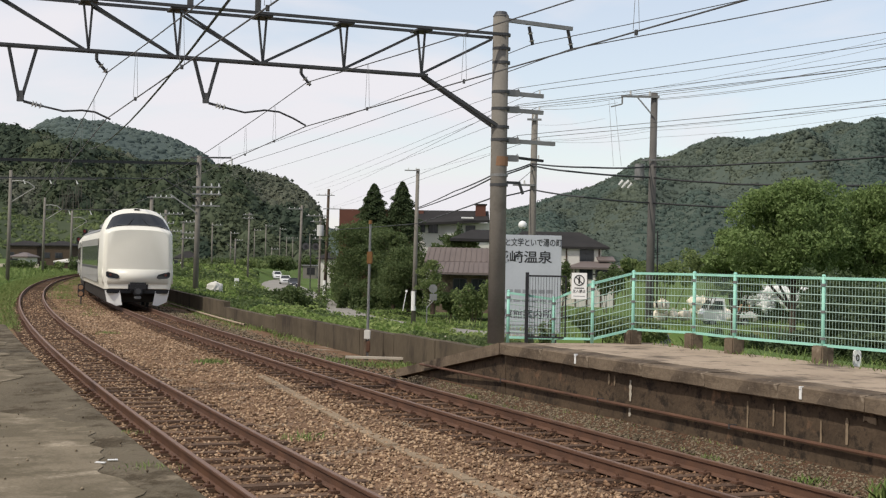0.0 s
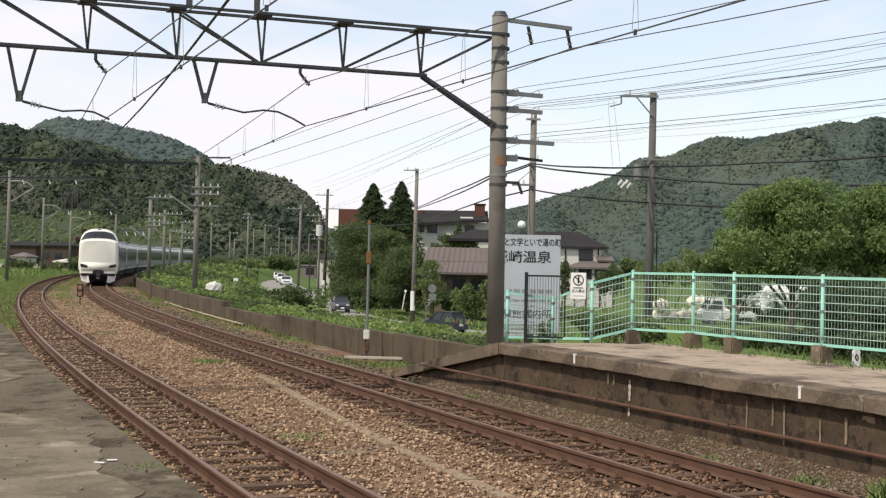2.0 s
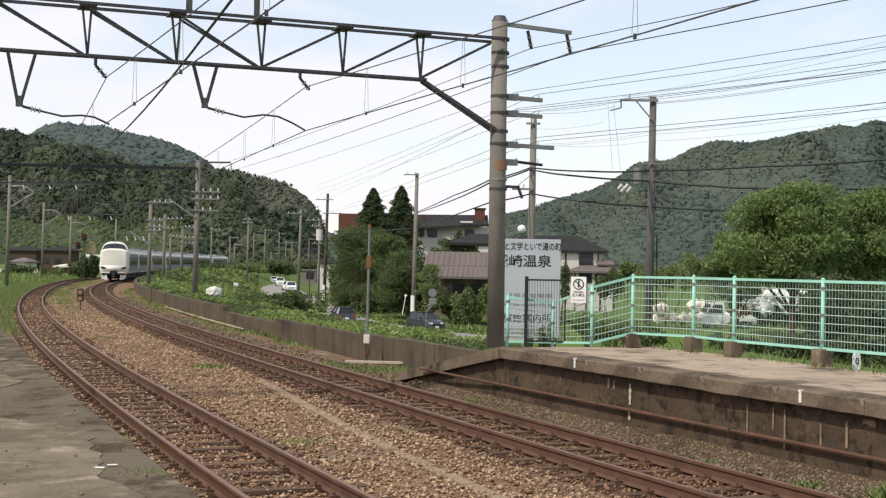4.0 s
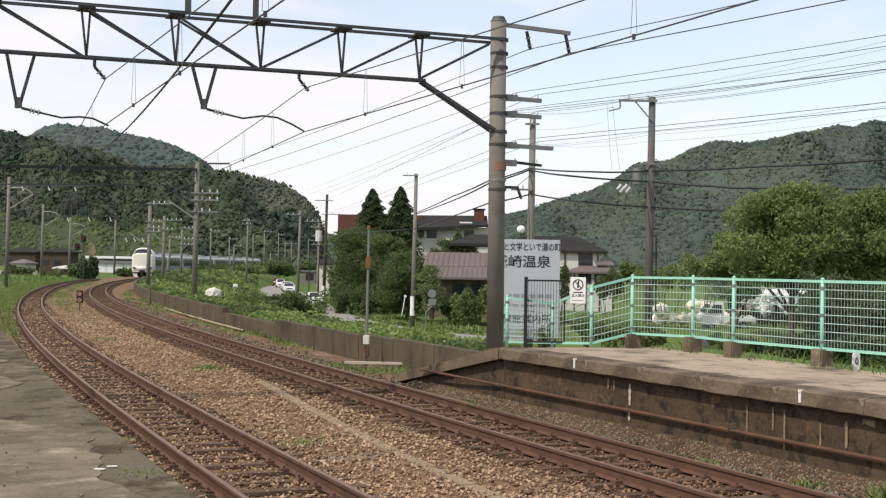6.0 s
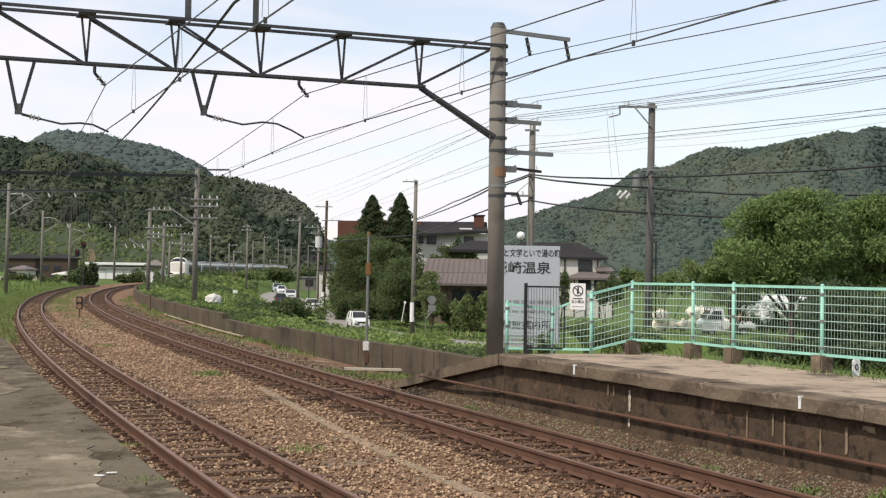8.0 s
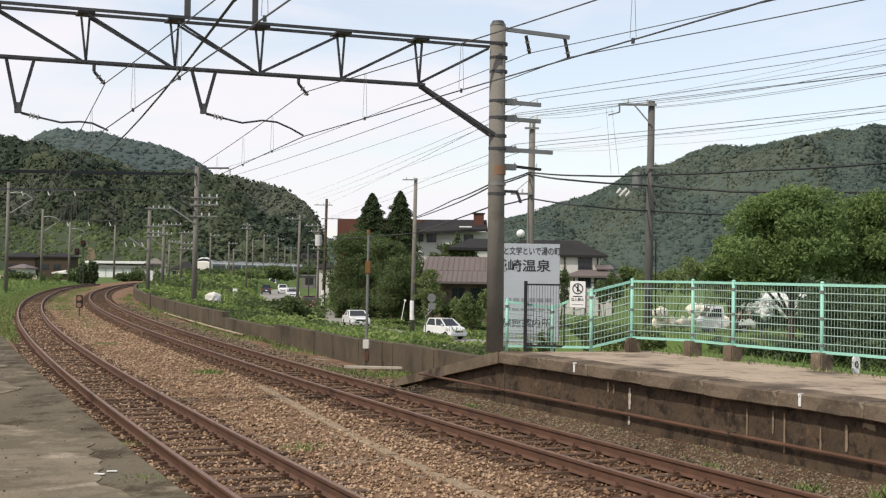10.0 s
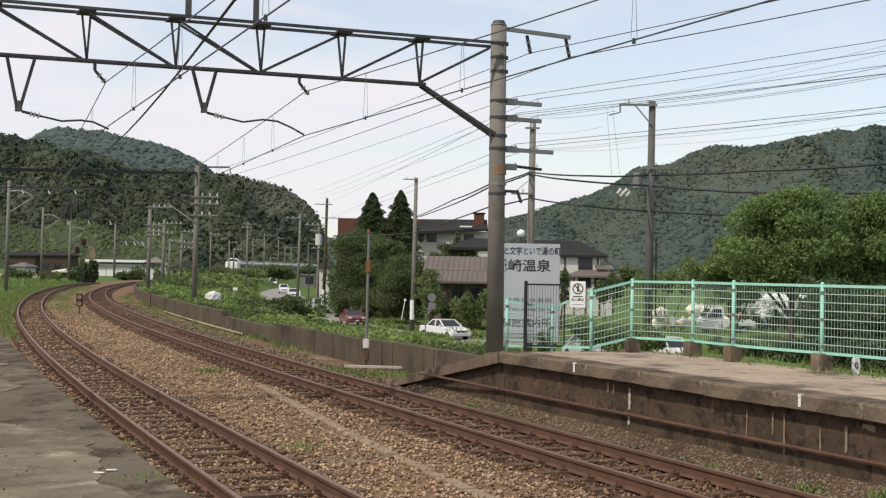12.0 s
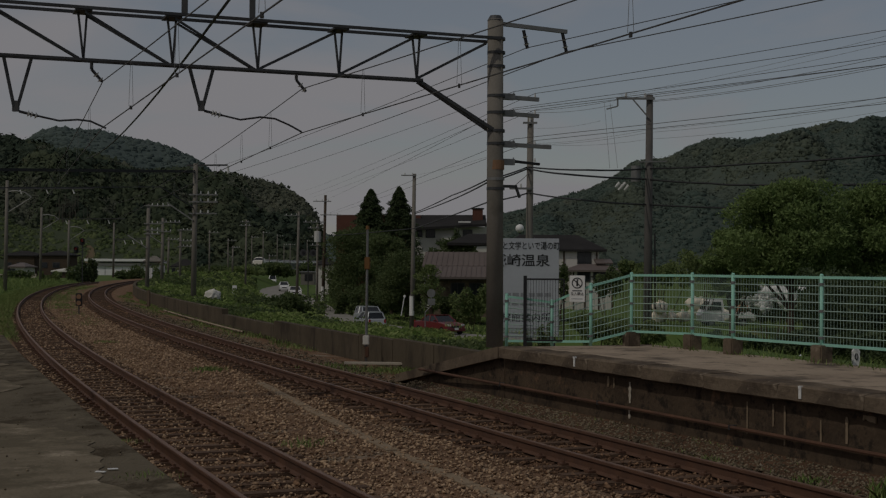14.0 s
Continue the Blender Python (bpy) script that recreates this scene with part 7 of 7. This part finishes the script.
def blades(name, spots, label, mat=None, seed=1, wide=0.065):
    """Grass: spots is an array of x, y, z, height."""
    r = np.random.RandomState(seed)
    p = np.asarray(spots, float)
    n = len(p)
    a = r.uniform(0, 6.283, n)
    w = (wide * p[:, 3] * r.uniform(0.6, 1.4, n))[:, None]
    side = np.stack([np.cos(a), np.sin(a), np.zeros(n)], 1) * w
    lean = np.stack([r.normal(0, 0.35, n), r.normal(0, 0.35, n), np.ones(n)], 1) * p[:, 3:4]
    base = p[:, :3]
    mid = base + lean * 0.55
    tip = base + lean * np.array([1.35, 1.35, 0.95])
    v = np.stack([base - side, base + side, mid + side * 0.7, tip, mid - side * 0.7], 1).reshape(-1, 3)
    f = np.arange(n * 5).reshape(-1, 5)
    ob = arrays(name, v, f, mat or M_GRASSBLADE)
    return tagged(ob, label, "grass", kind="stuff")


M_WEED = material("weed_leaves", (0.12, 0.19, 0.048), (0.29, 0.345, 0.13), 0.45, 0.8, fine=3, bump=0, island=0.8, leaf=0.35)


ROAD_LINE = np.array([road_point(0.08 * i, 0.0)[0][:2] for i in range(138)])


def off_road(x, y):
    return np.min((ROAD_LINE[:, 0] - x) ** 2 + (ROAD_LINE[:, 1] - y) ** 2) > 11.5


def build_grass():
    r = np.random.RandomState(8)
    spots = []
    # bank between the low wall and the road, thinner with distance
    while len(spots) < 37000:
        y = 27 + 150 * r.rand() ** 1.5
        d = 3.15 + 34 * r.rand() ** 1.3
        x, yy = offset(xb, y, d)
        if yy < 26.5 or (yy < 90 and x > 9) or not off_road(x, yy):
            continue
        h = (0.06 + 0.12 * r.rand()) * (1.0 + 1.2 * max(0, noise.noise((x * 0.22, yy * 0.22, 5))))
        if d < 6.5:
            h *= 1.0
        elif d < 14:
            h *= 1.9
        spots.append((x, yy, ground_z(x, yy), h * (0.8 + yy / 160)))
    blades("grass", spots, "tall weeds and grass on the bank below the wall", seed=3)
    # broad-leaved weeds in patches over the same bank
    for mat, n, seed, label in ((M_WEED, 60000, 31, "leafy green weeds on the bank"), (M_LEAF_D, 26000, 32, "darker leafy weeds in patches on the bank")):
        pts = []
        while len(pts) < n:
            y = 27 + 120 * r.rand() ** 1.5
            d = 3.05 + 26 * r.rand() ** 1.5
            x, yy = offset(xb, y, d)
            if yy < 26.5 or (yy < 90 and x > 9) or not off_road(x, yy):
                continue
            k = noise.noise((x * 0.28, yy * 0.28, seed))
            if k < (-0.15 if mat is M_WEED else 0.12):
                continue
            top = (0.08 + 0.45 * max(0.0, k + 0.15)) * (1.0 if d < 6.5 else 2.2 if d < 14 else 1.2)
            pts.append((x, yy, ground_z(x, yy) + top * r.rand() ** 0.7))
        c = np.array(pts)
        a = r.normal(size=(n, 3))
        a[:, 2] *= 0.6
        a /= np.linalg.norm(a, axis=1)[:, None]
        b = np.cross(a, r.normal(size=(n, 3)))
        b /= np.linalg.norm(b, axis=1)[:, None]
        size = (r.uniform(0.035, 0.085, n) * (0.75 + c[:, 1] / 110))[:, None]
        v = np.stack([c - a * size, c + b * size * 0.6, c + a * size, c - b * size * 0.6], 1).reshape(-1, 3)
        tagged(arrays("weeds", v, np.arange(n * 4).reshape(-1, 4), mat), label, "weeds", kind="stuff")
    # rank weeds along the near verge of the road
    n = 15000
    pts = []
    for _ in range(n):
        st, side = r.uniform(2.6, 6.8), -3.5 - 2.6 * r.rand()
        p, _d = road_point(st, side)
        k = noise.noise((p.x * 0.35, p.y * 0.35, 8.0))
        pts.append((p.x, p.y, p.z + (0.35 + 0.75 * max(0.0, k + 0.35)) * r.rand() ** 0.7))
    c = np.array(pts)
    a = r.normal(size=(n, 3))
    a /= np.linalg.norm(a, axis=1)[:, None]
    b = np.cross(a, r.normal(size=(n, 3)))
    b /= np.linalg.norm(b, axis=1)[:, None]
    q = r.uniform(0.08, 0.17, n)[:, None]
    v = np.stack([c - a * q, c + b * q * 0.55, c + a * q, c - b * q * 0.55], 1).reshape(-1, 3)
    tagged(arrays("weeds", v, np.arange(n * 4).reshape(-1, 4), M_WEED), "rank green weeds along the edge of the road", "weeds", kind="stuff")
    # taller growth on the shoulder further along the line
    for mat, n, seed, label in ((M_WEED, 30000, 41, "tall bright weeds along the line"), (M_LEAF_D, 17000, 42, "bushy darker undergrowth along the line")):
        pts, size = [], []
        while len(pts) < n:
            y = 52 + 190 * r.rand() ** 1.2
            d = 3.1 + 14 * r.rand() ** 1.2
            x, yy = offset(xb, y, d)
            k = noise.noise((x * 0.16, yy * 0.10, seed)) + 0.5 * noise.noise((x * 0.6, yy * 0.4, seed))
            if k < (-0.3 if mat is M_WEED else 0.05) or not off_road(x, yy):
                continue
            top = (0.25 + 1.1 * max(0.0, k + 0.1)) * (0.5 if d < 4.5 else 1.0) * (0.22 if yy < 95 else 1.0)
            pts.append((x, yy, ground_z(x, yy) + top * r.rand() ** 0.7))
            size.append(0.06 + 0.0011 * yy)
        c = np.array(pts)
        a = r.normal(size=(n, 3))
        a[:, 2] *= 0.7
        a /= np.linalg.norm(a, axis=1)[:, None]
        b = np.cross(a, r.normal(size=(n, 3)))
        b /= np.linalg.norm(b, axis=1)[:, None]
        q = (np.array(size) * r.uniform(0.6, 1.3, n))[:, None]
        v = np.stack([c - a * q, c + b * q * 0.55, c + a * q, c - b * q * 0.55], 1).reshape(-1, 3)
        tagged(arrays("weeds", v, np.arange(n * 4).reshape(-1, 4), mat), label, "weeds", kind="stuff")
    spots = []
    # beyond the siding
    while len(spots) < 37000:
        y = 30 + 150 * r.rand() ** 1.4
        d = -1.25 - 32 * r.rand() ** 2.2 if y > 35 else -3.0 - 9 * r.rand()
        x, yy = offset(xa, y, d)
        if yy < 33.6 and d > -14:
            continue
        spots.append((x, yy, ground_z(x, yy) + (0.12 if d > -2.6 else 0.0), (0.05 + 0.10 * r.rand()) * (0.6 + min(1.0, -d / 5)) * (0.8 + yy / 120)))
    # close growth up to the siding's outer rail
    while len(spots) < 61000:
        y = 36 + 110 * r.rand() ** 1.3
        d = -0.80 - 2.2 * r.rand() ** 1.4
        x, yy = offset(xa, y, d)
        if d > -1.9 and yy < 40 + 5 * r.rand():
            continue
        spots.append((x, yy, -0.08, (0.08 + 0.10 * r.rand()) * (0.8 + yy / 150)))
    blades("grass", spots, "rough grass beyond the end of the platform", seed=4)
    # thin growth between the tracks and along the trackside wall
    spots = []
    while len(spots) < 17000:
        if r.rand() < 0.62:
            y, d = 52 + 95 * r.rand(), -2.35 + 0.42 * r.normal()
            lim = 0.05 if y < 75 else -0.2
        else:
            y, d = 34 + 80 * r.rand(), 2.2 + 0.36 * r.normal()
            lim = 0.0
        if d > 2.72 or abs(d) < 1.2 or noise.noise((d * 0.9, y * 0.16, 6.0)) < lim:
            continue
        x, yy = offset(xb, y, d)
        spots.append((x, yy, -0.06, 0.04 + 0.11 * r.rand()))
    blades("grass", spots, "patchy short weeds between and beside the tracks", seed=14, wide=0.07)
    spots = []
    # behind the far platform
    while len(spots) < 36000:
        y = 4 + 70 * r.rand() ** 1.2
        x = xe(y) + 3.45 + 24 * r.rand() ** 1.7
        spots.append((x, y, ground_z(x, y), 0.06 + 0.13 * r.rand() * (1 if x - xe(y) > 4.2 else 0.6)))
    while len(spots) < 46000:
        x, y = r.uniform(9, 34), r.uniform(62, 100)
        spots.append((x, y, ground_z(x, y), 0.12 + 0.22 * r.rand() * (1 + noise.noise((x * 0.3, y * 0.3, 9)))))
    blades("grass", spots, "green grass and weeds behind the platform fence", seed=5, wide=0.032)
    # tufts in the ballast and along the platform
    spots = []
    tufts = [(-5.15, 30.2, 0.36, 0.11, 240), (-10.0, 40.5, 0.32, 0.10, 150), (-21.4, 76, 0.7, 0.20, 130), (-19.9, 71, 0.5, 0.18, 90), (-2.9, 12.7, 0.15, 0.03, 60), (-2.3, 10.6, 0.22, 0.045, 90),
             (4.05, 14.9, 0.2, 0.10, 90), (4.75, 13.2, 0.25, 0.10, 90), (4.5, 13.8, 0.15, 0.22, 70), (0.55, 23.3, 0.3, 0.10, 120), (1.2, 21.8, 0.4, 0.08, 110), (3.3, 16.6, 0.3, 0.08, 70), (-1.2, 30.5, 1.0, 0.09, 900), (-1.8, 17.8, 0.3, 0.10, 80),
             (0.0, 29.6, 0.8, 0.10, 500), (-2.6, 31.5, 0.7, 0.10, 300)]
    for x, y, rad, h, n in tufts:
        for _ in range(n):
            q = r.normal(0, rad * 0.5, 2)
            spots.append((x + q[0], y + q[1], 0.55 if x < -2 and y < 14 else -0.02, h * r.uniform(0.5, 1.3)))
    spots = [(x, y, 0.69 if z > 0.5 else z, h) for x, y, z, h in spots]
    for _ in range(2600):
        y = 9 + 17 * r.rand()
        if noise.noise((y * 0.9, 4.0, 1.0)) > 0.0:
            q = -0.02 - abs(r.normal(0, 0.16))
            spots.append((xe(y) + 0.12 + q, y, 0.09 + q * 0.3, 0.02 + 0.07 * r.rand() ** 2))
    for _ in range(420):
        y = 8 + 19 * r.rand()
        spots.append((xe(y) - 0.05 - abs(r.normal(0, 0.22)), y, -0.03, 0.03 + 0.07 * r.rand()))
    for _ in range(1200):
        y = 40 + 48 * r.rand()
        x, yy = offset(xb, y, 2.5 + 0.2 * r.rand())
        spots.append((x, yy, -0.05, 0.05 + 0.14 * r.rand()))
    for _ in range(700):
        y = 10 + 22 * r.rand()
        spots.append((xe(y) + 3.0 + 0.3 * r.rand(), y, 0.93, 0.04 + 0.12 * r.rand()))
    for _ in range(2600):
        y = 58 + 90 * r.rand()
        x, yy = offset(xb, y, -2.2 - 0.9 * r.rand() + 0.4 * r.normal())
        if noise.noise((x * 0.3, yy * 0.12, 2)) > -0.05:
            spots.append((x, yy, -0.03, 0.05 + 0.12 * r.rand()))
    blades("weeds", spots, "small green weeds in the ballast and joints", seed=6, wide=0.07)


build_grass()

# ---- ballast stones ----


def build_stones():
    r = np.random.RandomState(12)
    n = 78000
    y = 11.5 + 75 * r.rand(n) ** 2.1
    d = -5.8 + 8.0 * r.rand(n)
    x = np.array([xb(v) for v in y])
    s = np.array([slope(xb, v) for v in y])
    k = np.hypot(1, s)
    px, py = x + d / k, y - d * s / k
    z = np.interp(d, [-5.9, -5.5, -3.4, -2.6, -1.6, -1.2, 1.2, 1.6, 2.35], [-0.05, -0.022, -0.022, 0.0, -0.01, -0.022, -0.022, -0.03, -0.08]) + r.uniform(-0.014, 0.026, n)
    size = r.uniform(0.012, 0.031, n) * (1 + 0.010 * np.maximum(0, y - 20))
    # keep the rails clear
    xa_ = np.array([xa(v) for v in py])
    xb_ = np.array([xb(v) for v in py])
    keep = np.ones(n, bool)
    for c in (xa_, xb_):
        off = (px - c) * 0.92
        keep &= ~((np.abs(np.abs(off) - 0.566) < 0.11))
    # grass has closed over the outer edge beyond the platform
    keep &= ~((py > 38) & ((px - xa_) * 0.92 < -0.85)) & ~((py > 58) & (r.rand(n) < 0.5))
    px, py, z, size, xa_, xb_ = px[keep], py[keep], z[keep], size[keep], xa_[keep], xb_[keep]
    tone = np.where((px - xb_) * 0.92 > 0.9, 2, np.where((np.abs(px - xb_) < 1.15) | ((np.abs(px - xa_) < 0.75) & (r.rand(len(px)) < 0.4)), 1, 0))
    # stones heaped along the foot of the platform wall
    m = 9000
    fy = 10.5 + 16 * r.rand(m) ** 1.2
    fd = -0.5 + 0.62 * r.rand(m)
    px, py = np.concatenate([px, 0.92 - 0.436 * (fy - 23.02) + fd]), np.concatenate([py, fy])
    z = np.concatenate([z, np.interp(fd, [-0.5, -0.28, 0.0, 0.18], [-0.04, 0.01, 0.09, 0.13])])
    size = np.concatenate([size, r.uniform(0.007, 0.022, m)])
    tone = np.concatenate([tone, np.full(m, 2)])
    n = len(px)
    base = np.array([(1, 0, 0), (-1, 0, 0), (0, 1, 0), (0, -1, 0), (0, 0, 1), (0, 0, -1)], float)
    f0 = np.array([(0, 2, 4), (2, 1, 4), (1, 3, 4), (3, 0, 4), (2, 0, 5), (1, 2, 5), (3, 1, 5), (0, 3, 5)])
    v = base[None] * size[:, None, None] * r.uniform(0.6, 1.35, (n, 6, 1)) + r.normal(0, 0.30, (n, 6, 3)) * size[:, None, None]
    v[:, :, 0] *= r.uniform(0.9, 1.7, n)[:, None]
    a = r.uniform(0, 6.283, n)
    c, q = np.cos(a)[:, None], np.sin(a)[:, None]
    v = np.stack([v[:, :, 0] * c - v[:, :, 1] * q, v[:, :, 0] * q + v[:, :, 1] * c, v[:, :, 2] * 0.8], 2)
    v += np.stack([px, py, z], 1)[:, None, :]
    # grit on the near platform
    g = 800
    gy = 8 + 25 * r.rand(g) ** 1.5
    gd = -1.7 - 5.5 * r.rand(g)
    gx = np.array([offset(xa, a, b)[0] for a, b in zip(gy, gd)])
    gy = np.array([offset(xa, a, b)[1] for a, b in zip(gy, gd)])
    gs = 0.004 + 0.012 * r.rand(g) ** 3
    gv = base[None] * gs[:, None, None] * r.uniform(0.6, 1.4, (g, 6, 1)) + np.stack([gx, gy, np.full(g, 0.712) + 0.003 * np.abs(gd)], 1)[:, None, :]
    grit = arrays("grit", gv.reshape(-1, 3), (f0[None] + 6 * np.arange(g)[:, None, None]).reshape(-1, 3), M_FOOTSTONE)
    tagged(grit, "small stones and grit on the worn platform", "grit", kind="stuff")
    for k, mat, label in ((0, M_STONE, "loose brown and grey crushed stone ballast"), (1, M_OILSTONE, "dark rust-stained ballast between the rails"), (2, M_FOOTSTONE, "dirty grey stones along the platform wall")):
        w = v[tone == k]
        f = (f0[None] + 6 * np.arange(len(w))[:, None, None]).reshape(-1, 3)
        tagged(arrays("ballast_stones", w.reshape(-1, 3), f, mat), label, "ballast", kind="stuff")


build_stones()
for lx, ly, la in ((-2.62, 10.85, 20), (-2.68, 10.70, -10)):
    lt = thing("paper_scrap", "small white scrap lying on the platform", "litter", pose(lx, ly, 0.716, 0, 0, la), group="scraps")
    part("scrap", box(B(), (0.08, 0.035, 0.006), (0, 0, 0)), M_WHITE, lt)


def key_cars():
    """Cars on the road: coming ones face the viewer, the others drive away."""
    for c, way, rows in road_cars:
        keys = []
        for t, s in rows:
            p, d = road_point(s, 1.5 if way > 0 else -1.5)
            f = -d if way > 0 else d
            keys.append((t, Matrix.Translation(p + Vector((0, 0, 0.04))) @ Matrix.Rotation(math.atan2(-f.x, f.y), 4, "Z")))
        walk(c, keys)


motions()
